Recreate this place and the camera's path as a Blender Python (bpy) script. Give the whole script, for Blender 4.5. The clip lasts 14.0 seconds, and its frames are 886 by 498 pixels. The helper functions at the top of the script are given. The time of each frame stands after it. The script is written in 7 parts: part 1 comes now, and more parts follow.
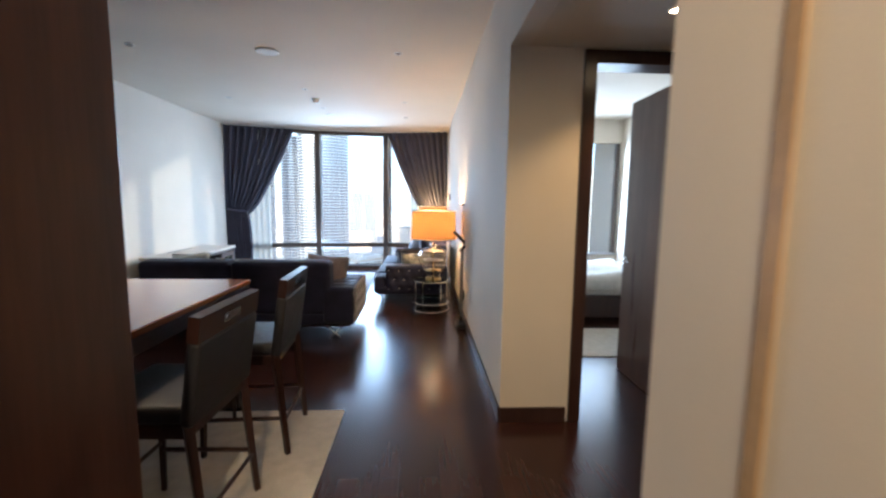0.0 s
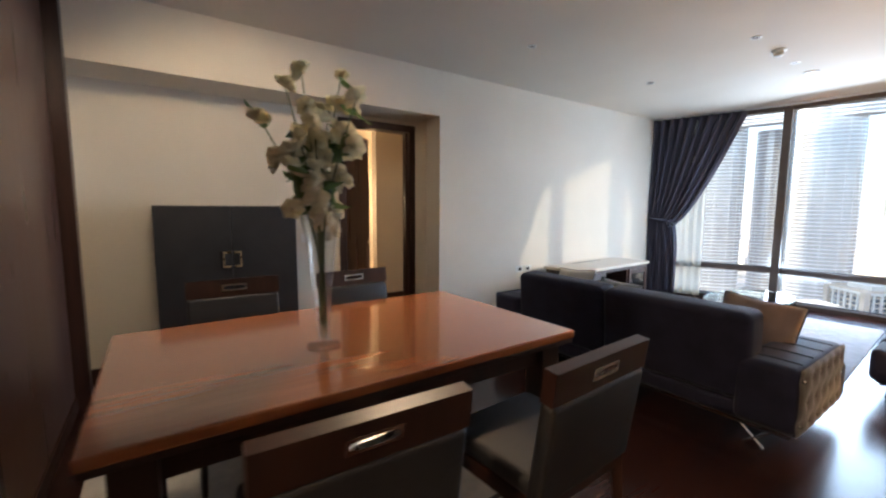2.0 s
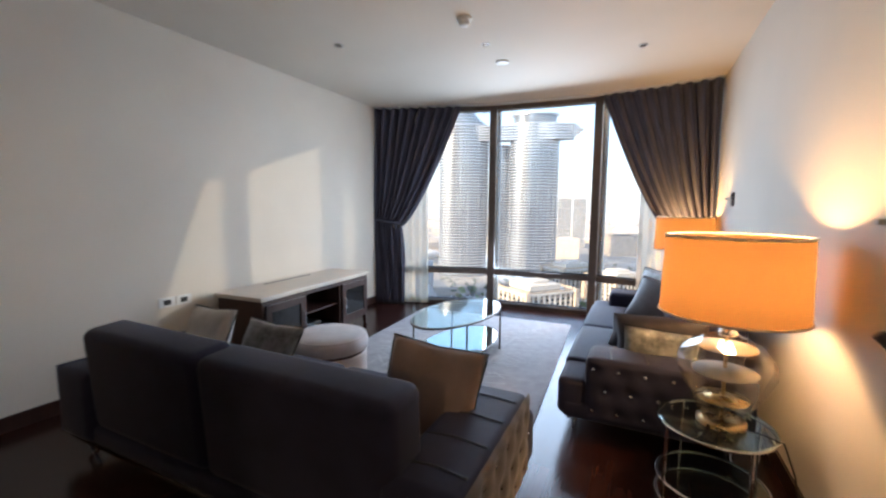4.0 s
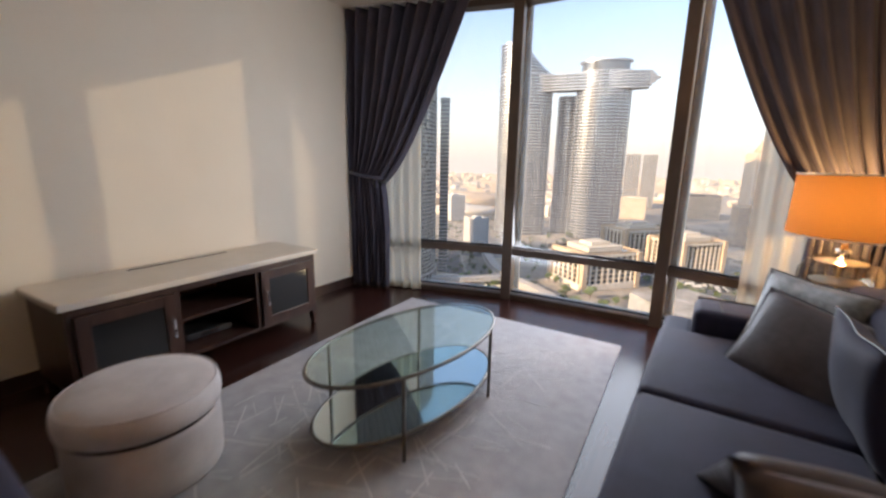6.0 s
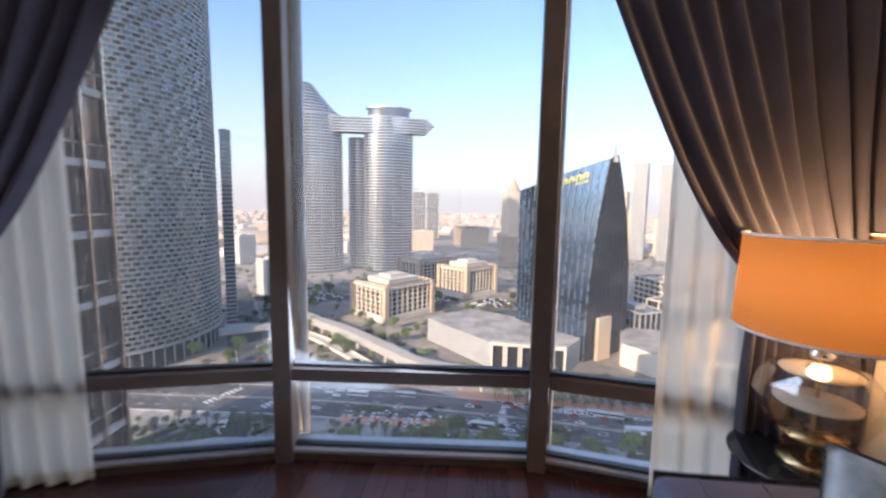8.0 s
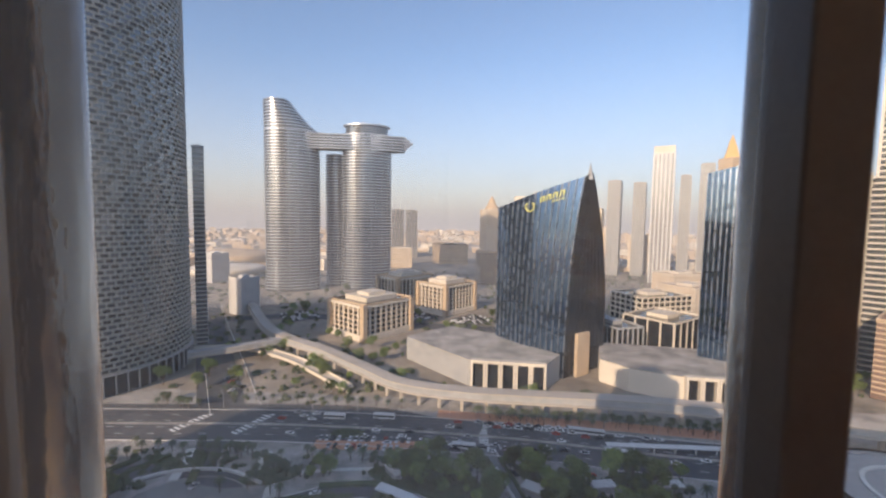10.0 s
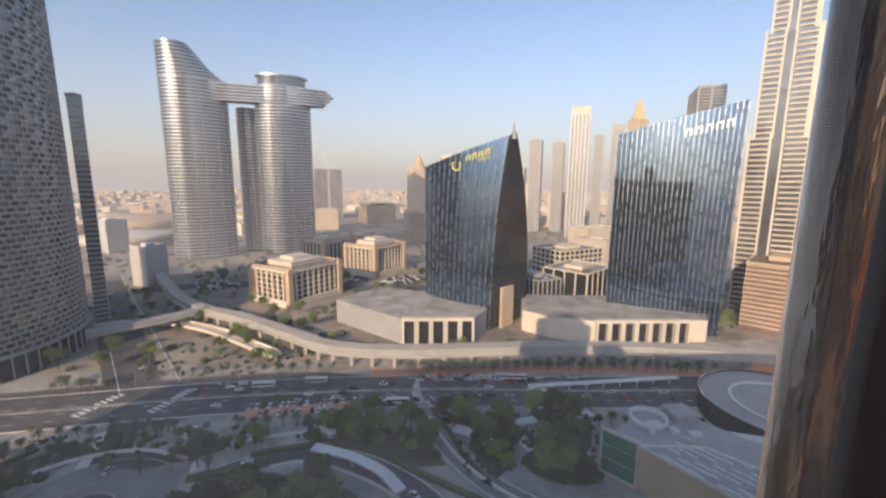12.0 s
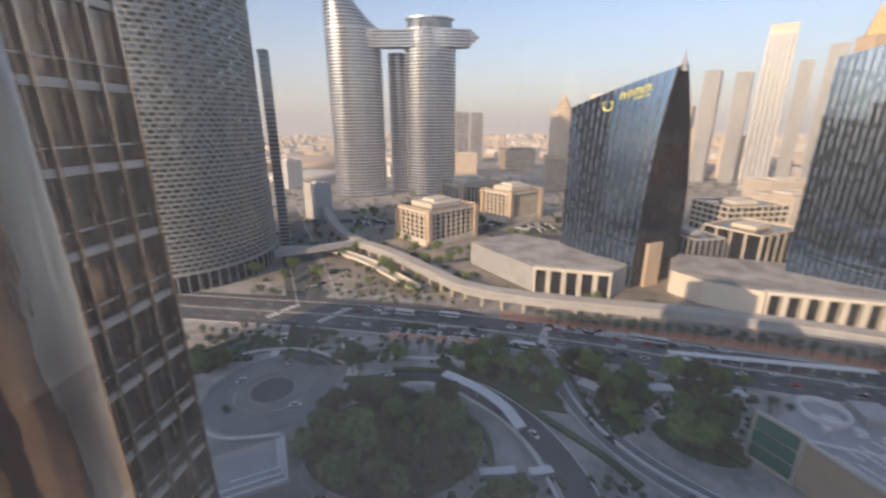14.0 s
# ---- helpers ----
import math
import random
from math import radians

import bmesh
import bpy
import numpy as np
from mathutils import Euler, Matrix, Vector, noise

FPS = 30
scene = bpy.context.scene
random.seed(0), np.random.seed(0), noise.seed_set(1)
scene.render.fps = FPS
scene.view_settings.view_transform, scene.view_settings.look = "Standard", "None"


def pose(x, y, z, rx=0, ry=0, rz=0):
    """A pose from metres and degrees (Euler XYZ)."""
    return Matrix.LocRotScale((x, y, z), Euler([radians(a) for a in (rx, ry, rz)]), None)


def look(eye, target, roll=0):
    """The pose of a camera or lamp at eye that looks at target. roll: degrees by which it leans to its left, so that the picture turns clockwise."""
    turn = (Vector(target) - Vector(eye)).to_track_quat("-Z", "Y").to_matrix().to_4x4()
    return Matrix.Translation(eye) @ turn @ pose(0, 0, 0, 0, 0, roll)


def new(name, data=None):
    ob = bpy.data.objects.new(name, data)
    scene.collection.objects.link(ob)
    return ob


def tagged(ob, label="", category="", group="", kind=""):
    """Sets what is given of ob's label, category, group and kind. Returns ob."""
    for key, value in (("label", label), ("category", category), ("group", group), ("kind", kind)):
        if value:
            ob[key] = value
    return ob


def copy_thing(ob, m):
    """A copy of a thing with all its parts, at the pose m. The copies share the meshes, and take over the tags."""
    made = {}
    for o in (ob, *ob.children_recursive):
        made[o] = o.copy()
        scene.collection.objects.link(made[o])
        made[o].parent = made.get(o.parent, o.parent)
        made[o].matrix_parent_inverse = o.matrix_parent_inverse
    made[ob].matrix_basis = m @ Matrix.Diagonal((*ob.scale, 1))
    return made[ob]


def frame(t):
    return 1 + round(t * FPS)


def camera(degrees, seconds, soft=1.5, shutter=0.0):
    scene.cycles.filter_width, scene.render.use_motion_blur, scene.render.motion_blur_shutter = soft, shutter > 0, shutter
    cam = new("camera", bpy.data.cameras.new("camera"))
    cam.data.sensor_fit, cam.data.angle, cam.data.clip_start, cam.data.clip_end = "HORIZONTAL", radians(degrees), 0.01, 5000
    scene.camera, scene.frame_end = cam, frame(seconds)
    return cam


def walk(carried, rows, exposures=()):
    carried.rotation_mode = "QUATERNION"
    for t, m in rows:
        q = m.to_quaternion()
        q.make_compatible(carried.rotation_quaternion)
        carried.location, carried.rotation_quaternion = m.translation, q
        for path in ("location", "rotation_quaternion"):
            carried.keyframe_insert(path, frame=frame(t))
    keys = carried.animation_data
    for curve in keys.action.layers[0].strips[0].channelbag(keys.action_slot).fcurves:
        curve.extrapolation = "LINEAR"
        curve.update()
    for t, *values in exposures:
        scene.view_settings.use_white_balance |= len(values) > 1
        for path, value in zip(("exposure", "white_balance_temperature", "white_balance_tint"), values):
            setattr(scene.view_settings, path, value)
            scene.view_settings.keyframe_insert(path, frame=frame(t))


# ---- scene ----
cam = camera(94.4, 14.0, soft=2.3, shutter=0.5)
PATH = [
    (0, (0.002, 0.001, 1.49), (0.105, 1.986, 1.271), 0.8),
    (0.5, (-0.04, 0.411, 1.505), (-0.158, 2.399, 1.324), 1.6),
    (1, (-0.036, 0.823, 1.523), (-0.696, 2.703, 1.352), 1.0),
    (1.5, (-0.006, 1.124, 1.523), (-1.233, 2.689, 1.307), 1.1),
    (2, (-0.046, 1.428, 1.504), (-1.681, 2.562, 1.298), 0.3),
    (2.5, (-0.093, 1.799, 1.518), (-1.699, 2.976, 1.333), 0.5),
    (3, (-0.146, 2.316, 1.538), (-1.476, 3.802, 1.382), 1.8),
    (3.5, (-0.21, 2.769, 1.537), (-1.193, 4.506, 1.401), 1.1),
    (3.7, (-0.238, 2.965, 1.53), (-1.089, 4.769, 1.376), 0.5),
    (5.8, (-0.419, 5.114, 1.495), (-1.488, 6.736, 1.019), 1.3),
    (6, (-0.512, 5.273, 1.462), (-1.583, 6.91, 1.047), 1.0),
    (6.5, (-0.687, 5.683, 1.466), (-1.732, 7.356, 1.136), 2.5),
    (7, (-0.9, 6.123, 1.503), (-1.693, 7.942, 1.253), -0.4),
    (7.5, (-1.032, 6.551, 1.512), (-1.416, 8.501, 1.284), 0.5),
    (8, (-1.159, 7.083, 1.537), (-1.353, 9.061, 1.312), 0.9),
    (8.2, (-1.198, 7.294, 1.557), (-1.331, 9.277, 1.336), 0.4),
    (10.3, (-1.440, 8.740, 1.560), (-1.514, 10.734, 1.422), 1.0),
    (10.5, (-1.457, 8.790, 1.560), (-1.503, 10.785, 1.422), 1.1),
    (11, (-1.500, 8.900, 1.560), (-1.429, 10.893, 1.406), 0.8),
    (11.5, (-1.500, 8.950, 1.560), (-1.319, 10.931, 1.351), 0.5),
    (12, (-1.500, 8.980, 1.560), (-1.245, 10.936, 1.228), 0.4),
    (12.5, (-1.485, 8.990, 1.560), (-1.259, 10.918, 1.078), 0.5),
    (13, (-1.500, 9.030, 1.560), (-1.405, 10.931, 0.946), 0.6),
    (13.5, (-1.520, 9.045, 1.560), (-1.612, 10.935, 0.910), 0.3),
    (14, (-1.550, 9.060, 1.560), (-1.937, 10.932, 0.972), -0.3),
]
EXPOSURES = [(0.0, 2.5, 5100, 5), (1.0, 2.55, 5450, 6), (2.5, 2.55, 5600, 7), (3.0, 2.5, 5500, 7), (3.7, 2.15, 5600, 8), (5.8, 1.6, 6850, 16), (7.0, 1.5, 6600, 16), (8.2, 1.38, 5800, 17), (10.3, 0.72, 6400, 18), (14.0, 0.76, 6550, 18)]
walk(cam, [(t, look(eye, target, roll)) for t, eye, target, roll in PATH], EXPOSURES)

# ---- light ----
world = bpy.data.worlds.new("world")
scene.world = world
world.use_nodes = True
sky = world.node_tree.nodes.new("ShaderNodeTexSky")
sky.sky_type = "NISHITA"
sky.sun_disc = False
SUN_AZ, SUN_EL = -150.0, 22.0          # degrees right of +y, above the horizon
sky.sun_elevation = radians(SUN_EL)
sky.sun_rotation = radians(SUN_AZ)
sky.air_density, sky.dust_density, sky.ozone_density, sky.altitude = 1.0, 1.5, 1.6, 100.0
world.node_tree.links.new(sky.outputs[0], world.node_tree.nodes["Background"].inputs[0])
world.node_tree.nodes["Background"].inputs[1].default_value = 0.138


def place(name, data, m, energy, colour):
    data.energy, data.color = energy, colour
    ob = new(name, data)
    ob.matrix_world = m
    return ob


sun_way = Vector((math.sin(radians(SUN_AZ)) * math.cos(radians(SUN_EL)), math.cos(radians(SUN_AZ)) * math.cos(radians(SUN_EL)), math.sin(radians(SUN_EL))))
sun = bpy.data.lights.new("sun", "SUN")
sun.angle = radians(0.5)
place("sun", sun, look(sun_way * 100, (0, 0, 0)), 3.6, (1.0, 0.74, 0.48))
# sky light in the window opening
day = bpy.data.lights.new("window_daylight", "AREA")
day.shape, day.size, day.size_y = "RECTANGLE", 1.65, 2.2
place("window_daylight", day, look((-1.58, 9.12, 1.5), (-1.7, 5.0, 0.55)), 28.0, (0.74, 0.86, 1.0))
# sun glint thrown back by the glazed tower across the road
glint = bpy.data.lights.new("tower_glint", "SPOT")
glint.spot_size, glint.spot_blend, glint.shadow_soft_size = radians(2.2), 0.2, 1.6
place("tower_glint", glint, look((290, 304, 105), (-3.4, 6.9, 1.3)), 0.62e6, (1.0, 0.82, 0.52))


def bulb(name, m, energy, size=0.04, cone=0.0, colour=None):
    data = bpy.data.lights.new(name, "SPOT" if cone else "POINT")
    data.shadow_soft_size = size
    if cone:
        data.spot_size, data.spot_blend = radians(cone), 0.5
    return place(name, data, m, energy, colour or WARM)


WARM = (1.0, 0.55, 0.20)


# ---- materials ----
def nodes_of(name):
    m = bpy.data.materials.new(name)
    m.use_nodes = True
    t = m.node_tree
    return m, t, t.nodes["Principled BSDF"]


def surface(name, dark, light, scale=8.0, rough=0.6, metal=0.0, bump=0.1, fine=60.0, stretch=(1, 1, 1), sheen=0.0, coat=0.0, vary=0.0, spec=0.5, rough_var=0.08, depth=0.01):
    """A two-scale mottled surface in object space: broad stain, fine grain, bump and uneven gloss."""
    m, t, p = nodes_of(name)
    add, link = t.nodes.new, t.links.new
    co, mp = add("ShaderNodeTexCoord"), add("ShaderNodeMapping")
    link(co.outputs["Object"], mp.inputs["Vector"])
    mp.inputs["Scale"].default_value = stretch
    big, small = add("ShaderNodeTexNoise"), add("ShaderNodeTexNoise")
    for n, sc in ((big, scale), (small, fine)):
        n.inputs["Scale"].default_value = sc
        n.inputs["Detail"].default_value = 4
        link(mp.outputs[0], n.inputs["Vector"])
    mix = add("ShaderNodeMath")
    mix.operation = "MULTIPLY_ADD"
    link(small.outputs["Fac"], mix.inputs[0])
    mix.inputs[1].default_value = 0.45
    link(big.outputs["Fac"], mix.inputs[2])
    ramp = add("ShaderNodeValToRGB")
    ramp.color_ramp.elements[0].position, ramp.color_ramp.elements[1].position = 0.45, 1.0
    ramp.color_ramp.elements[0].color, ramp.color_ramp.elements[1].color = (*dark, 1), (*light, 1)
    link(mix.outputs[0], ramp.inputs[0])
    out = ramp.outputs[0]
    if vary:
        info, hsv, mul = add("ShaderNodeObjectInfo"), add("ShaderNodeHueSaturation"), add("ShaderNodeMapRange")
        link(info.outputs["Random"], mul.inputs[0])
        mul.inputs[3].default_value, mul.inputs[4].default_value = 1 - vary, 1 + vary
        link(mul.outputs[0], hsv.inputs["Value"])
        link(out, hsv.inputs["Color"])
        out = hsv.outputs[0]
    link(out, p.inputs["Base Color"])
    rr = add("ShaderNodeMapRange")
    link(big.outputs["Fac"], rr.inputs[0])
    rr.inputs[3].default_value, rr.inputs[4].default_value = max(0.02, rough - rough_var), min(1, rough + rough_var)
    link(rr.outputs[0], p.inputs["Roughness"])
    p.inputs["Metallic"].default_value = metal
    p.inputs["Specular IOR Level"].default_value = spec
    p.inputs["Sheen Weight"].default_value = sheen
    p.inputs["Coat Weight"].default_value = coat
    p.inputs["Coat Roughness"].default_value = 0.08
    if bump:
        b = add("ShaderNodeBump")
        b.inputs["Strength"].default_value = bump
        b.inputs["Distance"].default_value = depth
        link(small.outputs["Fac"], b.inputs["Height"])
        link(b.outputs[0], p.inputs["Normal"])
    return m


def plain(name, colour, rough=0.4, metal=0.0, emit=0.0, emit_colour=None, spec=0.5, trans=0.0, ior=1.45, alpha=1.0):
    m, t, p = nodes_of(name)
    p.inputs["Base Color"].default_value = (*colour, 1)
    p.inputs["Roughness"].default_value = rough
    p.inputs["Metallic"].default_value = metal
    p.inputs["Specular IOR Level"].default_value = spec
    p.inputs["Transmission Weight"].default_value = trans
    p.inputs["IOR"].default_value = ior
    p.inputs["Alpha"].default_value = alpha
    if emit:
        p.inputs["Emission Color"].default_value = (*(emit_colour or colour), 1)
        p.inputs["Emission Strength"].default_value = emit
    return m


def clear_glass(name, tint, gloss=1.0, ior=1.45, rough=0.0, haze_veil=0.0):
    """Thin pane: sees straight through, glossier at a grazing angle; its last share is a pale film imitating haze."""
    m, t, p = nodes_of(name)
    t.nodes.remove(p)
    add, link = t.nodes.new, t.links.new
    tr, gl, lw, mx = add("ShaderNodeBsdfTransparent"), add("ShaderNodeBsdfGlossy"), add("ShaderNodeLayerWeight"), add("ShaderNodeMixShader")
    tr.inputs[0].default_value = (*tint, 1)
    gl.inputs["Roughness"].default_value = rough
    lw.inputs[0].default_value = 0.5
    power, shape = add("ShaderNodeMath"), add("ShaderNodeMath")
    power.operation, power.inputs[1].default_value = "POWER", 5.0
    base = ((ior - 1) / (ior + 1)) ** 2
    shape.operation = "MULTIPLY_ADD"
    shape.inputs[1].default_value, shape.inputs[2].default_value = min(1.0, gloss) * (1 - base), base * gloss
    link(lw.outputs["Facing"], power.inputs[0])
    link(power.outputs[0], shape.inputs[0])
    link(shape.outputs[0], mx.inputs[0])
    link(tr.outputs[0], mx.inputs[1])
    link(gl.outputs[0], mx.inputs[2])
    out = mx.outputs[0]
    # pale translucent film stands in for haze and glare
    if haze_veil:
        film, veil = add("ShaderNodeBsdfTranslucent"), add("ShaderNodeMixShader")
        film.inputs[0].default_value = (0.85, 0.85, 0.84, 1)
        veil.inputs[0].default_value = haze_veil
        link(out, veil.inputs[1])
        link(film.outputs[0], veil.inputs[2])
        out = veil.outputs[0]
    link(out, t.nodes["Material Output"].inputs[0])
    return m


def cloth(name, colour, lit=0.5, see=0.0):
    """Thin woven cloth that lets light through; see: share of open weave."""
    m, t, p = nodes_of(name)
    add, link = t.nodes.new, t.links.new
    p.inputs["Base Color"].default_value = (*colour, 1)
    p.inputs["Roughness"].default_value = 0.9
    tl, mx, tr, mx2 = add("ShaderNodeBsdfTranslucent"), add("ShaderNodeMixShader"), add("ShaderNodeBsdfTransparent"), add("ShaderNodeMixShader")
    tl.inputs[0].default_value = (*colour, 1)
    mx.inputs[0].default_value = lit
    mx2.inputs[0].default_value = see
    link(p.outputs[0], mx.inputs[1])
    link(tl.outputs[0], mx.inputs[2])
    link(mx.outputs[0], mx2.inputs[1])
    link(tr.outputs[0], mx2.inputs[2])
    link(mx2.outputs[0], t.nodes["Material Output"].inputs[0])
    return m


def wood(name, dark, light, scale=1.0, rough=0.3, axis=1, coat=0.0, bump=0.05):
    st = [14 * scale] * 3
    st[axis] = 1.1 * scale
    return surface(name, dark, light, scale=1.0, rough=rough, fine=6.0, stretch=st, bump=bump, coat=coat)


def plank_floor(name):
    """Dark stained boards: brick-laid plank tones, grain, narrow joints."""
    m, t, p = nodes_of(name)
    add, link = t.nodes.new, t.links.new
    co, mp, br = add("ShaderNodeTexCoord"), add("ShaderNodeMapping"), add("ShaderNodeTexBrick")
    mp.inputs["Rotation"].default_value = (0, 0, radians(90))
    link(co.outputs["Object"], mp.inputs[0])
    link(mp.outputs[0], br.inputs[0])
    br.inputs["Color1"].default_value = (0.034, 0.0125, 0.0100, 1)
    br.inputs["Color2"].default_value = (0.052, 0.020, 0.0155, 1)
    br.inputs["Mortar"].default_value = (0.008, 0.004, 0.003, 1)
    br.inputs["Scale"].default_value = 1.0
    br.inputs["Mortar Size"].default_value = 0.0012
    br.inputs["Brick Width"].default_value = 1.4
    br.inputs["Row Height"].default_value = 0.11
    no, mp2 = add("ShaderNodeTexNoise"), add("ShaderNodeMapping")
    mp2.inputs["Scale"].default_value = (40, 2, 1)
    link(co.outputs["Object"], mp2.inputs[0])
    link(mp2.outputs[0], no.inputs["Vector"])
    no.inputs["Scale"].default_value = 1.5
    mx = add("ShaderNodeMix")
    mx.data_type, mx.blend_type = "RGBA", "MULTIPLY"
    mx.inputs[0].default_value = 0.5
    link(br.outputs["Color"], mx.inputs[6])
    link(no.outputs["Fac"], mx.inputs[7])
    link(mx.outputs[2], p.inputs["Base Color"])
    n2, rr = add("ShaderNodeTexNoise"), add("ShaderNodeMapRange")
    link(co.outputs["Object"], n2.inputs["Vector"])
    n2.inputs["Scale"].default_value = 3.0
    link(n2.outputs["Fac"], rr.inputs[0])
    rr.inputs[3].default_value, rr.inputs[4].default_value = 0.20, 0.25
    link(rr.outputs[0], p.inputs["Roughness"])
    p.inputs["Specular IOR Level"].default_value = 0.32
    b = add("ShaderNodeBump")
    b.inputs["Strength"].default_value, b.inputs["Distance"].default_value = 0.05, 0.004
    link(no.outputs["Fac"], b.inputs["Height"])
    link(b.outputs[0], p.inputs["Normal"])
    return m


PAINT = surface("wall_paint", (0.64, 0.57, 0.475), (0.71, 0.64, 0.54), scale=1.2, rough=0.75, bump=0.03, fine=180)
CEIL = surface("ceiling_paint", (0.60, 0.53, 0.44), (0.66, 0.59, 0.495), scale=1.0, rough=0.85, bump=0.02, fine=150)
FLOOR = plank_floor("dark_boards")
DARKWOOD = wood("wenge_wood", (0.019, 0.009, 0.007), (0.054, 0.024, 0.018), rough=0.32, axis=2)
DOORWOOD = wood("door_veneer", (0.070, 0.035, 0.027), (0.145, 0.076, 0.058), rough=0.30, axis=2)
TABLEWOOD = wood("table_veneer", (0.23, 0.074, 0.025), (0.33, 0.112, 0.038), rough=0.22, axis=1, coat=1.0)
CHAIRWOOD = wood("chair_wood", (0.014, 0.006, 0.005), (0.036, 0.014, 0.010), rough=0.35, axis=2)
BLACKLEATHER = surface("black_leather", (0.007, 0.007, 0.010), (0.016, 0.016, 0.021), scale=9, rough=0.48, bump=0.25, fine=220)
VELVET = surface("charcoal_velvet", (0.013, 0.0135, 0.031), (0.028, 0.0285, 0.060), scale=6, rough=0.70, bump=0.15, fine=260, sheen=0.12, spec=0.2)
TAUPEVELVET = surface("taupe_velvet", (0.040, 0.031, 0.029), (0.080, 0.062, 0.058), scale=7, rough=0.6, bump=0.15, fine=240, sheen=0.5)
CRUSHED = surface("crushed_velvet", (0.035, 0.038, 0.040), (0.30, 0.31, 0.31), scale=11, rough=0.45, bump=0.3, fine=35, sheen=0.4)
PINKTAUPE = surface("pinkish_taupe_velvet", (0.17, 0.115, 0.092), (0.28, 0.20, 0.165), scale=7, rough=0.65, bump=0.15, fine=240, sheen=0.3)
CRUSHEDDARK = surface("dark_slate_velvet", (0.048, 0.042, 0.048), (0.088, 0.078, 0.086), scale=5, rough=0.45, bump=0.2, fine=30, sheen=0.1, spec=0.3)
CREAM = surface("cream_cloth", (0.52, 0.50, 0.46), (0.72, 0.70, 0.66), scale=9, rough=0.85, bump=0.2, fine=160)
OTTOMAN = surface("pink_grey_velvet", (0.40, 0.35, 0.33), (0.58, 0.52, 0.49), scale=7, rough=0.75, bump=0.12, fine=220, sheen=0.4)
CURTAIN = surface("navy_curtain_cloth", (0.041, 0.039, 0.066), (0.075, 0.070, 0.108), scale=5, rough=0.85, bump=0.2, fine=300, sheen=0.3)
SHEER = cloth("sheer_voile", (0.93, 0.90, 0.80), 0.6, 0.20)
CARPET = surface("beige_carpet", (0.42, 0.39, 0.34), (0.55, 0.51, 0.45), scale=14, rough=0.95, bump=0.5, fine=260)
CARPET2 = surface("grey_carpet", (0.31, 0.295, 0.30), (0.43, 0.41, 0.42), scale=10, rough=0.95, bump=0.5, fine=260)
CARPETLINE = surface("pale_carpet_relief", (0.46, 0.44, 0.44), (0.58, 0.56, 0.555), scale=20, rough=0.95, bump=0.4, fine=260)
CHROME = plain("chrome", (0.75, 0.75, 0.76), 0.12, 1.0)
BRASS = surface("aged_brass", (0.45, 0.33, 0.16), (0.65, 0.50, 0.28), scale=20, rough=0.28, metal=1.0, bump=0.02)
STEELDARK = surface("bronzed_metal", (0.10, 0.085, 0.075), (0.17, 0.145, 0.125), scale=20, rough=0.35, metal=1.0, bump=0.02)
FRAME = surface("bronze_frame_paint", (0.095, 0.072, 0.060), (0.13, 0.10, 0.085), scale=6, rough=0.45, bump=0.02)
SILL = surface("grey_aluminium", (0.42, 0.42, 0.43), (0.55, 0.55, 0.56), scale=8, rough=0.4, metal=0.6, bump=0.01)
FIN = surface("polished_fin_steel", (0.27, 0.135, 0.070), (0.74, 0.47, 0.27), scale=2.2, rough=0.09, rough_var=0.05, metal=1.0, bump=0.8, depth=0.015, fine=3.2, stretch=(5, 5, 0.9))
# the window's film lifts the dark tones outside, as haze would
PANE = clear_glass("window_pane", (0.95, 0.97, 0.97), 1.0, haze_veil=0.056)
TABLEGLASS = clear_glass("table_glass", (0.84, 0.93, 0.90), 2.4, 1.5)
VASEGLASS = clear_glass("vase_glass", (0.97, 0.98, 0.98), 1.8, 1.5)
LAMPGLASS = clear_glass("lamp_crystal", (0.97, 0.95, 0.90), 2.6, 1.6, 0.02)
MIRRORSHELF = plain("mirror_shelf", (0.62, 0.70, 0.69), 0.05, 1.0)
BLACKGLASS = plain("black_glass", (0.015, 0.015, 0.016), 0.08)
SHADE = cloth("amber_shade_cloth", (0.175, 0.090, 0.030), 0.5, 0.0)
BULB = plain("warm_bulb", (1, 0.7, 0.4), 0.5, emit=18, emit_colour=(1, 0.62, 0.28))
WHITEPLASTIC = surface("white_plastic", (0.68, 0.67, 0.64), (0.76, 0.75, 0.72), scale=10, rough=0.4, bump=0.01)
BLACKPLASTIC = surface("black_plastic", (0.010, 0.010, 0.011), (0.024, 0.024, 0.026), scale=20, rough=0.4, bump=0.05)
PALETOP = surface("pale_sideboard_top", (0.50, 0.44, 0.37), (0.62, 0.55, 0.47), scale=5, rough=0.35, bump=0.03, fine=90)
PETAL = cloth("white_petal", (0.80, 0.76, 0.58), 0.45)
LEAF = cloth("soft_leaf", (0.12, 0.19, 0.07), 0.40)
STALK = surface("green_stalk", (0.06, 0.09, 0.03), (0.12, 0.15, 0.06), scale=30, rough=0.6, bump=0.1)


# ---- mesh builders ----
def bm_box(x0, y0, z0, x1, y1, z1, bevel=0.0, seg=2):
    bm = bmesh.new()
    bmesh.ops.create_cube(bm, size=1)
    for v in bm.verts:
        v.co = ((x0 + x1) / 2 + v.co.x * (x1 - x0), (y0 + y1) / 2 + v.co.y * (y1 - y0), (z0 + z1) / 2 + v.co.z * (z1 - z0))
    if bevel:
        bmesh.ops.bevel(bm, geom=bm.edges[:], offset=bevel, segments=seg, affect="EDGES", profile=0.5)
    return bm


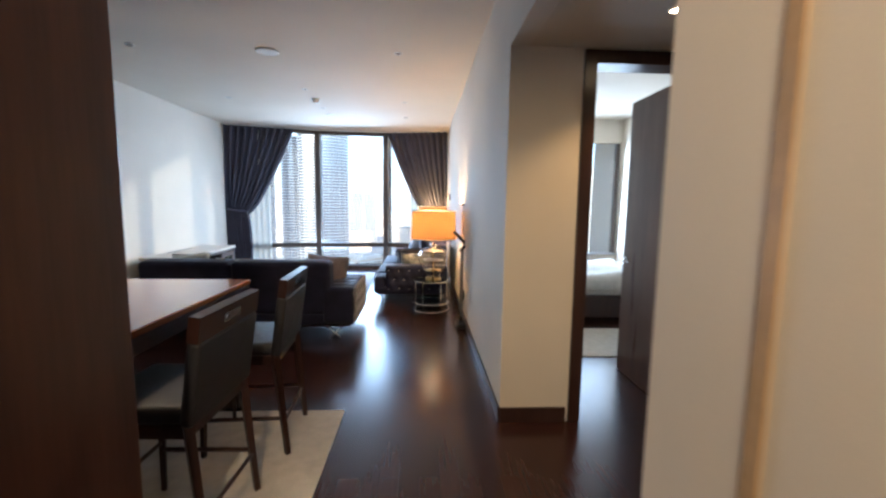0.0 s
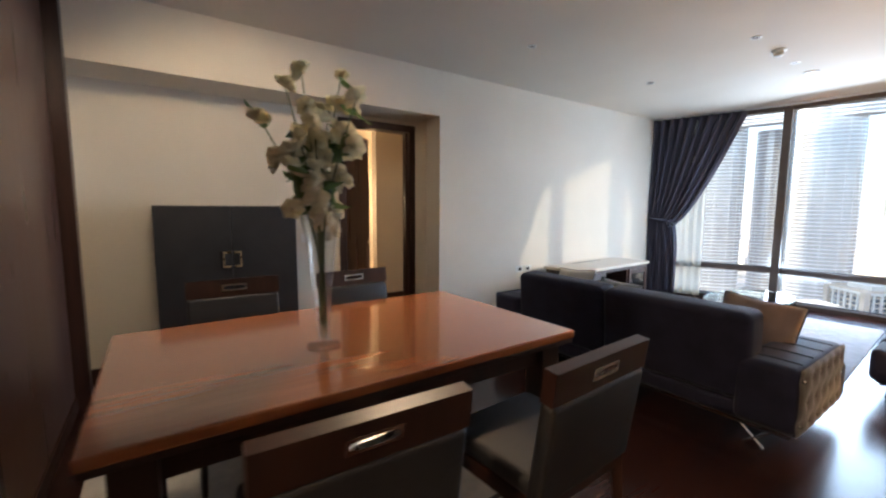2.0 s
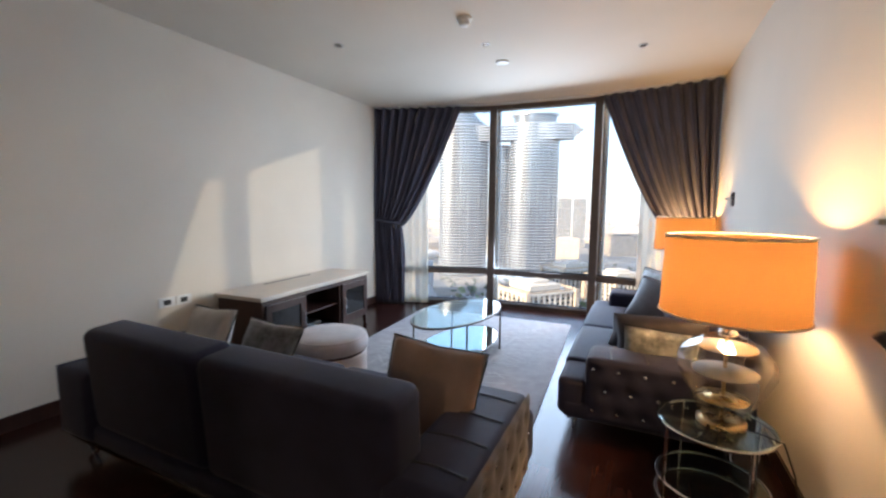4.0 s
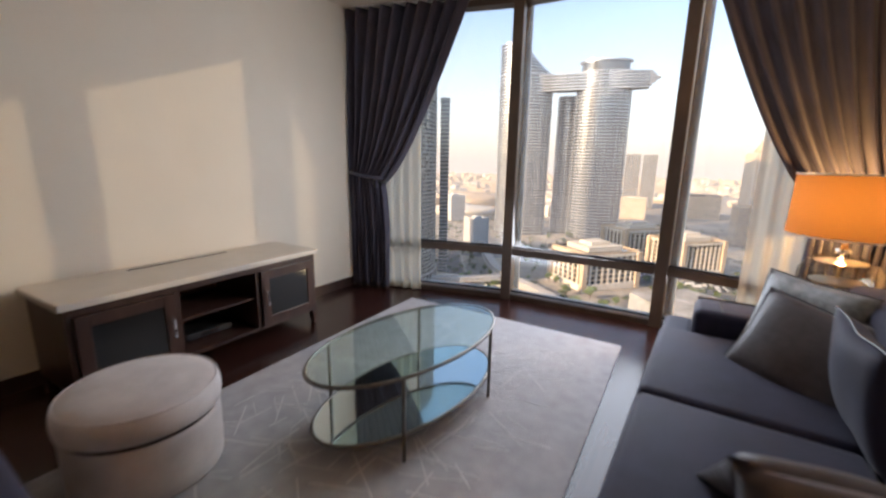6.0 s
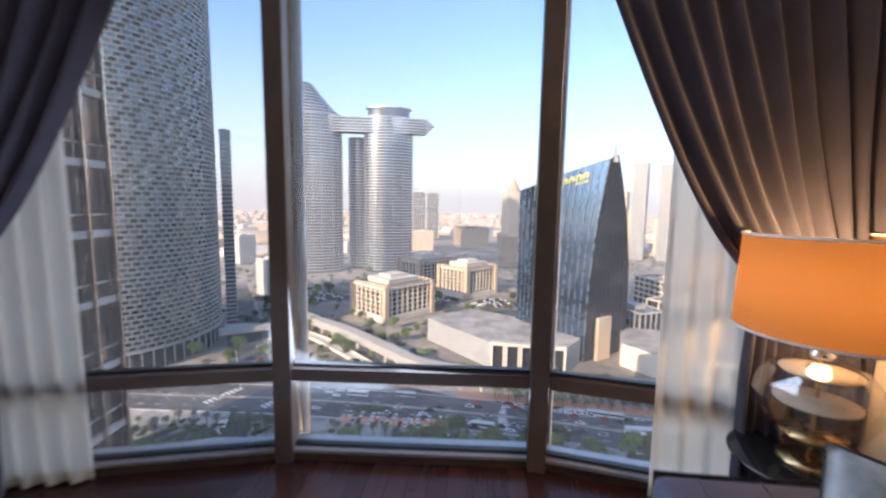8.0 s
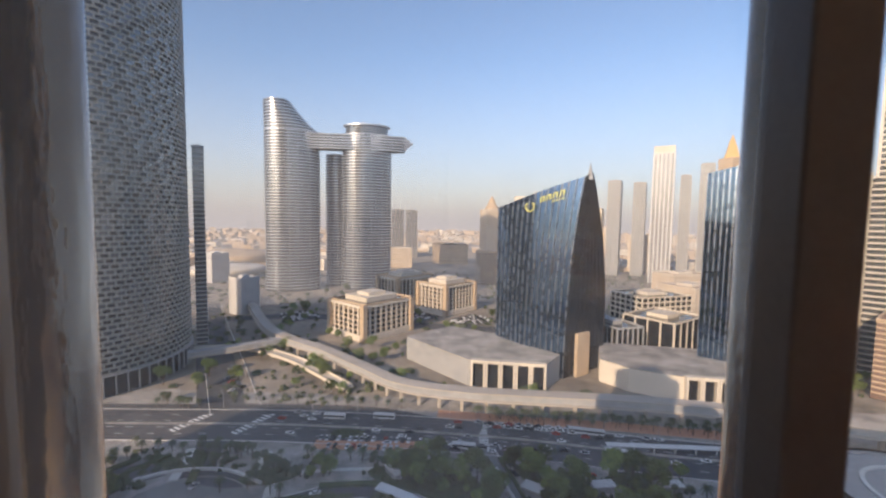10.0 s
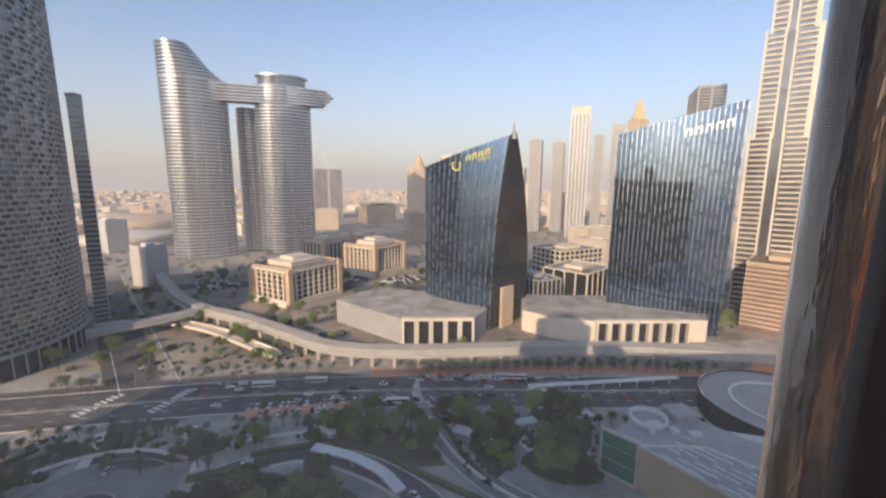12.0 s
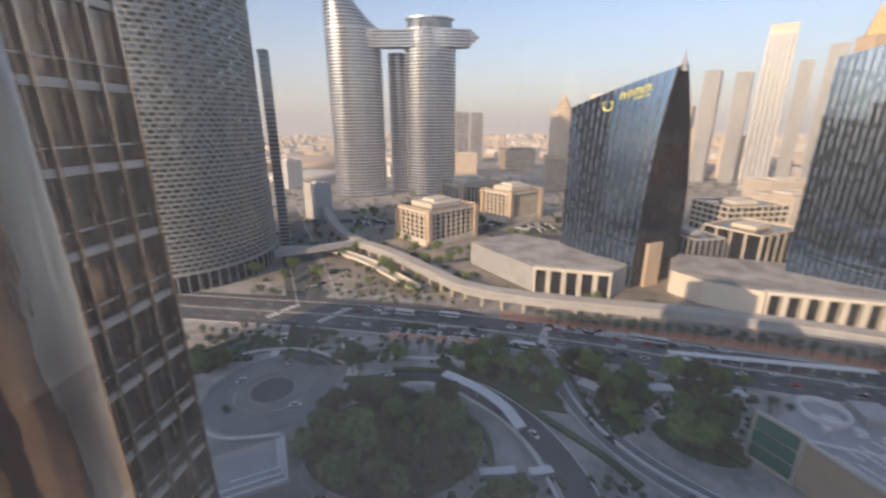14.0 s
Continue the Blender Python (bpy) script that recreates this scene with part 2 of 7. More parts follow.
def bm_lathe(profile, n=40, cap=True, facet=False):
    """Rings of (radius, z), turned about z."""
    bm = bmesh.new()
    rings = []
    for k, (r, z) in enumerate(profile):
        off = (0.5 if facet and k % 2 else 0.0)
        rings.append([bm.verts.new((r * math.cos(2 * math.pi * (i + off) / n), r * math.sin(2 * math.pi * (i + off) / n), z)) for i in range(n)])
    for k, (a, b) in enumerate(zip(rings, rings[1:])):
        for i in range(n):
            j = (i + 1) % n
            if not facet:
                bm.faces.new((a[i], a[j], b[j], b[i]))
            elif k % 2 == 0:
                bm.faces.new((a[i], a[j], b[i]))
                bm.faces.new((a[j], b[j], b[i]))
            else:
                bm.faces.new((a[i], a[j], b[j]))
                bm.faces.new((a[i], b[j], b[i]))
    if cap:
        bm.faces.new(rings[0][::-1])
        bm.faces.new(rings[-1])
    return bm


def bm_tube(points, r, n=8, closed=False):
    bm = bmesh.new()
    pts = [Vector(p) for p in points]
    rings = []
    m = len(pts)
    for i, p in enumerate(pts):
        a = pts[(i - 1) % m] if closed or i else p
        b = pts[(i + 1) % m] if closed or i < m - 1 else p
        d = (b - a).normalized()
        side = d.cross(Vector((0, 0, 1)))
        if side.length < 1e-3:
            side = Vector((1, 0, 0))
        side.normalize()
        up = side.cross(d).normalized()
        rr = r[i] if isinstance(r, (list, tuple)) else r
        rings.append([bm.verts.new(p + (side * math.cos(2 * math.pi * k / n) + up * math.sin(2 * math.pi * k / n)) * rr) for k in range(n)])
    pairs = list(zip(rings, rings[1:])) + ([(rings[-1], rings[0])] if closed else [])
    for a, b in pairs:
        for k in range(n):
            bm.faces.new((a[k], a[(k + 1) % n], b[(k + 1) % n], b[k]))
    if not closed:
        bm.faces.new(rings[0][::-1])
        bm.faces.new(rings[-1])
    return bm


def bm_prism(poly, z0, z1):
    bm = bmesh.new()
    lo = [bm.verts.new((x, y, z0)) for x, y in poly]
    hi = [bm.verts.new((x, y, z1)) for x, y in poly]
    n = len(poly)
    for i in range(n):
        bm.faces.new((lo[i], lo[(i + 1) % n], hi[(i + 1) % n], hi[i]))
    bm.faces.new(lo[::-1])
    bm.faces.new(hi)
    return bm


def bm_grid(f, nu, nv, thick=0.0):
    """A sheet f(u, v), given thickness along its normals if asked."""
    bm = bmesh.new()
    g = [[bm.verts.new(f(i / nu, j / nv)) for j in range(nv + 1)] for i in range(nu + 1)]
    for i in range(nu):
        for j in range(nv):
            bm.faces.new((g[i][j], g[i + 1][j], g[i + 1][j + 1], g[i][j + 1]))
    if thick:
        bmesh.ops.recalc_face_normals(bm, faces=bm.faces[:])
        bmesh.ops.solidify(bm, geom=bm.faces[:], thickness=thick)
    return bm


def join(*bms):
    out = bmesh.new()
    for b in bms:
        me = bpy.data.meshes.new("tmp")
        b.to_mesh(me)
        b.free()
        out.from_mesh(me)
        bpy.data.meshes.remove(me)
    return out


def moved(bm, m):
    bmesh.ops.transform(bm, matrix=m, verts=bm.verts[:])
    return bm


def mesh_from(name, bm, material, smooth=False, fix=True):
    if fix:
        bmesh.ops.recalc_face_normals(bm, faces=bm.faces[:])
    me = bpy.data.meshes.new(name)
    bm.to_mesh(me)
    bm.free()
    me.materials.append(material)
    if smooth:
        me.shade_smooth()
    return me


def thing(name, label, category, at=(0, 0, 0), turn=0.0, group="", kind=""):
    ob = new(name)
    ob.matrix_world = pose(*at, 0, 0, turn)
    ob.empty_display_size = 0.1
    return tagged(ob, label, category, group, kind)


def part(name, bm, material, parent, label="", smooth=False, m=None):
    ob = new(name, mesh_from(name, bm, material, smooth))
    ob.parent = parent
    if m is not None:
        ob.matrix_basis = m
    if label:
        ob["label"] = label
    return ob


def part_of(name, me, parent, m):
    ob = new(name, me)
    ob.parent = parent
    ob.matrix_basis = m
    return ob


def solid(name, bm, material, label="", category="", kind="structure", smooth=False, group=""):
    return tagged(new(name, mesh_from(name, bm, material, smooth)), label, category, group, kind)


def data_part(name, verts, faces, material, parent, label="", kind=""):
    me = bpy.data.meshes.new(name)
    me.from_pydata(verts, [], faces)
    me.materials.append(material)
    ob = new(name, me)
    ob.parent = parent
    if label:
        ob["label"] = label
    if kind:
        ob["kind"] = kind
    return ob


def add_box(verts, faces, o, ux, uy, uz):
    """Append a box with corner o and edge vectors ux, uy, uz."""
    b = len(verts)
    for k in (0, 1):
        for j in (0, 1):
            for i in (0, 1):
                verts.append((o[0] + ux[0] * i + uy[0] * j + uz[0] * k, o[1] + ux[1] * i + uy[1] * j + uz[1] * k, o[2] + ux[2] * i + uy[2] * j + uz[2] * k))
    for q in ((0, 2, 3, 1), (4, 5, 7, 6), (0, 1, 5, 4), (2, 6, 7, 3), (0, 4, 6, 2), (1, 3, 7, 5)):
        faces.append(tuple(b + v for v in q))


# ---- the room's shell ----
H = 3.03
LX, RX = -4.015, 0.545
BAY = [(-4.30, 8.735), (-2.30, 9.305), (-0.82, 9.395), (0.95, 9.07)]      # inner line of the glazing

solid("floor", bm_box(-9, -3.2, -0.25, 6.2, 8.55, 0.0), FLOOR, "glossy dark brown wooden board floor", "floor")
solid("floor_bay", bm_prism([(-4.5, 8.55), (1.1, 8.55), (1.1, 9.24), (-0.8, 9.6), (-2.3, 9.5), (-4.5, 8.88)], -0.25, -0.0005), FLOOR, "dark wooden boards along the curved window", "floor")
solid("ceiling", bm_prism([(-9, -3.2), (6.2, -3.2), (6.2, 8.9), (1.1, 9.25), (-0.8, 9.6), (-2.3, 9.5), (-4.5, 8.92), (-9, 8.85)], H, H + 0.25), CEIL, "plain warm white painted ceiling", "ceiling")

# left wall, with the deep recess round the inner door
solid("wall_left", bm_box(-4.30, 4.13, 0, LX, 8.86, H), PAINT, "plain cream painted wall beside the window", "wall")
solid("wall_left_bulkhead", bm_box(-4.52, 0.78, 2.53, LX, 4.13, H), PAINT, "cream bulkhead above the recess", "wall")
RW = -4.52
DY0, DY1, DH = 3.17, 4.03, 2.42       # door opening in the recess wall
solid("wall_recess", join(bm_box(RW - 0.14, 0.4, 0, RW, DY0, H), bm_box(RW - 0.14, DY0, DH, RW, DY1, H), bm_box(RW - 0.14, DY1, 0, RW, 4.4, H)), PAINT, "cream painted wall of the dining recess", "wall")
solid("wall_recess_cheek", bm_box(RW, 0.70, 0, LX, 0.86, H), PAINT, "cream end wall of the recess", "wall")
solid("wall_dining_back", bm_box(LX, 0.70, 0, -0.93, 0.86, H), DOORWOOD, "dark reddish brown timber panelled wall behind the table", "wall")
# timber-lined end of that wall, passed at the start
solid("trim_entry_lining", join(bm_box(-0.93, -2.9, 0, -0.775, 0.66, H), bm_box(-0.96, 0.66, 0, -0.73, 1.05, H, 0.004)), DARKWOOD, "dark stained timber lining of the entry hall", "trim")
solid("trim_recess_post", bm_box(LX - 0.02, 0.86, 0, LX + 0.10, 0.95, H, 0.004), DARKWOOD, "dark stained timber corner post", "trim")

# right wall with the opening to the bedroom lobby
solid("wall_right", bm_box(RX, 2.66, 0, RX + 0.45, 9.25, H), PAINT, "plain cream painted wall behind the lamps", "wall")
solid("wall_right_header", bm_box(RX, 0.91, 2.48, RX + 0.12, 2.66, H), PAINT, "cream header above the lobby opening", "wall")
solid("wall_right_pier", bm_box(RX, 0.62, 0, RX + 0.45, 0.91, H), PAINT, "cream wall pier by the entry", "wall")
solid("trim_pier_strip", bm_box(RX - 0.006, 0.585, 0, RX + 0.4, 0.62, H), surface("tan_strip", (0.36, 0.24, 0.12), (0.48, 0.33, 0.18), rough=0.5), "narrow tan strip on the wall edge", "trim")
solid("wall_entry_right", bm_box(RX, -2.9, 0, RX + 0.45, 0.585, H), PAINT, "cream entry hall wall", "wall")
solid("wall_entry_back", bm_box(-0.93, -3.1, 0, 6.2, -2.9, H), PAINT, "cream wall closing the entry hall", "wall")
solid("ceiling_lobby", bm_box(RX + 0.12, 0.91, 2.48, 3.2, 2.80, 2.56), CEIL, "lowered lobby ceiling", "ceiling")
solid("wall_lobby", bm_box(RX + 0.45, 0.75, 0, 3.2, 0.91, H), PAINT, "cream lobby wall", "wall")
solid("wall_lobby_end", bm_box(3.2, 0.75, 0, 3.35, 2.80, H), PAINT, "cream lobby end wall", "wall")
# wall with the bedroom door
BX0, BX1, BH = 1.08, 1.86, 2.405
solid("wall_bedroom", join(bm_box(RX + 0.45, 2.66, 0, BX0 - 0.0, 2.80, H), bm_box(BX0, 2.66, BH, BX1, 2.80, H), bm_box(BX1, 2.66, 0, 3.2, 2.80, H)), PAINT, "cream wall round the bedroom door", "wall")


def door_frame(name, label, x0, x1, h, y0, y1, m):
    """Jambs, head and architraves round an opening along local x, through local y."""
    w, p = 0.062, 0.018
    th = thing(name, label, "door frame", kind="structure")
    th.matrix_world = m
    part("jamb", bm_box(x0 - w, y0 - p, 0, x0 + 0.02, y1 + p, h + w, 0.003), DARKWOOD, th)
    part("jamb", bm_box(x1 - 0.02, y0 - p, 0, x1 + w, y1 + p, h + w, 0.003), DARKWOOD, th)
    part("head", bm_box(x0 + 0.02, y0 - p, h - 0.02, x1 - 0.02, y1 + p, h + w, 0.003), DARKWOOD, th)
    part("stop", bm_box(x0 + 0.02, y0 + 0.05, 0, x0 + 0.035, y0 + 0.08, h - 0.02), DARKWOOD, th)
    part("stop", bm_box(x1 - 0.035, y0 + 0.05, 0, x1 - 0.02, y0 + 0.08, h - 0.02), DARKWOOD, th)
    return th


def door_leaf(name, label, width, h, m):
    """Leaf hinged on local z, reaching along local x."""
    th = thing(name, label, "door", kind="structure")
    th.matrix_world = m
    part("leaf", bm_box(0, -0.022, 0.006, width, 0.022, h, 0.003), DOORWOOD, th)
    for s in (-1, 1):
        part("rose", moved(bm_lathe([(0.026, 0), (0.026, 0.008), (0.02, 0.012)], 20), pose(width - 0.07, s * 0.022, 1.02, -90 * s)), CHROME, th)
        part("handle", bm_tube([(width - 0.07, s * 0.03, 1.02), (width - 0.07, s * 0.065, 1.02), (width - 0.10, s * 0.068, 1.02), (width - 0.20, s * 0.068, 1.02)], 0.010), CHROME, th, "chrome lever handle")
    for z in (0.25, 1.2, h - 0.25):
        part("hinge", bm_tube([(0, -0.026, z - 0.05), (0, -0.026, z + 0.05)], 0.008), CHROME, th)
    return th


door_frame("door_frame_bedroom", "dark timber frame of the open bedroom door", BX0, BX1, BH, 2.66, 2.80, pose(0, 0, 0))
door_leaf("door_bedroom", "dark brown veneered bedroom door standing open", 0.74, 2.375, pose(BX1 - 0.03, 2.83, 0, 0, 0, 90))
door_frame("door_frame_study", "dark timber frame of the open inner door", DY0, DY1, DH, 0.0, 0.14, pose(RW, 0, 0, 0, 0, 90))
door_leaf("door_study", "dark brown veneered inner door standing open", 0.82, 2.39, pose(RW - 0.17, DY0 + 0.03, 0, 0, 0, 134))

# skirting along the rooms
for k, (a, b) in enumerate([((LX, 4.118), (LX, 8.78)), ((RX, 8.95), (RX, 2.66)), ((RX, 2.66), (1.0, 2.66)), ((RW, 0.86), (RW, 2.94)), ((RW, 4.13), (LX, 4.13)), ((-0.97, 0.86), (LX, 0.86)), ((1.95, 2.66), (3.2, 2.66)), ((RX, 0.60), (RX, 0.91))]):
    a, b = Vector(a), Vector(b)
    d = (b - a).normalized()
    n = Vector((d.y, -d.x)) * 0.014
    if k == 0 or k == 3:
        n = Vector((0.014, 0))
    elif k in (1, 7):
        n = Vector((-0.014, 0))
    elif k in (2, 4, 6):
        n = Vector((0, -0.014))
    else:
        n = Vector((0, 0.014))
    solid("baseboard", bm_prism([tuple(a), tuple(b), tuple(b + n), tuple(a + n)], 0, 0.105), DARKWOOD, "dark stained timber skirting board", "skirting")

# ---- the curved window ----
window = thing("window_1", "floor to ceiling curved bay window with bronze frames", "window", kind="structure")
for k in range(3):
    a, b = Vector(BAY[k]), Vector(BAY[k + 1])
    d = (b - a).normalized()
    n = Vector((-d.y, d.x))

    def bar(z0, z1, back, front, mat, name, inset=0.0, a=a, b=b, d=d, n=n, bev=0.004):
        p, q = a + d * inset, b - d * inset
        bm = bm_prism([tuple(p - n * front), tuple(q - n * front), tuple(q + n * back), tuple(p + n * back)], z0, z1)
        return part(name, bm, mat, window)

    bar(0.0, 0.055, 0.12, 0.03, FRAME, "bottom_frame")
    bar(0.055, 0.075, 0.12, 0.045, SILL, "window_sill")
    bar(0.497, 0.572, 0.045, 0.05, FRAME, "transom")
    bar(0.574, 0.590, 0.03, 0.012, BLACKPLASTIC, "gasket", 0.05)
    bar(0.078, 0.094, 0.03, 0.012, BLACKPLASTIC, "gasket", 0.05)
    bar(2.97, H, 0.12, 0.03, FRAME, "head_frame")
    for z0, z1 in ((0.075, 0.497), (0.572, 2.97)):
        pane = bar(z0, z1, 0.030, -0.022, PANE, "pane", 0.045)
        pane.visible_shadow = False
for k in (0, 1, 2, 3):
    p = Vector(BAY[k])
    m = pose(p.x, p.y, 0, 0, 0, (16, 10, -3, -10)[k])
    part("mullion", bm_box(-0.052, -0.075, 0, 0.052, 0.045, H, 0.006), FRAME, window, m=m)
solid("wall_bay_left", bm_box(-4.6, 8.5, 0, -4.302, 8.86, H), PAINT, "narrow wall at the window's edge", "wall")

# ---- rooms seen through the doors ----
solid("wall_study_far", bm_box(-8.2, 0.4, 0, -8.05, 8.75, H), PAINT, "cream far wall of the inner room", "wall")
solid("wall_study_side", bm_box(-8.05, 5.35, 0, -4.66, 5.5, H), PAINT, "cream side wall of the inner room", "wall")
solid("wall_study_return", bm_box(-6.1, 4.25, 0, -5.95, 5.35, H), PAINT, "cream wall return in the inner room", "wall")
solid("wall_study_near", bm_box(-8.05, 0.4, 0, -4.66, 0.55, H), PAINT, "cream near wall of the inner room", "wall")
solid("baseboard", bm_box(-8.05, 0.55, 0, -8.035, 5.35, 0.105), DARKWOOD, "dark timber skirting in the inner room", "skirting")
solid("baseboard", bm_box(-5.95, 4.25, 0, -5.935, 5.35, 0.105), DARKWOOD, "dark timber skirting in the inner room", "skirting")
bulb("study_lamp_light", pose(-7.5, 3.9, 1.55), 34, 0.08, 0.0, (1.0, 0.66, 0.34))
night = thing("nightstand", "small dark wooden nightstand against the cream wall", "nightstand", (-7.7, 3.95, 0))
part("body", bm_box(-0.25, -0.25, 0.10, 0.25, 0.25, 0.55, 0.006), DARKWOOD, night)
part("drawer", bm_box(0.25, -0.23, 0.33, 0.268, 0.23, 0.53, 0.004), DARKWOOD, night)
for sx in (-0.2, 0.2):
    for sy in (-0.2, 0.2):
        part("leg", bm_box(sx - 0.02, sy - 0.02, 0, sx + 0.02, sy + 0.02, 0.10), DARKWOOD, night)
nl = thing("bedside_lamp", "small lamp with a warm glowing shade on the nightstand", "lamp", (-7.7, 3.95, 0.55))
part("base", bm_lathe([(0.07, 0), (0.07, 0.015), (0.02, 0.03), (0.035, 0.15), (0.015, 0.28)], 24), BRASS, nl, smooth=True)
part("shade", bm_lathe([(0.14, 0.26), (0.11, 0.48)], 28, cap=False), SHADE, nl)
bulb("bedside_bulb", pose(-7.7, 3.95, 0.92), 6, 0.03)

solid("wall_bedroom_right", bm_box(3.6, 2.8, 0, 3.75, 8.6, H), PAINT, "cream bedroom side wall", "wall")
solid("wall_bedroom_end", join(bm_box(0.995, 7.4, 0, 3.6, 7.55, 0.62), bm_box(0.995, 7.4, 2.62, 3.6, 7.55, H), bm_box(0.995, 7.4, 0.62, 1.55, 7.55, 2.62)), PAINT, "cream bedroom wall under the window", "wall")
bw = thing("window_bedroom", "wide bedroom window with a slim dark frame", "window", kind="structure")
for x in (1.58, 2.6, 3.55):
    part("window_frame", bm_box(x - 0.03, 7.44, 0.62, x + 0.03, 7.52, 2.62, 0.004), FRAME, bw)
part("window_sill", bm_box(1.55, 7.36, 0.60, 3.6, 7.55, 0.625, 0.003), SILL, bw)
bp = part("pane", bm_box(1.56, 7.47, 0.63, 3.59, 7.485, 2.61), PANE, bw)
bp.visible_shadow = False
bday = bpy.data.lights.new("bedroom_daylight", "AREA")
bday.shape, bday.size, bday.size_y = "RECTANGLE", 2.0, 1.9
place("bedroom_daylight", bday, look((2.57, 7.34, 1.6), (2.4, 0, 1.2)), 20.0, (0.86, 0.93, 1.0))
bed = thing("bed", "made bed with white bedding on a dark base", "bed", (2.45, 5.9, 0))
part("base", bm_box(-1.05, -0.85, 0.06, 1.1, 0.85, 0.34, 0.01), DARKWOOD, bed)
part("mattress", bm_box(-1.0, -0.82, 0.34, 1.08, 0.82, 0.56, 0.05, 3), CREAM, bed, smooth=True)
part("duvet", bm_grid(lambda u, v: (-1.05 + 1.7 * u, -0.86 + 1.72 * v, 0.60 + 0.025 * math.sin(9 * u + 5 * v) + 0.02 * math.sin(17 * v) - 0.16 * max(0, abs(v - 0.5) * 2 - 0.9) * 10), 24, 24, 0.04), CREAM, bed, smooth=True)
solid("rug_bedroom", bm_box(1.15, 3.85, 0, 3.2, 4.75, 0.012, 0.003), CARPET, "pale beige bedside rug", "rug", kind="")


# ---- dining area ----
solid("dining_rug", bm_box(-3.05, 1.02, 0.0, -0.54, 2.83, 0.012, 0.004), CARPET, "plain beige rug under the dining table", "rug", kind="")

table = thing("dining_table", "counter-height dining table with a reddish brown veneered top", "table", (-1.805, 2.13, 0))
part("tabletop", bm_box(-0.555, -0.90, 0.885, 0.555, 0.90, 0.922, 0.006), TABLEWOOD, table)
part("edge_band", bm_box(-0.548, -0.893, 0.862, 0.548, 0.893, 0.886, 0.003), CHAIRWOOD, table)
for sx in (-1, 1):
    part("apron", bm_box(min(sx * 0.47, sx * 0.44), -0.74, 0.76, max(sx * 0.47, sx * 0.44), 0.74, 0.862, 0.003), CHAIRWOOD, table)
for sy in (-1, 1):
    part("apron", bm_box(-0.40, min(sy * 0.80, sy * 0.77), 0.76, 0.40, max(sy * 0.80, sy * 0.77), 0.862, 0.003), CHAIRWOOD, table)
    for sx in (-1, 1):
        part("leg", bm_box(sx * 0.455 - 0.055, sy * 0.79 - 0.055, 0.012, sx * 0.455 + 0.055, sy * 0.79 + 0.055, 0.862, 0.006), CHAIRWOOD, table)


def slab_with_slot(w, h, d, sw, sh):
    """A rail with a rounded grip slot through it, standing in x-z."""
    bm = bmesh.new()
    n = 24
    inner, outer = [], []
    corner = math.atan2(h, w)
    turns = sorted([2 * math.pi * (i + 0.5) / n for i in range(n)] + [corner, math.pi - corner, math.pi + corner, 2 * math.pi - corner])
    n = len(turns)
    for a in turns:
        c, s = math.cos(a), math.sin(a)
        ix = sw * (abs(c) ** 0.6) * (1 if c >= 0 else -1)
        iz = sh * (abs(s) ** 0.8) * (1 if s >= 0 else -1)
        k = max(abs(c) / w, abs(s) / h)
        inner.append((ix, iz))
        outer.append((c / k, s / k))
    vs = [[bm.verts.new((x, y, z)) for x, z in ring] for ring in (inner, outer) for y in (-d, d)]
    i0, i1, o0, o1 = vs
    for i in range(n):
        j = (i + 1) % n
        bm.faces.new((i0[i], i0[j], o0[j], o0[i]))
        bm.faces.new((i1[i], o1[i], o1[j], i1[j]))
        bm.faces.new((i0[i], i1[i], i1[j], i0[j]))
        bm.faces.new((o0[i], o0[j], o1[j], o1[i]))
    return bm


def dining_chair(m):
    """Counter-height chair, front along +y."""
    ch = thing("dining_chair", "dark wooden counter chair with black leather seat and back", "chair", group="chairs round the dining table")
    lean = pose(0, -0.205, 0.60, 8)
    part("seat", bm_box(-0.235, -0.20, 0.60, 0.235, 0.235, 0.675, 0.028, 3), BLACKLEATHER, ch, smooth=True)
    part("seat_frame", bm_box(-0.23, -0.21, 0.545, 0.23, 0.225, 0.602, 0.004), CHAIRWOOD, ch)
    part("backrest", bm_box(-0.252, -0.028, 0.0, 0.252, 0.028, 0.345, 0.018, 3), BLACKLEATHER, ch, m=lean, smooth=True)
    part("top_rail", moved(slab_with_slot(0.256, 0.052, 0.022, 0.062, 0.013), pose(0, 0, 0.397)), CHAIRWOOD, ch, m=lean)
    part("grip_lining", moved(slab_with_slot(0.070, 0.020, 0.0235, 0.061, 0.012), pose(0, 0, 0.397)), CHROME, ch, "bright metal grip lining", m=lean)
    for sx in (-1, 1):
        part("leg", bm_tube([(sx * 0.215, 0.20, 0.60), (sx * 0.222, 0.215, 0.0)], [0.024, 0.016], 4), CHAIRWOOD, ch)
        part("leg", bm_tube([(sx * 0.225, -0.20, 0.62), (sx * 0.225, -0.255, 0.0)], [0.026, 0.018], 4), CHAIRWOOD, ch)
        part("stretcher", bm_tube([(sx * 0.218, 0.208, 0.22), (sx * 0.222, -0.232, 0.22)], 0.013, 4), CHAIRWOOD, ch)
        part("foot_cap", bm_tube([(sx * 0.224, -0.225, 0.30), (sx * 0.224, -0.23, 0.33)], 0.006, 6), CHROME, ch)
    part("stretcher", bm_tube([(-0.218, 0.21, 0.26), (0.218, 0.21, 0.26)], 0.014, 4), CHAIRWOOD, ch)
    part("stretcher", bm_tube([(-0.222, -0.24, 0.20), (0.222, -0.24, 0.20)], 0.012, 4), CHAIRWOOD, ch)
    ch.matrix_world = m
    return ch


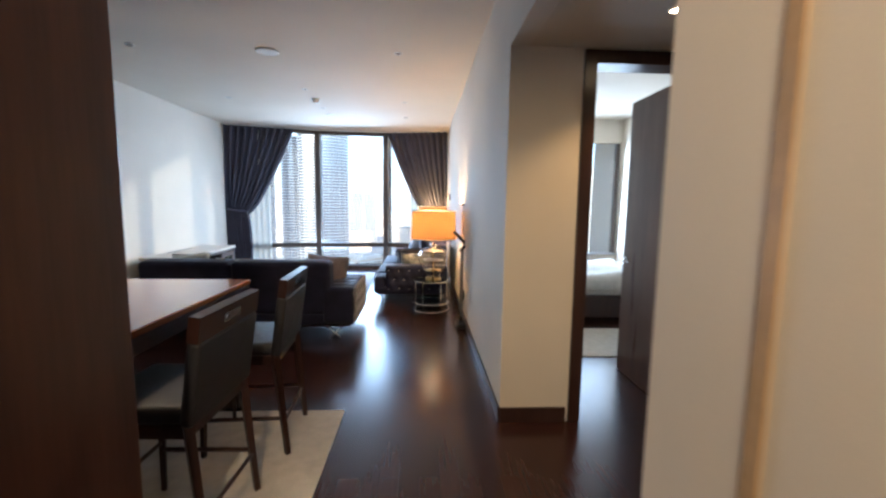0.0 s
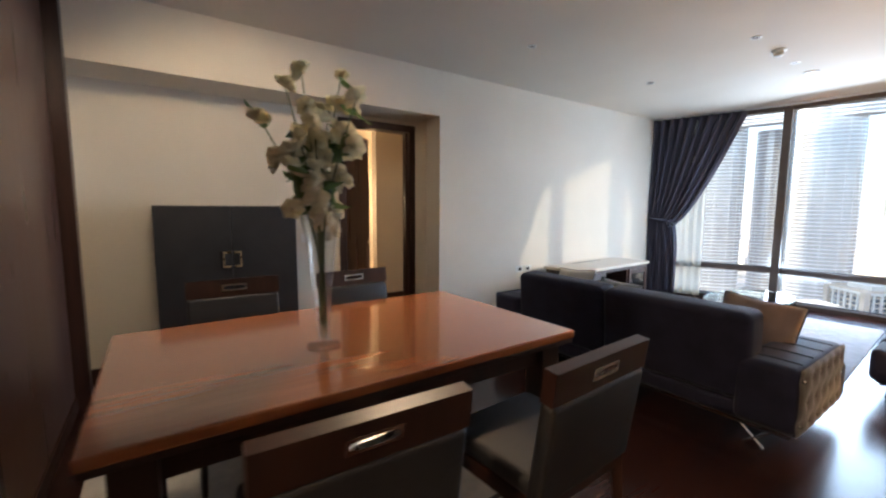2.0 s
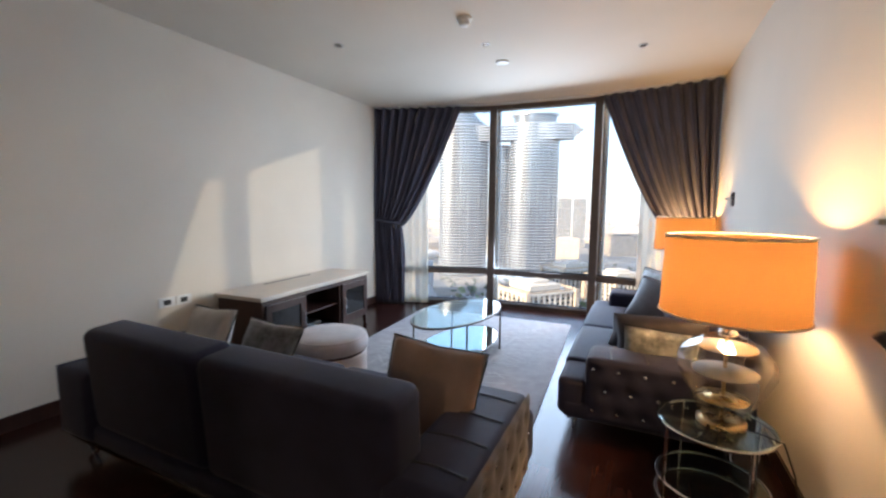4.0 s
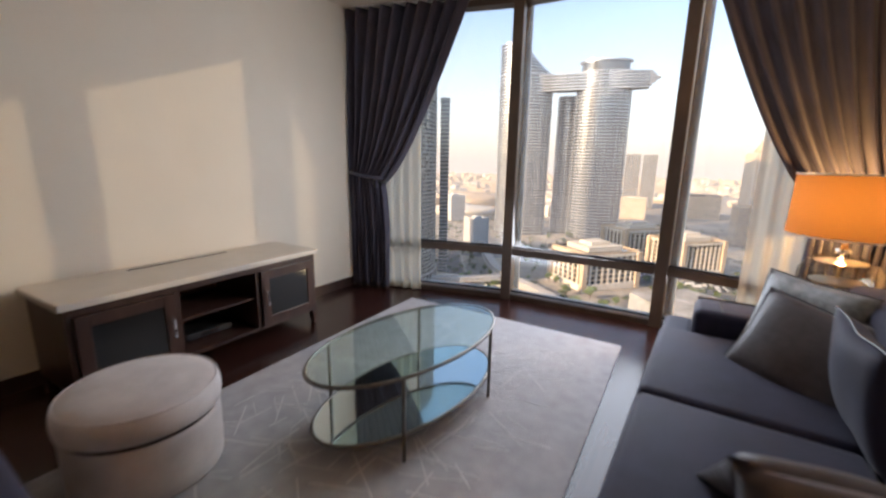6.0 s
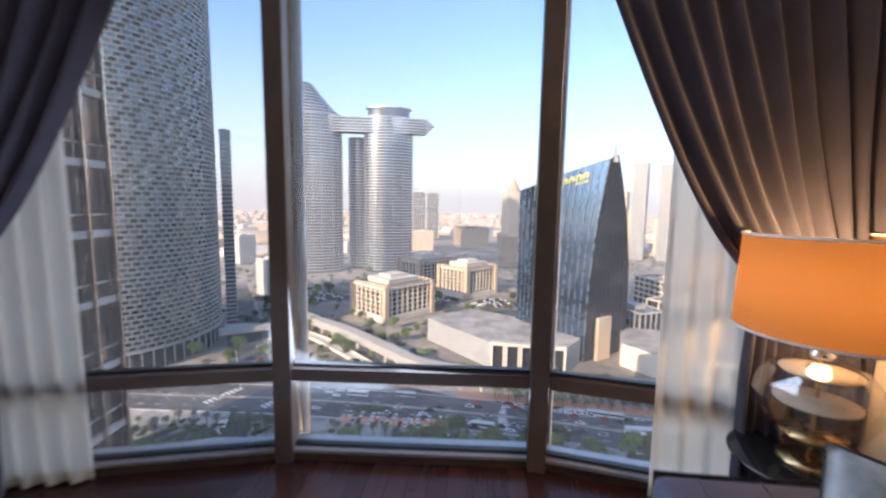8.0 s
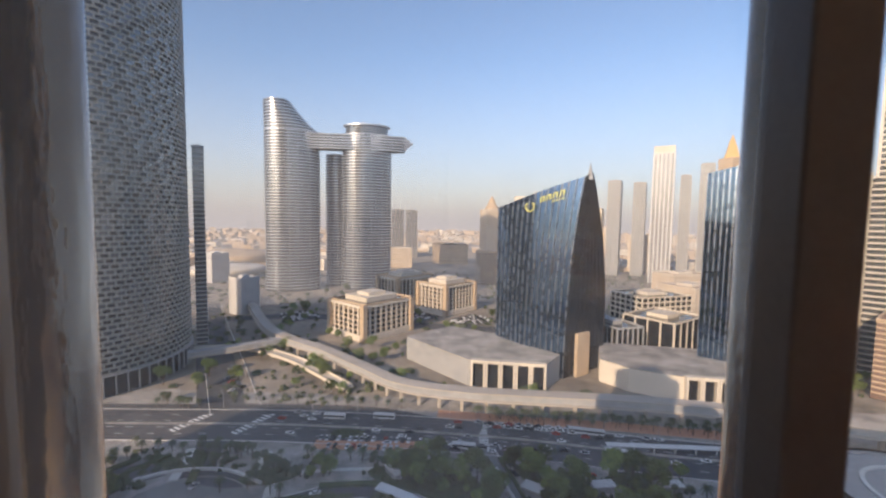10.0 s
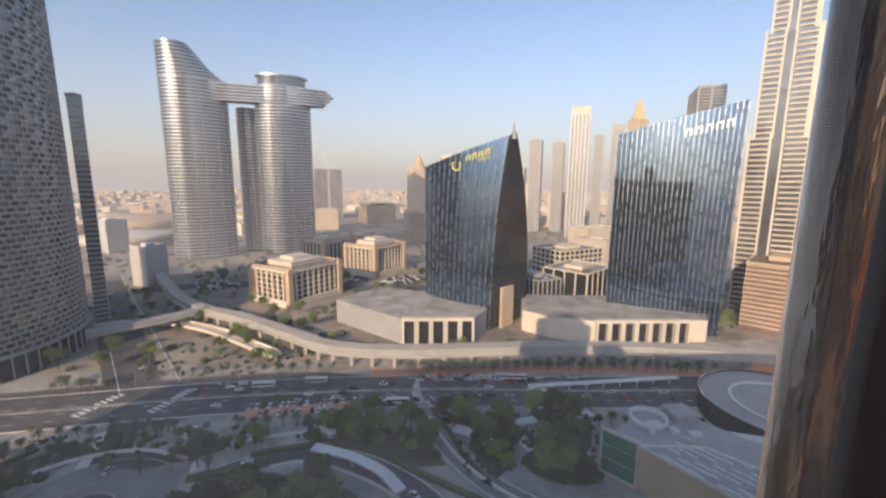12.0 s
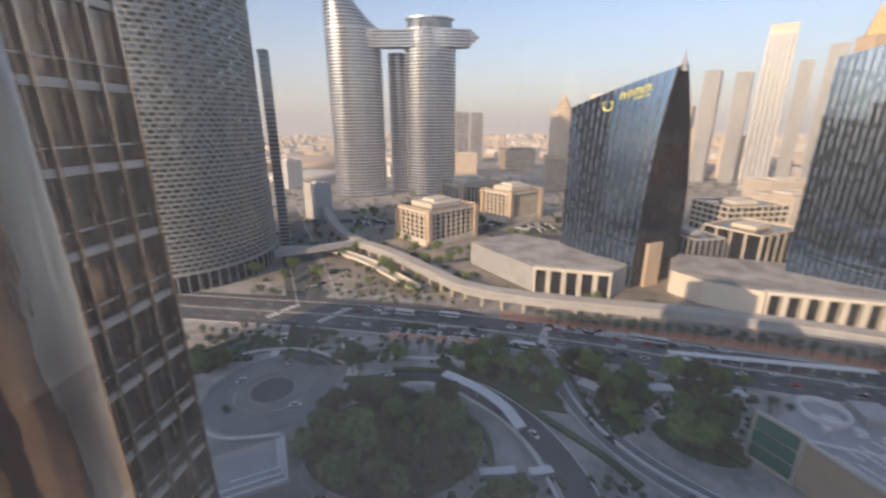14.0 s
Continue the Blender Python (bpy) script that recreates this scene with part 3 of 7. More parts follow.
chair = dining_chair(pose(-1.10, 1.80, 0.012, 0, 0, 88))
copy_thing(chair, pose(-1.045, 2.53, 0.012, 0, 0, 93))
copy_thing(chair, pose(-2.56, 1.78, 0.012, 0, 0, -92))
copy_thing(chair, pose(-2.50, 2.55, 0.012, 0, 0, -87))

# vase with tall white flowers
VX, VY, VZ = -1.70, 1.97, 0.922
vase = thing("flower_vase", "tall clear trumpet glass vase on the dining table", "vase", (VX, VY, VZ))
prof = [(0.068, 0.0), (0.066, 0.008), (0.022, 0.018), (0.020, 0.035), (0.026, 0.08), (0.036, 0.2), (0.048, 0.33), (0.062, 0.46), (0.084, 0.545), (0.092, 0.552)]
part("glass_body", bm_lathe(prof + [(r - 0.004, z) for r, z in prof[::-1][1:5]] + [(0.018, 0.06)], 36), VASEGLASS, vase, smooth=True)
part("water_foot", bm_lathe([(0.015, 0.03), (0.019, 0.08), (0.022, 0.12), (0.001, 0.125)], 20, cap=False), TABLEGLASS, vase, smooth=True)
bouquet = thing("bouquet", "tall bunch of white roses and dark green leaves", "flowers", (VX, VY, VZ + 0.07))
rnd = random.Random(4)


def bm_leaf(l, w):
    return bm_grid(lambda u, v: ((v - 0.5) * 2 * w * math.sin(math.pi * min(0.999, u ** 0.8 + 0.01)), u * l, 0.25 * l * u * u - abs(v - 0.5) * 0.4 * w), 5, 2)


def bm_rose(r):
    out = bmesh.new()
    for ring, (rad, lift, cnt) in enumerate([(0.25, 0.75, 3), (0.5, 0.62, 4), (0.8, 0.45, 5), (1.05, 0.15, 6)]):
        for i in range(cnt):
            a = 2 * math.pi * i / cnt + ring * 0.7
            petal = bm_grid(lambda u, v: ((v - 0.5) * 1.15 * r * math.sin(0.35 + 2.5 * u), rad * r * (0.35 + 0.65 * u) - 0.35 * r * (v - 0.5) ** 2 * 4 * (1 - 0.2 * ring), r * (lift * u + 0.12 * math.sin(5 * v + ring))), 4, 4)
            moved(petal, Matrix.Rotation(a, 4, "Z"))
            out = join(out, petal)
    return out


leaf_meshes = [mesh_from("leaf", bm_leaf(0.075 + 0.02 * i, 0.022 + 0.006 * i), LEAF) for i in range(3)]
rose_meshes = [mesh_from("blossom", bm_rose(0.036 + 0.009 * i), PETAL, True) for i in range(3)]
for s in range(13):
    a, spread = rnd.uniform(0, 6.283), rnd.uniform(0.06, 0.26)
    top = rnd.uniform(0.58, 1.06)
    pts = []
    for k in range(7):
        u = k / 6
        out_r = 0.012 * (1 - u) + spread * max(0, u - 0.38) ** 1.4 * 1.7
        pts.append((math.cos(a) * out_r, math.sin(a) * out_r, 0.02 + u * top))
    part("stem", bm_tube(pts, 0.0032, 5), STALK, bouquet)
    tip = Vector(pts[-1])
    part_of("blossom", rose_meshes[s % 3], bouquet, Matrix.Translation(tip) @ pose(0, 0, 0, rnd.uniform(-50, 50), rnd.uniform(-50, 50), rnd.uniform(0, 360)))
    for _ in range(6):
        q = Vector(pts[rnd.choice((3, 4, 4, 5, 5, 6))]) + Vector((rnd.uniform(-0.025, 0.025), rnd.uniform(-0.025, 0.025), rnd.uniform(-0.06, 0.05)))
        if q.z < 0.52:
            q.z = rnd.uniform(0.5, 0.66)
        part_of("leaf", leaf_meshes[rnd.randrange(3)], bouquet, Matrix.Translation(q) @ pose(0, 0, 0, rnd.uniform(-60, 50), rnd.uniform(-40, 40), rnd.uniform(0, 360)))
    for _ in range(4):
        q = Vector(pts[rnd.choice((4, 5, 5))]) + Vector((rnd.uniform(-0.05, 0.05), rnd.uniform(-0.05, 0.05), rnd.uniform(-0.05, 0.05)))
        part_of("blossom", rose_meshes[rnd.randrange(3)], bouquet, Matrix.Translation(q) @ pose(0, 0, 0, rnd.uniform(-70, 70), rnd.uniform(-70, 70), rnd.uniform(0, 360)))

# tall black cabinet in the recess
cab = thing("cabinet", "tall matt black two-door cabinet with square brass pulls", "cabinet", (-4.285, 1.95, 0))
BLACKLACQ = surface("black_lacquer", (0.016, 0.016, 0.019), (0.028, 0.027, 0.030), scale=4, rough=0.42, bump=0.02)
part("body", bm_box(-0.225, -0.56, 0.06, 0.20, 0.56, 1.50, 0.004), BLACKLACQ, cab)
part("plinth", bm_box(-0.20, -0.53, 0, 0.17, 0.53, 0.06), BLACKLACQ, cab)
for sy in (-1, 1):
    d = part("door", bm_box(0.20, min(sy * 0.003, sy * 0.557), 0.065, 0.220, max(sy * 0.003, sy * 0.557), 1.495, 0.003), BLACKLACQ, cab)
    y = sy * 0.045
    part("handle", join(bm_box(0.222, y - 0.03, 0.96, 0.240, y + 0.03, 0.975, 0.002), bm_box(0.222, y - 0.03, 1.085, 0.240, y + 0.03, 1.10, 0.002), bm_box(0.222, y + sy * 0.024 - 0.006, 0.975, 0.240, y + sy * 0.024 + 0.006, 1.085, 0.002)), BRASS, d, "square brass pull")


# ---- sofas ----
def bm_tufted(w, h, d, nx, nz, dep=0.016):
    """An upholstered panel standing in x-z, pulled in at rows of buttons (staggered)."""
    btn = []
    for r in range(nz):
        for c in range(nx):
            x = -w / 2 + w * (c + 0.5 + (0.25 if r % 2 else -0.25)) / nx
            btn.append((x, h * (r + 0.5) / nz))

    def f(u, v):
        x, z = (u - 0.5) * w, v * h
        edge = min(u, 1 - u, v, 1 - v)
        y = d * min(1.0, (edge * 14) ** 0.5 if edge > 0 else 0)
        for bx, bz in btn:
            q = ((x - bx) ** 2 + (z - bz) ** 2) / (0.045 ** 2)
            if q < 6:
                y -= dep * math.exp(-q)
        return (x, -y, z)

    return bm_grid(f, nx * 9, nz * 8), btn


def sofa(m, label):
    """Low deep sofa with wide tufted arms, front along +y, 2.63 wide."""
    so = thing("sofa", label, "sofa", group="matching sofas")
    part("base", bm_box(-1.30, -0.50, 0.15, 1.30, 0.52, 0.27, 0.03, 3), VELVET, so, smooth=True)
    part("seat_front", bm_box(-1.295, 0.37, 0.16, 1.295, 0.555, 0.415, 0.045, 4), VELVET, so, smooth=True)
    for sx in (-1, 1):
        part("seat_cushion", bm_box(min(sx * 0.004, sx * 0.955), -0.24, 0.265, max(sx * 0.004, sx * 0.955), 0.56, 0.437, 0.045, 4), VELVET, so, smooth=True)

        part("backrest", moved(bm_box(-0.950 if sx < 0 else 0.003, -0.13, 0.0, -0.003 if sx < 0 else 1.045, 0.11, 0.585, 0.055, 5), pose(0, -0.375, 0.27, 4)), VELVET, so, smooth=True)
        a0, a1 = min(sx * 0.965, sx * 1.30), max(sx * 0.965, sx * 1.30)
        arm = part("arm", bm_box(a0, -0.53, 0.16, a1, 0.385, 0.575, 0.05, 4), VELVET, so, smooth=True)
        bmt, btn = bm_tufted(0.89, 0.41, 0.022, 6, 3)
        rot = pose(sx * 1.297, -0.075, 0.165, 0, 0, 90 * sx)
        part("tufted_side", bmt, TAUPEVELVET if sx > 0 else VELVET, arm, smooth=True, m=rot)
        for bx, bz in btn:
            part("button", moved(bm_lathe([(0.004, 0.012), (0.011, 0.008), (0.012, 0.0)], 10), rot @ pose(bx, -0.004, bz, 90)), CHROME, arm)
        for k in range(4):
            y = -0.40 + 0.21 * k
            part("seam", bm_tube([(a0 + 0.03, y, 0.576), ((a0 + a1) / 2, y + 0.015, 0.578), (a1 - 0.03, y, 0.576)], 0.004, 5), BLACKLEATHER, arm)
    part("underframe", join(bm_box(-1.26, -0.49, 0.128, 1.26, -0.46, 0.15), bm_box(-1.26, 0.46, 0.128, 1.26, 0.49, 0.15)), CHROME, so)
    for sx in (-1, 1):
        for sy in (-1, 1):
            x, y = sx * 1.08, sy * 0.46
            part("leg", join(bm_tube([(x - 0.10, y, 0.14), (x + 0.055, y, 0.004)], 0.010, 6), bm_tube([(x + 0.10, y, 0.14), (x - 0.055, y, 0.004)], 0.010, 6)), CHROME, so, "crossed chrome leg")
    so.matrix_world = m
    return so


sofa_a = sofa(pose(-2.03, 4.93, 0, 0, 0, 0), "long charcoal velvet sofa with tufted arms, its back to the table")
sofa_b = copy_thing(sofa_a, pose(-0.145, 7.26, 0, 0, 0, 90))
tagged(sofa_b, "long charcoal velvet sofa with tufted arms along the lamp wall")


def pillow(name, label, w, h, puff, material, m, piping=True):
    def side(sgn):
        def f(u, v):
            a, b = (u - 0.5) * 2, (v - 0.5) * 2
            k = max(0.0, (1 - a * a) * (1 - b * b))
            pinch = 1 - 0.07 * (1 - abs(a * b)) * max(abs(a), abs(b)) ** 4
            return (a * w / 2 * pinch, sgn * puff * k ** 0.42 + 0.006 * math.sin(9 * u + 4 * v), b * h / 2 * pinch)
        return f
    bm = join(bm_grid(side(1), 14, 14), bm_grid(side(-1), 14, 14))
    bmesh.ops.remove_doubles(bm, verts=bm.verts[:], dist=0.002)
    pl = tagged(new(name, mesh_from(name, bm, material, True)), label, "cushion")
    pl.matrix_world = m
    if piping:
        edge = [(side(1)(u, v)) for u, v in [(i / 12, 0) for i in range(12)] + [(1, i / 12) for i in range(12)] + [(1 - i / 12, 1) for i in range(12)] + [(0, 1 - i / 12) for i in range(12)]]
        part("piping", bm_tube(edge, 0.005, 5, True), BLACKLEATHER, pl)
    return pl


pillow("cushion", "plain grey-brown velvet cushion leaning on the sofa back", 0.50, 0.46, 0.075, PINKTAUPE, pose(-1.15, 5.00, 0.625, -24, 6, 8))
pillow("cushion", "pale grey cushion on the sofa", 0.48, 0.44, 0.075, CREAM, pose(-2.75, 4.95, 0.65, -22, -4, -6))
pillow("cushion", "striped pale cushion on the sofa", 0.42, 0.38, 0.07, CRUSHED, pose(-2.30, 5.03, 0.62, -28, 3, 5))
pillow("cushion", "large dark grey velvet cushion propped on the sofa", 0.58, 0.48, 0.085, CRUSHEDDARK, pose(-0.05, 7.80, 0.585, -30, 6, -38))
pillow("cushion", "large dark taupe cushion leaning towards the sofa arm", 0.60, 0.46, 0.08, CRUSHEDDARK, pose(-0.12, 6.62, 0.575, 46, 4, 4), False)
pillow("cushion", "large dark taupe cushion against the sofa arm", 0.60, 0.44, 0.08, CRUSHEDDARK, pose(-0.08, 6.40, 0.60, 16, -3, -2), False)
pillow("cushion", "crushed silver velvet cushion by the sofa arm", 0.46, 0.32, 0.06, CRUSHED, pose(-0.10, 6.27, 0.580, 8, 3, 2))
pillow("cushion", "marbled grey velvet cushion on the sofa back", 0.56, 0.46, 0.07, CRUSHED, pose(-0.05, 8.02, 0.665, -18, 0, -50))
pillow("cushion", "dark velvet cushion on the sofa back", 0.55, 0.48, 0.08, VELVET, pose(0.05, 7.30, 0.66, -14, 0, 92))

# ---- living area ----
rug = thing("living_rug", "large pale grey rug with raised broken line pattern", "rug", (0, 0, 0))
part("carpet_base", bm_prism([(-3.12, 8.66), (-2.93, 5.47), (-0.84, 5.55), (-0.99, 8.70)], 0.0, 0.012), CARPET2, rug)
rv, rf = [], []
rr = random.Random(9)
for i in range(230):
    x, y = rr.uniform(-2.78, -1.36), rr.uniform(5.95, 8.28)
    a = rr.choice((0.6, -0.6, 1.57, 0.2)) + rr.uniform(-0.2, 0.2)
    l, w = rr.uniform(0.10, 0.34), rr.uniform(0.006, 0.012)
    c, s = math.cos(a), math.sin(a)
    add_box(rv, rf, (x, y, 0.0125), (c * l, s * l, 0), (-s * w, c * w, 0), (0, 0, 0.0012))
data_part("raised_pattern", rv, rf, CARPETLINE, rug, "paler raised lines", kind="stuff")

tv = thing("tv_unit", "long low dark wooden media unit with pale top", "media unit", (-3.66, 6.745, 0), 3)
part("top", bm_box(-0.30, -0.90, 0.645, 0.30, 0.90, 0.685, 0.006), PALETOP, tv, "pale beige top")
part("back_panel", bm_box(-0.285, -0.86, 0.12, -0.265, 0.86, 0.645), DARKWOOD, tv)
for y0, y1 in ((-0.87, -0.84), (-0.31, -0.28), (0.28, 0.31), (0.84, 0.87)):
    part("upright", bm_box(-0.28, y0, 0.12, 0.275, y1, 0.645, 0.002), DARKWOOD, tv)
part("bottom_panel", bm_box(-0.28, -0.84, 0.12, 0.275, 0.84, 0.145), DARKWOOD, tv)
part("shelf", bm_box(-0.26, -0.28, 0.375, 0.24, 0.28, 0.392), DARKWOOD, tv)
part("top_rail", bm_box(0.25, -0.84, 0.60, 0.275, 0.84, 0.645), DARKWOOD, tv)
for sy in (-1, 1):
    y0, y1 = min(sy * 0.315, sy * 0.838), max(sy * 0.315, sy * 0.838)
    dr = part("door", join(bm_box(0.278, y0, 0.15, 0.298, y0 + 0.07, 0.598, 0.002), bm_box(0.278, y1 - 0.07, 0.15, 0.298, y1, 0.598, 0.002), bm_box(0.278, y0 + 0.07, 0.15, 0.298, y1 - 0.07, 0.22, 0.002), bm_box(0.278, y0 + 0.07, 0.528, 0.298, y1 - 0.07, 0.598, 0.002)), DARKWOOD, tv)
    part("glass_panel", bm_box(0.284, y0 + 0.068, 0.218, 0.289, y1 - 0.068, 0.53), BLACKGLASS, dr, "dark glass panel")
    hy = sy * 0.35
    part("handle", bm_tube([(0.298, hy, 0.31), (0.325, hy, 0.32), (0.330, hy, 0.375), (0.325, hy, 0.43), (0.298, hy, 0.44)], 0.008, 8), CHROME, dr, "curved chrome pull")
for x in (-0.25, 0.25):
    for y in (-0.84, 0.84):
        part("leg", bm_tube([(x, y, 0.125), (x * 1.02, y * 1.01, 0.0)], [0.032, 0.022], 4), DARKWOOD, tv)
# thin dark strip lying along the top, towards the wall
part("dark_strip", bm_box(-0.215, -0.36, 0.6855, -0.200, 0.36, 0.690), BLACKPLASTIC, tv, "thin dark strip near the back of the top")
box = thing("set_top_box", "small black media box inside the unit", "media box", (-3.66, 6.74, 0.146))
part("case", bm_box(-0.15, -0.17, 0.008, 0.10, 0.17, 0.055, 0.004), BLACKPLASTIC, box)
part("display", bm_box(0.10, -0.06, 0.02, 0.1015, 0.06, 0.045), BLACKGLASS, box)
for y in (-0.14, 0.14):
    part("foot", bm_box(-0.02, y - 0.01, 0, 0.02, y + 0.01, 0.008), BLACKPLASTIC, box)

ott = thing("ottoman", "round pink-grey velvet storage ottoman with a lift-off lid", "ottoman", (-2.60, 5.95, 0.012))
part("body", bm_lathe([(0.285, 0), (0.305, 0.015), (0.31, 0.10), (0.31, 0.27), (0.305, 0.29)], 56), OTTOMAN, ott, smooth=True)
part("dark_band", bm_lathe([(0.300, 0.288), (0.300, 0.312)], 56), DARKWOOD, ott)
part("lid", bm_lathe([(0.30, 0.31), (0.318, 0.318), (0.322, 0.36), (0.318, 0.40), (0.30, 0.425), (0.25, 0.443), (0.12, 0.452), (0.01, 0.454)], 56), OTTOMAN, ott, smooth=True)
part("piping", bm_tube([(0.305 * math.cos(2 * math.pi * i / 48), 0.305 * math.sin(2 * math.pi * i / 48), 0.424) for i in range(48)], 0.005, 6, True), OTTOMAN, ott)

ct = thing("coffee_table", "oval glass coffee table with a slim metal frame and lower shelf", "coffee table", (-1.88, 7.06, 0.0125), -6)


def oval(a, b, n=64):
    return [(a * math.cos(2 * math.pi * i / n), b * math.sin(2 * math.pi * i / n)) for i in range(n)]


part("glass_top", bm_prism(oval(0.345, 0.675), 0.448, 0.458), TABLEGLASS, ct)
part("top_rim", bm_tube([(x, y, 0.445) for x, y in oval(0.35, 0.68)], 0.010, 8, True), STEELDARK, ct, smooth=True)
part("mirror_shelf", bm_prism(oval(0.325, 0.655), 0.125, 0.133), MIRRORSHELF, ct, "mirrored lower shelf")
part("shelf_rim", bm_tube([(x, y, 0.127) for x, y in oval(0.33, 0.66)], 0.010, 8, True), STEELDARK, ct, smooth=True)
for sx in (-1, 1):
    for sy in (-1, 1):
        part("leg", bm_tube([(sx * 0.297, sy * 0.375, 0), (sx * 0.297, sy * 0.375, 0.455)], 0.010, 10), STEELDARK, ct)


def table_lamp(m, label):
    """Faceted crystal body with a wide amber drum shade."""
    tl = thing("table_lamp", label, "lamp", group="pair of table lamps")
    part("foot", bm_lathe([(0.11, 0), (0.11, 0.022), (0.09, 0.03)], 32), BRASS, tl, smooth=True)
    part("crystal_body", bm_lathe([(0.095, 0.03), (0.125, 0.10), (0.175, 0.19), (0.215, 0.28), (0.210, 0.345), (0.170, 0.405), (0.085, 0.45), (0.04, 0.46)], 11), LAMPGLASS, tl)
    # discs added to imitate reflections and refraction inside the crystal
    part("reflection_disc", bm_lathe([(0.13, 0.395), (0.135, 0.402), (0.02, 0.415)], 24), CREAM, tl, "cream disc imitating a reflection in the crystal", smooth=True)
    part("reflection_disc", bm_lathe([(0.14, 0.265), (0.145, 0.275), (0.02, 0.29)], 24), CREAM, tl, "cream disc imitating a reflection in the crystal", smooth=True)
    part("reflection_disc", bm_lathe([(0.11, 0.125), (0.115, 0.135), (0.02, 0.15)], 24), BRASS, tl, "pale gold disc imitating the amber reflection", smooth=True)
    part("stem", bm_tube([(0, 0, 0.03), (0, 0, 0.60)], 0.009, 10), BRASS, tl)
    part("collar", bm_lathe([(0.035, 0.455), (0.045, 0.475), (0.02, 0.50), (0.018, 0.54)], 20), CHROME, tl, smooth=True)
    sh = part("shade", bm_lathe([(0.312, 0.570), (0.300, 0.955)], 64, cap=False), SHADE, tl, "glowing amber drum shade", smooth=True)
    for r, z in ((0.3125, 0.570), (0.3005, 0.955)):
        part("rim", bm_tube([(r * math.cos(2 * math.pi * i / 64), r * math.sin(2 * math.pi * i / 64), z) for i in range(64)], 0.006, 6, True), CREAM, sh)
    for k in range(3):
        a = 2 * math.pi * k / 3
        part("spider_arm", bm_tube([(0, 0, 0.60), (0.310 * math.cos(a), 0.310 * math.sin(a), 0.60)], 0.003, 5), BRASS, sh)
    part("bulb", bm_lathe([(0.014, 0.60), (0.028, 0.66), (0.030, 0.70), (0.018, 0.735), (0.002, 0.742)], 18), BULB, tl, "warm lit bulb", smooth=True)
    tl.matrix_world = m
    return tl


L1, L2 = (0.165, 5.70, 0.437), (0.225, 8.84, 0.475)
lamp_a = table_lamp(pose(*L1, 0, 0, 12), "faceted crystal lamp with amber drum shade on glass table")
lamp_b = copy_thing(lamp_a, pose(*L2, 0, 0, 20))
tagged(lamp_b, "faceted crystal table lamp with amber drum shade beside the window")
for x, y, z in (L1, L2):
    bulb("lamp_bulb_light", pose(x, y, z + 0.79), 10.5, 0.05)

st = thing("side_table", "round glass side table on a slim chrome frame", "side table", (0.14, 5.70, 0))
part("glass_top", bm_lathe([(0.262, 0.428), (0.265, 0.432), (0.262, 0.437)], 56), TABLEGLASS, st)
part("glass_shelf", bm_lathe([(0.245, 0.118), (0.245, 0.125)], 56), TABLEGLASS, st)
for z, r in ((0.423, 0.255), (0.113, 0.25), (0.010, 0.25)):
    part("ring", bm_tube([(r * math.cos(2 * math.pi * i / 48), r * math.sin(2 * math.pi * i / 48), z) for i in range(48)], 0.009, 8, True), CHROME, st, smooth=True)
for k in range(4):
    a = 2 * math.pi * k / 4 + 0.5
    part("post", bm_tube([(0.252 * math.cos(a), 0.252 * math.sin(a), 0), (0.252 * math.cos(a), 0.252 * math.sin(a), 0.424)], 0.009, 8), CHROME, st)

st2 = thing("side_table", "round black glass side table beside the sofa", "side table", (0.23, 8.86, 0))
part("top", bm_lathe([(0.27, 0.455), (0.28, 0.462), (0.28, 0.470), (0.27, 0.475)], 56), BLACKGLASS, st2, smooth=True)
part("column", bm_lathe([(0.20, 0.02), (0.05, 0.05), (0.04, 0.40), (0.12, 0.455)], 32), CHROME, st2, smooth=True)
part("foot", bm_lathe([(0.22, 0.0), (0.22, 0.02), (0.20, 0.026)], 40), CHROME, st2)

solid("lamp_cord", bm_tube([(0.30, 5.66, 0.44), (0.40, 5.60, 0.435), (0.44, 5.56, 0.30), (0.455, 5.50, 0.06), (0.47, 5.40, 0.012), (0.50, 5.25, 0.012), (0.528, 5.16, 0.10), (0.535, 5.14, 0.29)], 0.004, 6), BLACKPLASTIC, "thin black lamp cord hanging to the floor", "cord", kind="")
vac = thing("stick_vacuum", "slim grey stick vacuum cleaner standing against the wall", "vacuum", (0.485, 4.86, 0), 90)
part("handle", bm_tube([(0, 0.03, 0.93), (0.0, -0.03, 0.985), (0.0, -0.02, 1.04), (0.0, 0.07, 1.13), (0.0, 0.11, 1.165)], [0.018, 0.022, 0.020, 0.021, 0.017], 10), BLACKPLASTIC, vac, smooth=True)
part("shaft", bm_box(-0.018, -0.018, 0.12, 0.018, 0.022, 0.94, 0.008), surface("grey_vacuum_shell", (0.12, 0.12, 0.13), (0.20, 0.20, 0.21), rough=0.35), vac)
part("neck", bm_tube([(0, 0, 0.14), (0, 0, 0.05)], 0.022, 10), BLACKPLASTIC, vac)
part("head", bm_box(-0.12, -0.13, 0.004, 0.12, 0.06, 0.062, 0.014), BLACKPLASTIC, vac)
part("charger", bm_box(0.28, -0.10, 0.29, 0.36, -0.045, 0.40, 0.008), BLACKPLASTIC, vac)
solid("wall_plug", bm_box(0.49, 5.08, 0.28, RX, 5.18, 0.40, 0.006), BLACKPLASTIC, "black mains adapter in the wall socket", "plug", kind="")


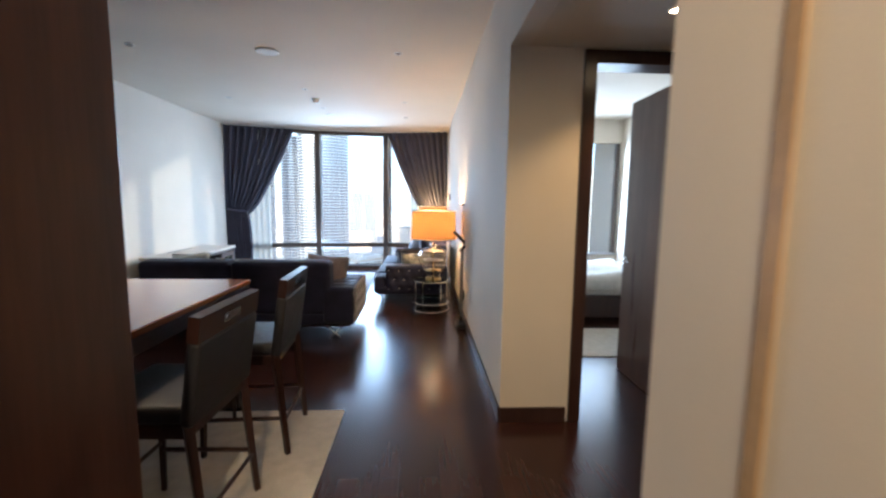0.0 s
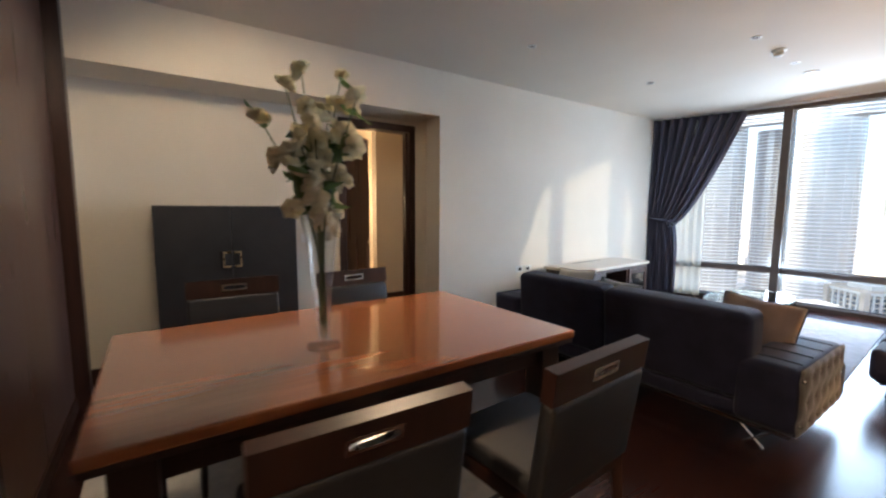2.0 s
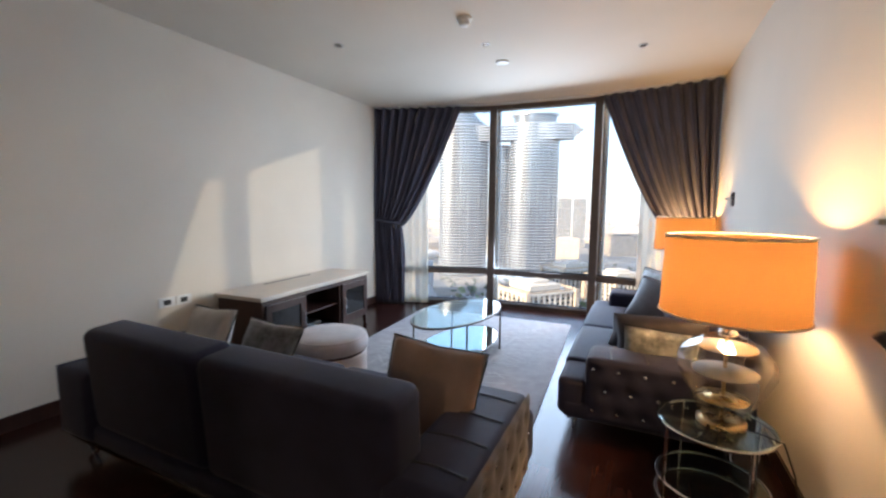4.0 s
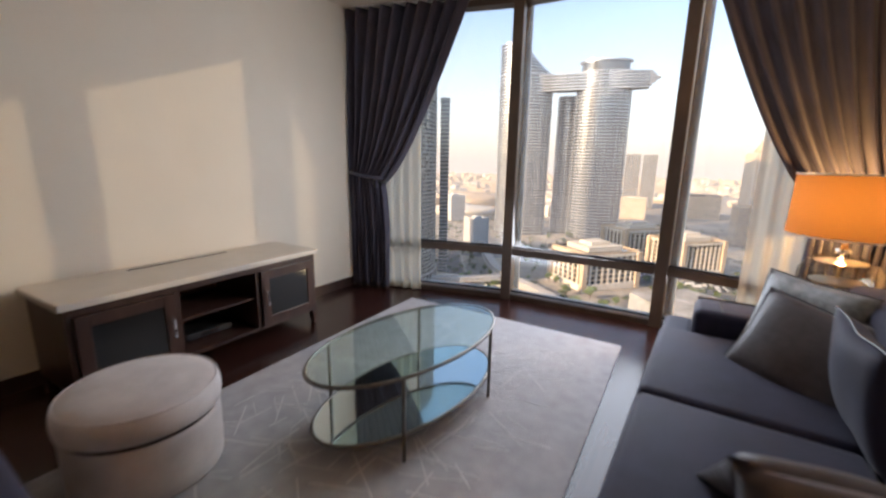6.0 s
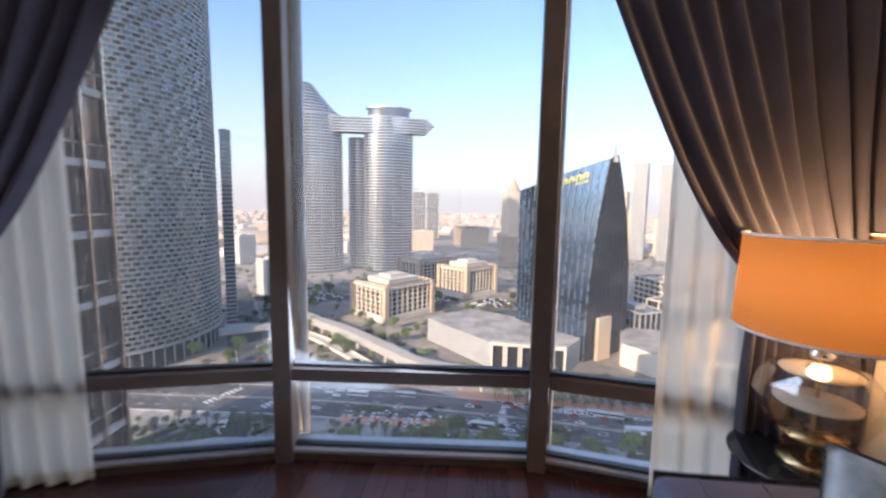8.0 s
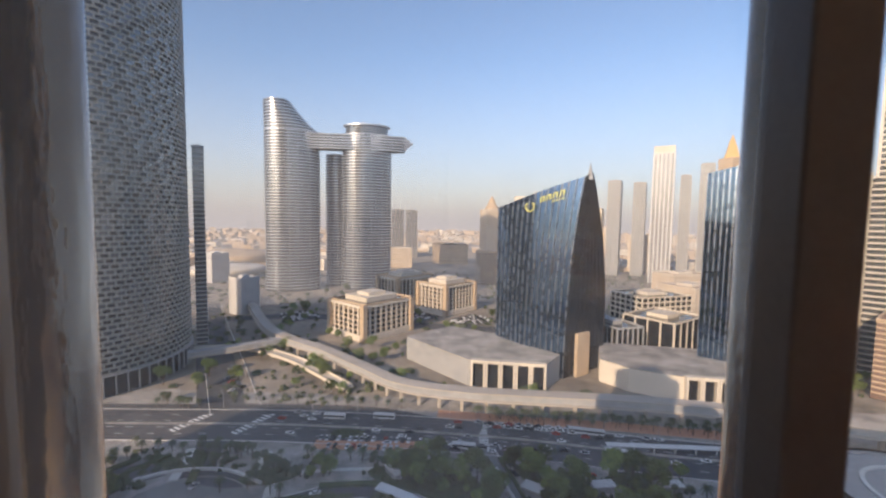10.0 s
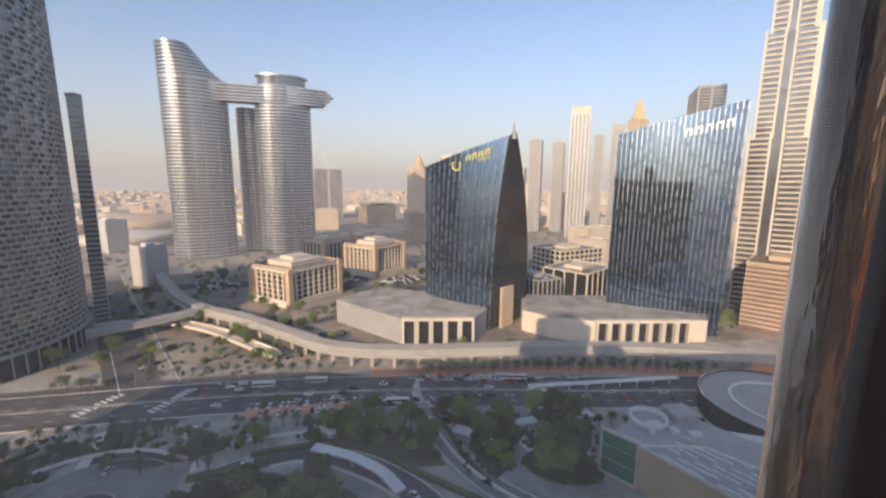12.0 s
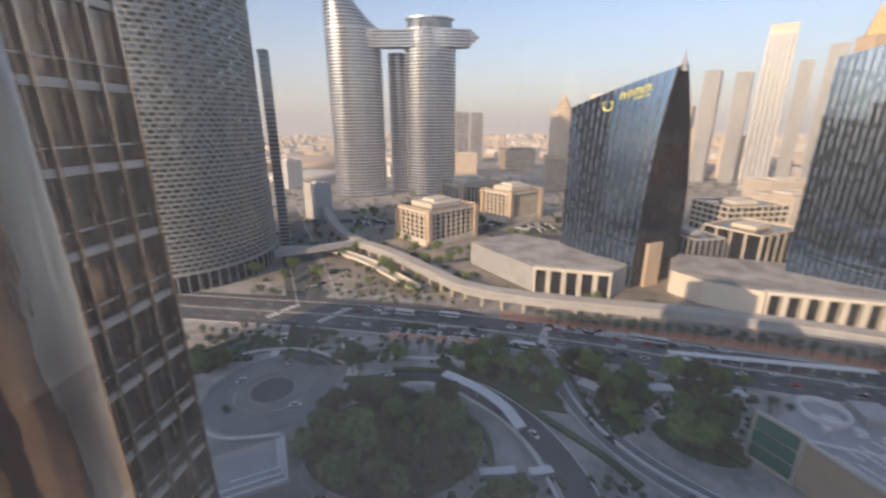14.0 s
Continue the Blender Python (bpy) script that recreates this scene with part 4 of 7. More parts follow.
# ---- curtains ----
def curtain(name, label, x_wall, top, tie, low, sgn, y_of, seed):
    """Full drop pulled back to the wall at the tie; widths run from the wall inward."""
    c = thing(name, label, "curtain")
    zt = 1.30

    def width(z):
        if z > zt:
            u = (z - zt) / (H - 0.02 - zt)
            return tie + (top - tie) * u ** 0.72
        u = (zt - z) / zt
        return tie + (low - tie) * min(1, u * 2.2) ** 0.6

    def f(u, v):
        z = 0.012 + (H - 0.02 - 0.012) * v
        w = width(z)
        x = x_wall + sgn * (0.015 + w * u)
        folds = 9.5
        amp = 0.055 * (0.55 + 0.45 * (w / top)) * (0.75 + 0.25 * math.sin(3 * u + seed))
        sag = 0.0
        if z > zt:
            sag = 0.10 * u * (1 - (z - zt) / (H - zt))
        y = y_of(x) - 0.15 - amp * math.sin(2 * math.pi * folds * u + 1.2 * math.sin(2.2 * v + seed)) + 0.012 * math.sin(23 * u + 9 * v)
        return (x, y, z - sag * u)

    part("drape", bm_grid(f, 150, 44, 0.004), CURTAIN, c, smooth=True)
    pts = []
    for i in range(20):
        a = 2 * math.pi * i / 20
        x = x_wall + sgn * (0.02 + (tie + 0.02) * (0.5 + 0.5 * math.cos(a)))
        pts.append((x, y_of(x) - 0.15 + 0.085 * math.sin(a), zt + 0.03 * math.cos(a) * -1))
    part("tieback", bm_tube(pts, 0.018, 8, True), CURTAIN, c)
    part("hook", bm_tube([(x_wall, y_of(x_wall) - 0.15, zt + 0.03), (x_wall + sgn * 0.045, y_of(x_wall) - 0.17, zt + 0.03), (x_wall + sgn * 0.05, y_of(x_wall) - 0.17, zt + 0.06)], 0.008, 6), STEELDARK, c)
    return c


def bay_y(x):
    for (x0, y0), (x1, y1) in zip(BAY, BAY[1:]):
        if x <= x1:
            return y0 + (y1 - y0) * (x - x0) / (x1 - x0)
    return BAY[-1][1]


curtain("curtain", "dark navy floor-length curtain tied back to the wall", LX, 1.27, 0.36, 0.44, 1, bay_y, 0.4)
curtain("curtain", "dark brown-grey floor-length curtain tied back by the lamp", RX, 1.30, 0.42, 0.46, -1, bay_y, 2.1)
solid("trim_curtain_track", join(*[bm_prism([(a[0], a[1] - 0.20), (b[0], b[1] - 0.20), (b[0], b[1] - 0.10), (a[0], a[1] - 0.10)], H - 0.012, H - 0.002) for a, b in (((LX + 0.01, bay_y(LX)), BAY[1]), (BAY[1], BAY[2]), (BAY[2], (RX - 0.01, bay_y(RX))))]), WHITEPLASTIC, "white curtain track along the window head", "track")


def sheer(x0, x1, seed):
    def f(u, v):
        x = x0 + (x1 - x0) * u
        return (x, bay_y(x) - 0.085 - 0.018 * math.sin(2 * math.pi * 7 * u + seed + 0.8 * math.sin(3 * v)), 0.016 + (H - 0.04) * v)
    sh = thing("sheer_curtain", "thin off-white voile curtain hanging beside the drape", "curtain", group="sheer curtains")
    ob = part("voile", bm_grid(f, 70, 20), SHEER, sh, smooth=True)
    part("hem", bm_grid(lambda u, v: (f(u, 0)[0], f(u, 0)[1] - 0.002, 0.014 + 0.07 * v), 70, 2, 0.002), SHEER, sh)
    return sh


sheer(-3.98, -3.22, 0.0)
sheer(-0.26, 0.52, 1.0)

# ---- ceiling and wall fittings ----
def downlight(x, y, z=H, r=0.045, group="ceiling downlights"):
    d = thing("downlight", "small round recessed ceiling downlight, unlit", "downlight", (x, y, z), group=group)
    part("trim_ring", bm_lathe([(r, -0.001), (r, -0.006), (r * 0.75, -0.008), (r * 0.72, -0.001)], 28, cap=False), WHITEPLASTIC, d)
    part("lens", bm_lathe([(r * 0.72, -0.002), (r * 0.3, -0.004), (0.002, -0.0045)], 24), STEELDARK, d)
    return d


for x, y in ((-1.62, 5.93), (-0.28, 6.53), (-1.63, 7.03), (-0.31, 7.65), (-2.93, 4.45), (-0.26, 4.46), (-2.9, 6.5)):
    downlight(x, y)
lit = downlight(1.28, 2.12, 2.48, 0.05, "")
tagged(lit, "small round lobby downlight glowing warm")
part("lamp_face", bm_lathe([(0.032, -0.006), (0.002, -0.0065)], 20), BULB, lit, "glowing lamp face")
bulb("lobby_downlight", look((1.28, 2.12, 2.46), (1.28, 2.12, 0)), 7, 0.03, 115)
# unseen fill light added behind the start to brighten the hall
bulb("entry_fill", look((-0.15, -0.9, 3.0), (-0.1, -0.3, 0)), 55, 0.04, 140, (1.0, 0.66, 0.34))
# fill light added to brighten the recess wall and cabinet
bulb("recess_fill", look((-2.2, 1.55, 3.01), (-4.3, 2.3, 0.9)), 32, 0.35, 105, (1.0, 0.74, 0.46))
# unseen fitting added at the recess fill
downlight(-2.2, 1.55)
# warm fill light added for the tabletop and flowers
bulb("table_fill", look((-2.5, 3.0, 3.01), (-1.65, 2.35, 1.1)), 34, 0.12, 72, (1.0, 0.66, 0.36))
# unseen fitting added at the table fill
downlight(-2.5, 3.0)
# unseen fitting added over the entry fill
downlight(-0.15, -0.9)
sm = thing("smoke_detector", "white round ceiling smoke detector", "smoke detector", (-1.61, 6.47, H))
part("base", bm_lathe([(0.062, 0), (0.062, -0.016), (0.056, -0.02)], 32), WHITEPLASTIC, sm)
part("sensor", bm_lathe([(0.040, -0.02), (0.044, -0.042), (0.034, -0.056), (0.004, -0.06)], 28), WHITEPLASTIC, sm, smooth=True)
for x, y, r in ((-1.61, 4.52, 0.115), (-1.63, 7.55, 0.07)):
    sp = thing("ceiling_speaker", "flat round white ceiling speaker", "speaker", (x, y, H), group="ceiling speakers")
    part("rim", bm_lathe([(r, 0), (r, -0.010), (r * 0.93, -0.014), (r * 0.92, -0.008)], 44, cap=False), WHITEPLASTIC, sp)
    part("grille", bm_lathe([(r * 0.93, -0.010), (r * 0.5, -0.012), (0.003, -0.0125)], 40), WHITEPLASTIC, sp)


def sconce(y, z):
    s = thing("wall_sconce", "small cream plaster uplight on the wall", "wall light", (RX, y, z), group="wall lights")
    part("back_plate", bm_box(-0.005, -0.024, -0.008, 0, 0.024, 0.022, 0.002), PAINT, s)
    part("body", bm_box(-0.036, -0.022, 0.0, -0.005, 0.022, 0.022, 0.005), PAINT, s)
    bulb("sconce_up", look((RX - 0.035, y, z + 0.06), (RX - 0.005, y, z + 1.5)), 1.1, 0.012, 80)
    return s


sconce(5.30, 1.47)
sconce(8.28, 1.62)


def socket(x, y, z, wall, label="white plastic wall socket plate with black inserts"):
    so = thing("wall_socket", label, "socket", (x, y, z), group="wall sockets")
    for dy in (-0.075, 0.075):
        part("plate", bm_box(0, dy - 0.07, -0.043, 0.009 * wall, dy + 0.07, 0.043) if wall > 0 else bm_box(0.009 * wall, dy - 0.07, -0.043, 0, dy + 0.07, 0.043), WHITEPLASTIC, so)
        part("insert", bm_box(0.009, dy - 0.03, -0.022, 0.013, dy + 0.03, 0.022) if wall > 0 else bm_box(-0.013, dy - 0.03, -0.022, -0.009, dy + 0.03, 0.022), BLACKPLASTIC, so)
    return so


socket(LX, 5.53, 0.66, 1)
sw = thing("light_switch", "white wall light switch plate", "switch", (RW, 2.72, 1.16))
part("plate", bm_box(0, -0.045, -0.045, 0.009, 0.045, 0.045, 0.002), WHITEPLASTIC, sw)
part("rocker", bm_box(0.009, -0.018, -0.025, 0.014, 0.018, 0.025, 0.002), WHITEPLASTIC, sw)
th = thing("room_controller", "small black wall controller", "controller", (RX, 8.05, 1.62))
part("case", bm_box(-0.016, -0.045, -0.065, 0, 0.045, 0.065, 0.003), BLACKPLASTIC, th)
part("screen", bm_box(-0.0175, -0.032, 0.0, -0.016, 0.032, 0.05), BLACKGLASS, th)

# ---- the tower itself: fins, facade below, neighbouring wing ----
GZ = -112.0
BRONZEGLASS = surface("bronze_glass", (0.020, 0.016, 0.014), (0.055, 0.045, 0.038), scale=0.6, rough=0.10, metal=0.3, bump=0.0, vary=0.3, spec=0.9)
CONCRETE = surface("pale_concrete", (0.34, 0.31, 0.27), (0.46, 0.42, 0.37), scale=0.05, rough=0.8, bump=0.0, fine=0.6)
own = thing("skyscraper", "own tower with bronze glass, steel fins and floor ledges", "building", (0, 0, 0))
# bay facade above and below the room
for k in range(3):
    a, b = Vector(BAY[k]), Vector(BAY[k + 1])
    d = (b - a).normalized()
    n = Vector((-d.y, d.x))
    for z0, z1 in ((GZ, -0.26), (H + 0.26, 7)):
        part("bay_glazing", bm_prism([tuple(a - n * 0.3), tuple(b - n * 0.3), tuple(b + n * 0.10), tuple(a + n * 0.10)], z0, z1), BRONZEGLASS, own)
for k in (1, 2):
    p = Vector(BAY[k])
    ang = (12, -3)[k - 1]
    p = p + Vector(((0.01, 0.0), (0.062, 0.0))[k - 1])
    part("fin", moved(bm_box(-0.030, 0.115, GZ, 0.030, 0.185, 8, 0.0), pose(p.x, p.y, 0, 0, 0, ang)), FIN, own, "polished steel fin")
    part("fin_nose", moved(bm_tube([(0, 0.19, GZ), (0, 0.19, 8)], 0.085 if k == 1 else 0.05, 24), pose(p.x, p.y, 0, 0, 0, ang)), FIN, own, "rounded polished steel fin nose", smooth=True)
# wide unseen block added behind the rooms, sized to shade the forecourt
part("core", bm_prism([(-270, -70), (95, -70), (95, -12), (6.4, -3.4), (-9.2, -3.4), (-270, -12)], GZ, 6), BRONZEGLASS, own)
# body of the tower behind the rooms
part("body", bm_prism([(-9.2, -3.3), (6.4, -3.3), (6.4, 8.8), (1.1, 9.0), (-4.5, 8.4), (-9.2, 8.4)], GZ, -0.3), BRONZEGLASS, own)
part("body", bm_prism([(-9.2, -3.3), (6.4, -3.3), (6.4, 8.8), (1.1, 9.0), (-4.5, 8.4), (-9.2, 8.4)], H + 0.3, 7), BRONZEGLASS, own)

# the wing to the side, seen past the window's edge
WINGGLASS = surface("wing_bronze_glass", (0.07, 0.050, 0.038), (0.28, 0.205, 0.15), scale=0.7, rough=0.07, rough_var=0.04, metal=0.7, bump=0.0, vary=0.2, spec=0.9)
WINGFIN = surface("gold_bronze_fin", (0.40, 0.30, 0.21), (0.68, 0.55, 0.42), scale=2, rough=0.25, metal=0.8, bump=0.0, fine=3, stretch=(4, 4, 0.3))
wing = thing("tower_wing", "side wing of the tower, dark glass between steel fins", "building", (-20.1, 26.2, 0), 0)
WL = 26.0
wd = Vector((0.10, -1.0)).normalized()
wn = Vector((1.0, 0.10)).normalized()
part("mass", bm_prism([(0, 0), (wd.x * WL, wd.y * WL), (wd.x * WL - 30, wd.y * WL), (-30, -6)], GZ, 26), WINGGLASS, wing)
KERB_WING = surface("pale_ledge_stone", (0.46, 0.41, 0.36), (0.62, 0.56, 0.49), scale=0.3, rough=0.7, bump=0.0, fine=2.0)
lv, lf, fv, ff = [], [], [], []
for i in range(-33, 8):
    z = i * 3.35 - 0.4
    add_box(lv, lf, (0 + wn.x * 0.02, 0 + wn.y * 0.02, z), (wd.x * WL, wd.y * WL, 0), (wn.x * 0.22, wn.y * 0.22, 0), (0, 0, 0.34))
    add_box(lv, lf, (wn.x * 0.02, wn.y * 0.02, z + 1.05), (wd.x * WL, wd.y * WL, 0), (wn.x * 0.10, wn.y * 0.10, 0), (0, 0, 0.09))
for j in range(0, 19):
    s = 0.15 + j * 1.42
    for o, w in ((0.0, 0.13), (0.35, 0.06)):
        add_box(fv, ff, (wd.x * (s + o), wd.y * (s + o), GZ), (wd.x * w, wd.y * w, 0), (wn.x * (0.42 if o == 0 else 0.20), wn.y * (0.42 if o == 0 else 0.20), 0), (0, 0, 138))
data_part("ledges", lv, lf, KERB_WING, wing, "pale floor ledges", "stuff")
data_part("fins", fv, ff, WINGFIN, wing, "steel fins", "stuff")

# ---- ground ----
SAND = surface("dusty_ground", (0.13, 0.115, 0.092), (0.40, 0.345, 0.28), scale=0.02, rough=0.95, bump=0.0, fine=0.09)
ASPHALT = surface("asphalt", (0.050, 0.051, 0.055), (0.115, 0.115, 0.118), scale=0.05, rough=0.85, bump=0.0, fine=0.7)
PAVING = surface("grey_paving", (0.15, 0.142, 0.132), (0.46, 0.43, 0.39), scale=0.09, rough=0.9, bump=0.0, fine=0.5)
REDPAVING = surface("terracotta_paving", (0.48, 0.23, 0.14), (0.62, 0.34, 0.22), scale=0.1, rough=0.9, bump=0.0, fine=1.0)
RINGPAVING = surface("dark_grey_setts", (0.14, 0.138, 0.138), (0.25, 0.245, 0.235), scale=0.12, rough=0.85, bump=0.0, fine=1.2)
LAWN = surface("planting", (0.030, 0.045, 0.020), (0.10, 0.12, 0.050), scale=0.25, rough=0.95, bump=0.0, fine=2.0)
KERB = surface("pale_kerb_stone", (0.50, 0.49, 0.46), (0.66, 0.64, 0.60), scale=0.3, rough=0.8, bump=0.0, fine=2.0)
WHITELINE = plain("road_paint", (0.62, 0.62, 0.60), 0.7)
WHITEROOF = surface("white_membrane", (0.55, 0.55, 0.54), (0.70, 0.70, 0.68), scale=0.2, rough=0.6, bump=0.0, fine=1.5)
TANSTONE = surface("tan_stone", (0.42, 0.32, 0.22), (0.56, 0.44, 0.31), scale=0.06, rough=0.85, bump=0.0, fine=0.8)
CREAMSTONE = surface("cream_stone", (0.52, 0.47, 0.39), (0.66, 0.60, 0.50), scale=0.06, rough=0.8, bump=0.0, fine=0.8)
GREYGLASS = surface("grey_tower_glass", (0.10, 0.115, 0.13), (0.24, 0.26, 0.28), scale=0.12, rough=0.12, metal=0.6, bump=0.0, fine=0.7, spec=0.8)
BLUEGLASS = surface("blue_tower_glass", (0.075, 0.135, 0.23), (0.15, 0.235, 0.36), scale=0.05, rough=0.05, rough_var=0.03, metal=0.92, bump=0.0, fine=0.35, spec=0.9)
DARKGLASS = surface("dark_tower_glass", (0.018, 0.020, 0.024), (0.055, 0.055, 0.060), scale=0.08, rough=0.10, metal=0.3, bump=0.0, fine=0.6, spec=0.7)
SILVER = surface("silver_floor_edge", (0.46, 0.49, 0.53), (0.66, 0.69, 0.73), scale=0.1, rough=0.32, metal=0.75, bump=0.0, fine=0.8)
TOWERFIN = surface("brushed_tower_fin", (0.22, 0.25, 0.29), (0.34, 0.37, 0.41), scale=0.2, rough=0.28, metal=0.85, bump=0.0, fine=1.0)
SLABGREY = surface("tower_floor_edge", (0.50, 0.49, 0.475), (0.68, 0.665, 0.64), scale=0.1, rough=0.55, bump=0.0, fine=0.8)
FACEGREY = surface("grey_cladding", (0.27, 0.275, 0.28), (0.38, 0.38, 0.375), scale=0.15, rough=0.55, bump=0.0, fine=0.8)

solid("ground", bm_prism([(4600 * math.cos(2 * math.pi * i / 96), 4600 * math.sin(2 * math.pi * i / 96)) for i in range(96)], GZ - 2.0, GZ - 0.4), SAND, "dusty beige city ground reaching the horizon", "ground")


def flat(name, poly, mat, label, category, z=0.0, h=0.12):
    return solid(name, bm_prism(poly, GZ - 0.3, GZ + z + h), mat, label, category)


def ribbon(points, w):
    """Closed outline of a band w wide along a line."""
    pts = [Vector(p) for p in points]
    left, right = [], []
    for i, p in enumerate(pts):
        d = (pts[min(i + 1, len(pts) - 1)] - pts[max(i - 1, 0)]).normalized()
        n = Vector((-d.y, d.x)) * w / 2
        left.append(tuple(p + n))
        right.append(tuple(p - n))
    return right + left[::-1]


def smooth_line(points, n=8):
    """Catmull-Rom through the points."""
    P = [Vector(p) for p in points]
    P = [P[0] * 2 - P[1]] + P + [P[-1] * 2 - P[-2]]
    out = []
    for i in range(1, len(P) - 2):
        for k in range(n):
            t = k / n
            a, b, c, d = P[i - 1], P[i], P[i + 1], P[i + 2]
            out.append(0.5 * (2 * b + (c - a) * t + (2 * a - 5 * b + 4 * c - d) * t * t + (3 * b - a - 3 * c + d) * t ** 3))
    return out + [P[-2]]


flat("pavement", [(-330, 40), (330, 40), (330, 262), (-330, 262)], PAVING, "grey paved forecourts round the tower", "pavement", 0, 0.0)
ROADY = [(-420, 205), (-200, 216), (-90, 222), (20, 217), (100, 206), (200, 196), (420, 176)]
road_line = smooth_line(ROADY)
flat("road", ribbon(road_line, 33), ASPHALT, "wide dark asphalt boulevard", "road", 0, 0.06)
flat("road_side", ribbon(smooth_line([(-132, 216), (-150, 250), (-190, 310), (-250, 400), (-330, 520)]), 26), ASPHALT, "side road running past the checkered tower", "road", 0, 0.08)
flat("road_side", ribbon(smooth_line([(-128, 216), (-122, 190), (-112, 168)]), 14), ASPHALT, "short road to the roundabout", "road", 0, 0.08)
flat("road_garden", ribbon(smooth_line([(12, 205), (18, 180), (28, 155), (40, 138), (60, 122), (90, 108)]), 9), RINGPAVING, "grey curving garden drive with pale kerbs", "road", 0, 0.10)
flat("road_garden", ribbon(smooth_line([(-70, 160), (-40, 172), (-10, 158), (10, 138), (22, 112), (26, 80)]), 11), ASPHALT, "curved drop-off drive round the grove", "road", 0, 0.09)
flat("road_loop", ribbon([(-108 + 22 * math.cos(2 * math.pi * i / 48), 147 + 22 * math.sin(2 * math.pi * i / 48)) for i in range(49)], 13), RINGPAVING, "round turning circle of dark paving", "road", 0, 0.11)
flat("pavement_circle", [(-108 + 15.4 * math.cos(2 * math.pi * i / 40), 147 + 15.4 * math.sin(2 * math.pi * i / 40)) for i in range(40)], RINGPAVING, "grey paved inner ring of the turning circle", "pavement", 0, 0.16)
# planted middle, drawn in the dark asphalt colour
flat("planting_circle", [(-108 + 9 * math.cos(2 * math.pi * i / 32), 147 + 9 * math.sin(2 * math.pi * i / 32)) for i in range(32)], ASPHALT, "dark planted middle of the turning circle", "gravel bed", 0, 0.35)
for cx, cy, a, b, rot in ((-84, 178, 13, 6, 0.3), (-135, 184, 12, 4, -0.4), (-45, 128, 33, 26, 0.2), (-22, 182, 20, 7, -0.1), (45, 172, 16, 9, 0.6), (66, 150, 16, 10, -0.4), (-150, 160, 14, 6, 1.0), (78, 186, 15, 6, 0.1), (-5, 110, 9, 7, 0.5), (48, 108, 11, 8, 0.2)):
    flat("planting_bed", [(cx + a * math.cos(q) * math.cos(rot) - b * math.sin(q) * math.sin(rot), cy + a * math.cos(q) * math.sin(rot) + b * math.sin(q) * math.cos(rot)) for q in [2 * math.pi * i / 28 for i in range(28)]], LAWN, "dark green planting bed", "planting", 0, 0.25)
BEDS = {"a": [(-42, 196), (-12, 196), (10, 178), (20, 156), (6, 157), (-18, 173)], "b": [(23, 195), (42, 194), (30, 175)], "c": [(37, 178), (51, 184), (47, 154), (38, 146), (32, 158)], "d": [(69, 180), (99, 189), (84, 161), (62, 139), (62, 166)]}
for key in BEDS:
    flat("planting_bed", BEDS[key], LAWN, "dark green planting bed with shrubs and trees", "planting", 0, 0.3)
for cx, cy in ((-101, 174), (-143, 176)):
    flat("paved_circle", [(cx + 13 * math.cos(2 * math.pi * i / 36), cy + 5.5 * math.sin(2 * math.pi * i / 36)) for i in range(36)], ASPHALT, "dark paved oval beside the turning circle", "pavement", 0, 0.16)
for r0 in (9.6, 15.6, 28.6):
    flat("kerb", ribbon([(-108 + r0 * math.cos(2 * math.pi * i / 56), 147 + r0 * math.sin(2 * math.pi * i / 56)) for i in range(57)], 0.6), PAVING, "grey ring kerb of the turning circle", "kerb", 0, 0.2)
flat("pavement_red", ribbon([(-14, 241), (30, 237), (84, 234), (140, 228), (185, 217)], 10), REDPAVING, "terracotta paved strip along the boulevard", "pavement", 0, 0.14)
flat("pavement_red", ribbon([(-74, 204), (-46, 205), (-17, 207)], 8), REDPAVING, "terracotta paved strip along the boulevard", "pavement", 0, 0.14)
flat("road_far", ribbon(smooth_line([(-600, 420), (-330, 430), (-180, 470), (-40, 440), (120, 430), (300, 460), (700, 520)]), 22), ASPHALT, "far dark road between the blocks", "road", 0, 0.05)
flat("road_far", ribbon(smooth_line([(-900, 820), (-300, 790), (200, 900), (900, 1100)]), 30), ASPHALT, "distant highway", "road", 0, 0.05)
flat("road_side", ribbon(smooth_line([(-330, 226), (-215, 232), (-138, 238), (-83, 241), (-45, 239), (-12, 229), (10, 222)]), 13), ASPHALT, "side lanes of the boulevard below the walkway", "road", 0, 0.10)
for pts, wd_, hh_ in (([(-60, 172), (-34, 175), (-10, 168), (8, 153), (29, 136), (40, 124)], 2.6, 1.2), ([(-66, 150), (-38, 156), (-21, 147), (-11, 135), (-8, 122)], 2.0, 1.4), ([(-80, 160), (-62, 164), (-44, 166)], 4.0, 0.8), ([(-122, 190), (-118, 178), (-115, 170)], 3.6, 1.0), ([(18, 198), (24, 178), (29, 157), (35, 143)], 1.6, 1.0), ([(-150, 186), (-160, 168), (-158, 150)], 2.6, 1.2), ([(-138, 190), (-148, 172), (-146, 152)], 2.0, 1.0), ([(58, 186), (60, 168), (66, 152), (78, 140)], 1.8, 1.0)):
    solid("hedge", bm_prism(ribbon(smooth_line(pts), wd_), GZ, GZ + hh_), LAWN, "clipped dark green hedge along the drive", "hedge", kind="")
for pts, wd_ in (([(-94, 196), (-90, 184), (-82, 176), (-78, 164)], 5.0), ([(44, 187), (51, 189), (56, 185), (55, 168), (59, 151)], 3.4), ([(-132, 196), (-128, 186), (-124, 172)], 4.0), ([(88, 140), (80, 152), (78, 166)], 4.0), ([(-76, 180), (-58, 184), (-40, 186)], 2.4)):
    flat("garden_path", ribbon(smooth_line(pts), wd_), KERB, "pale paved garden path", "path", 0, 0.18)
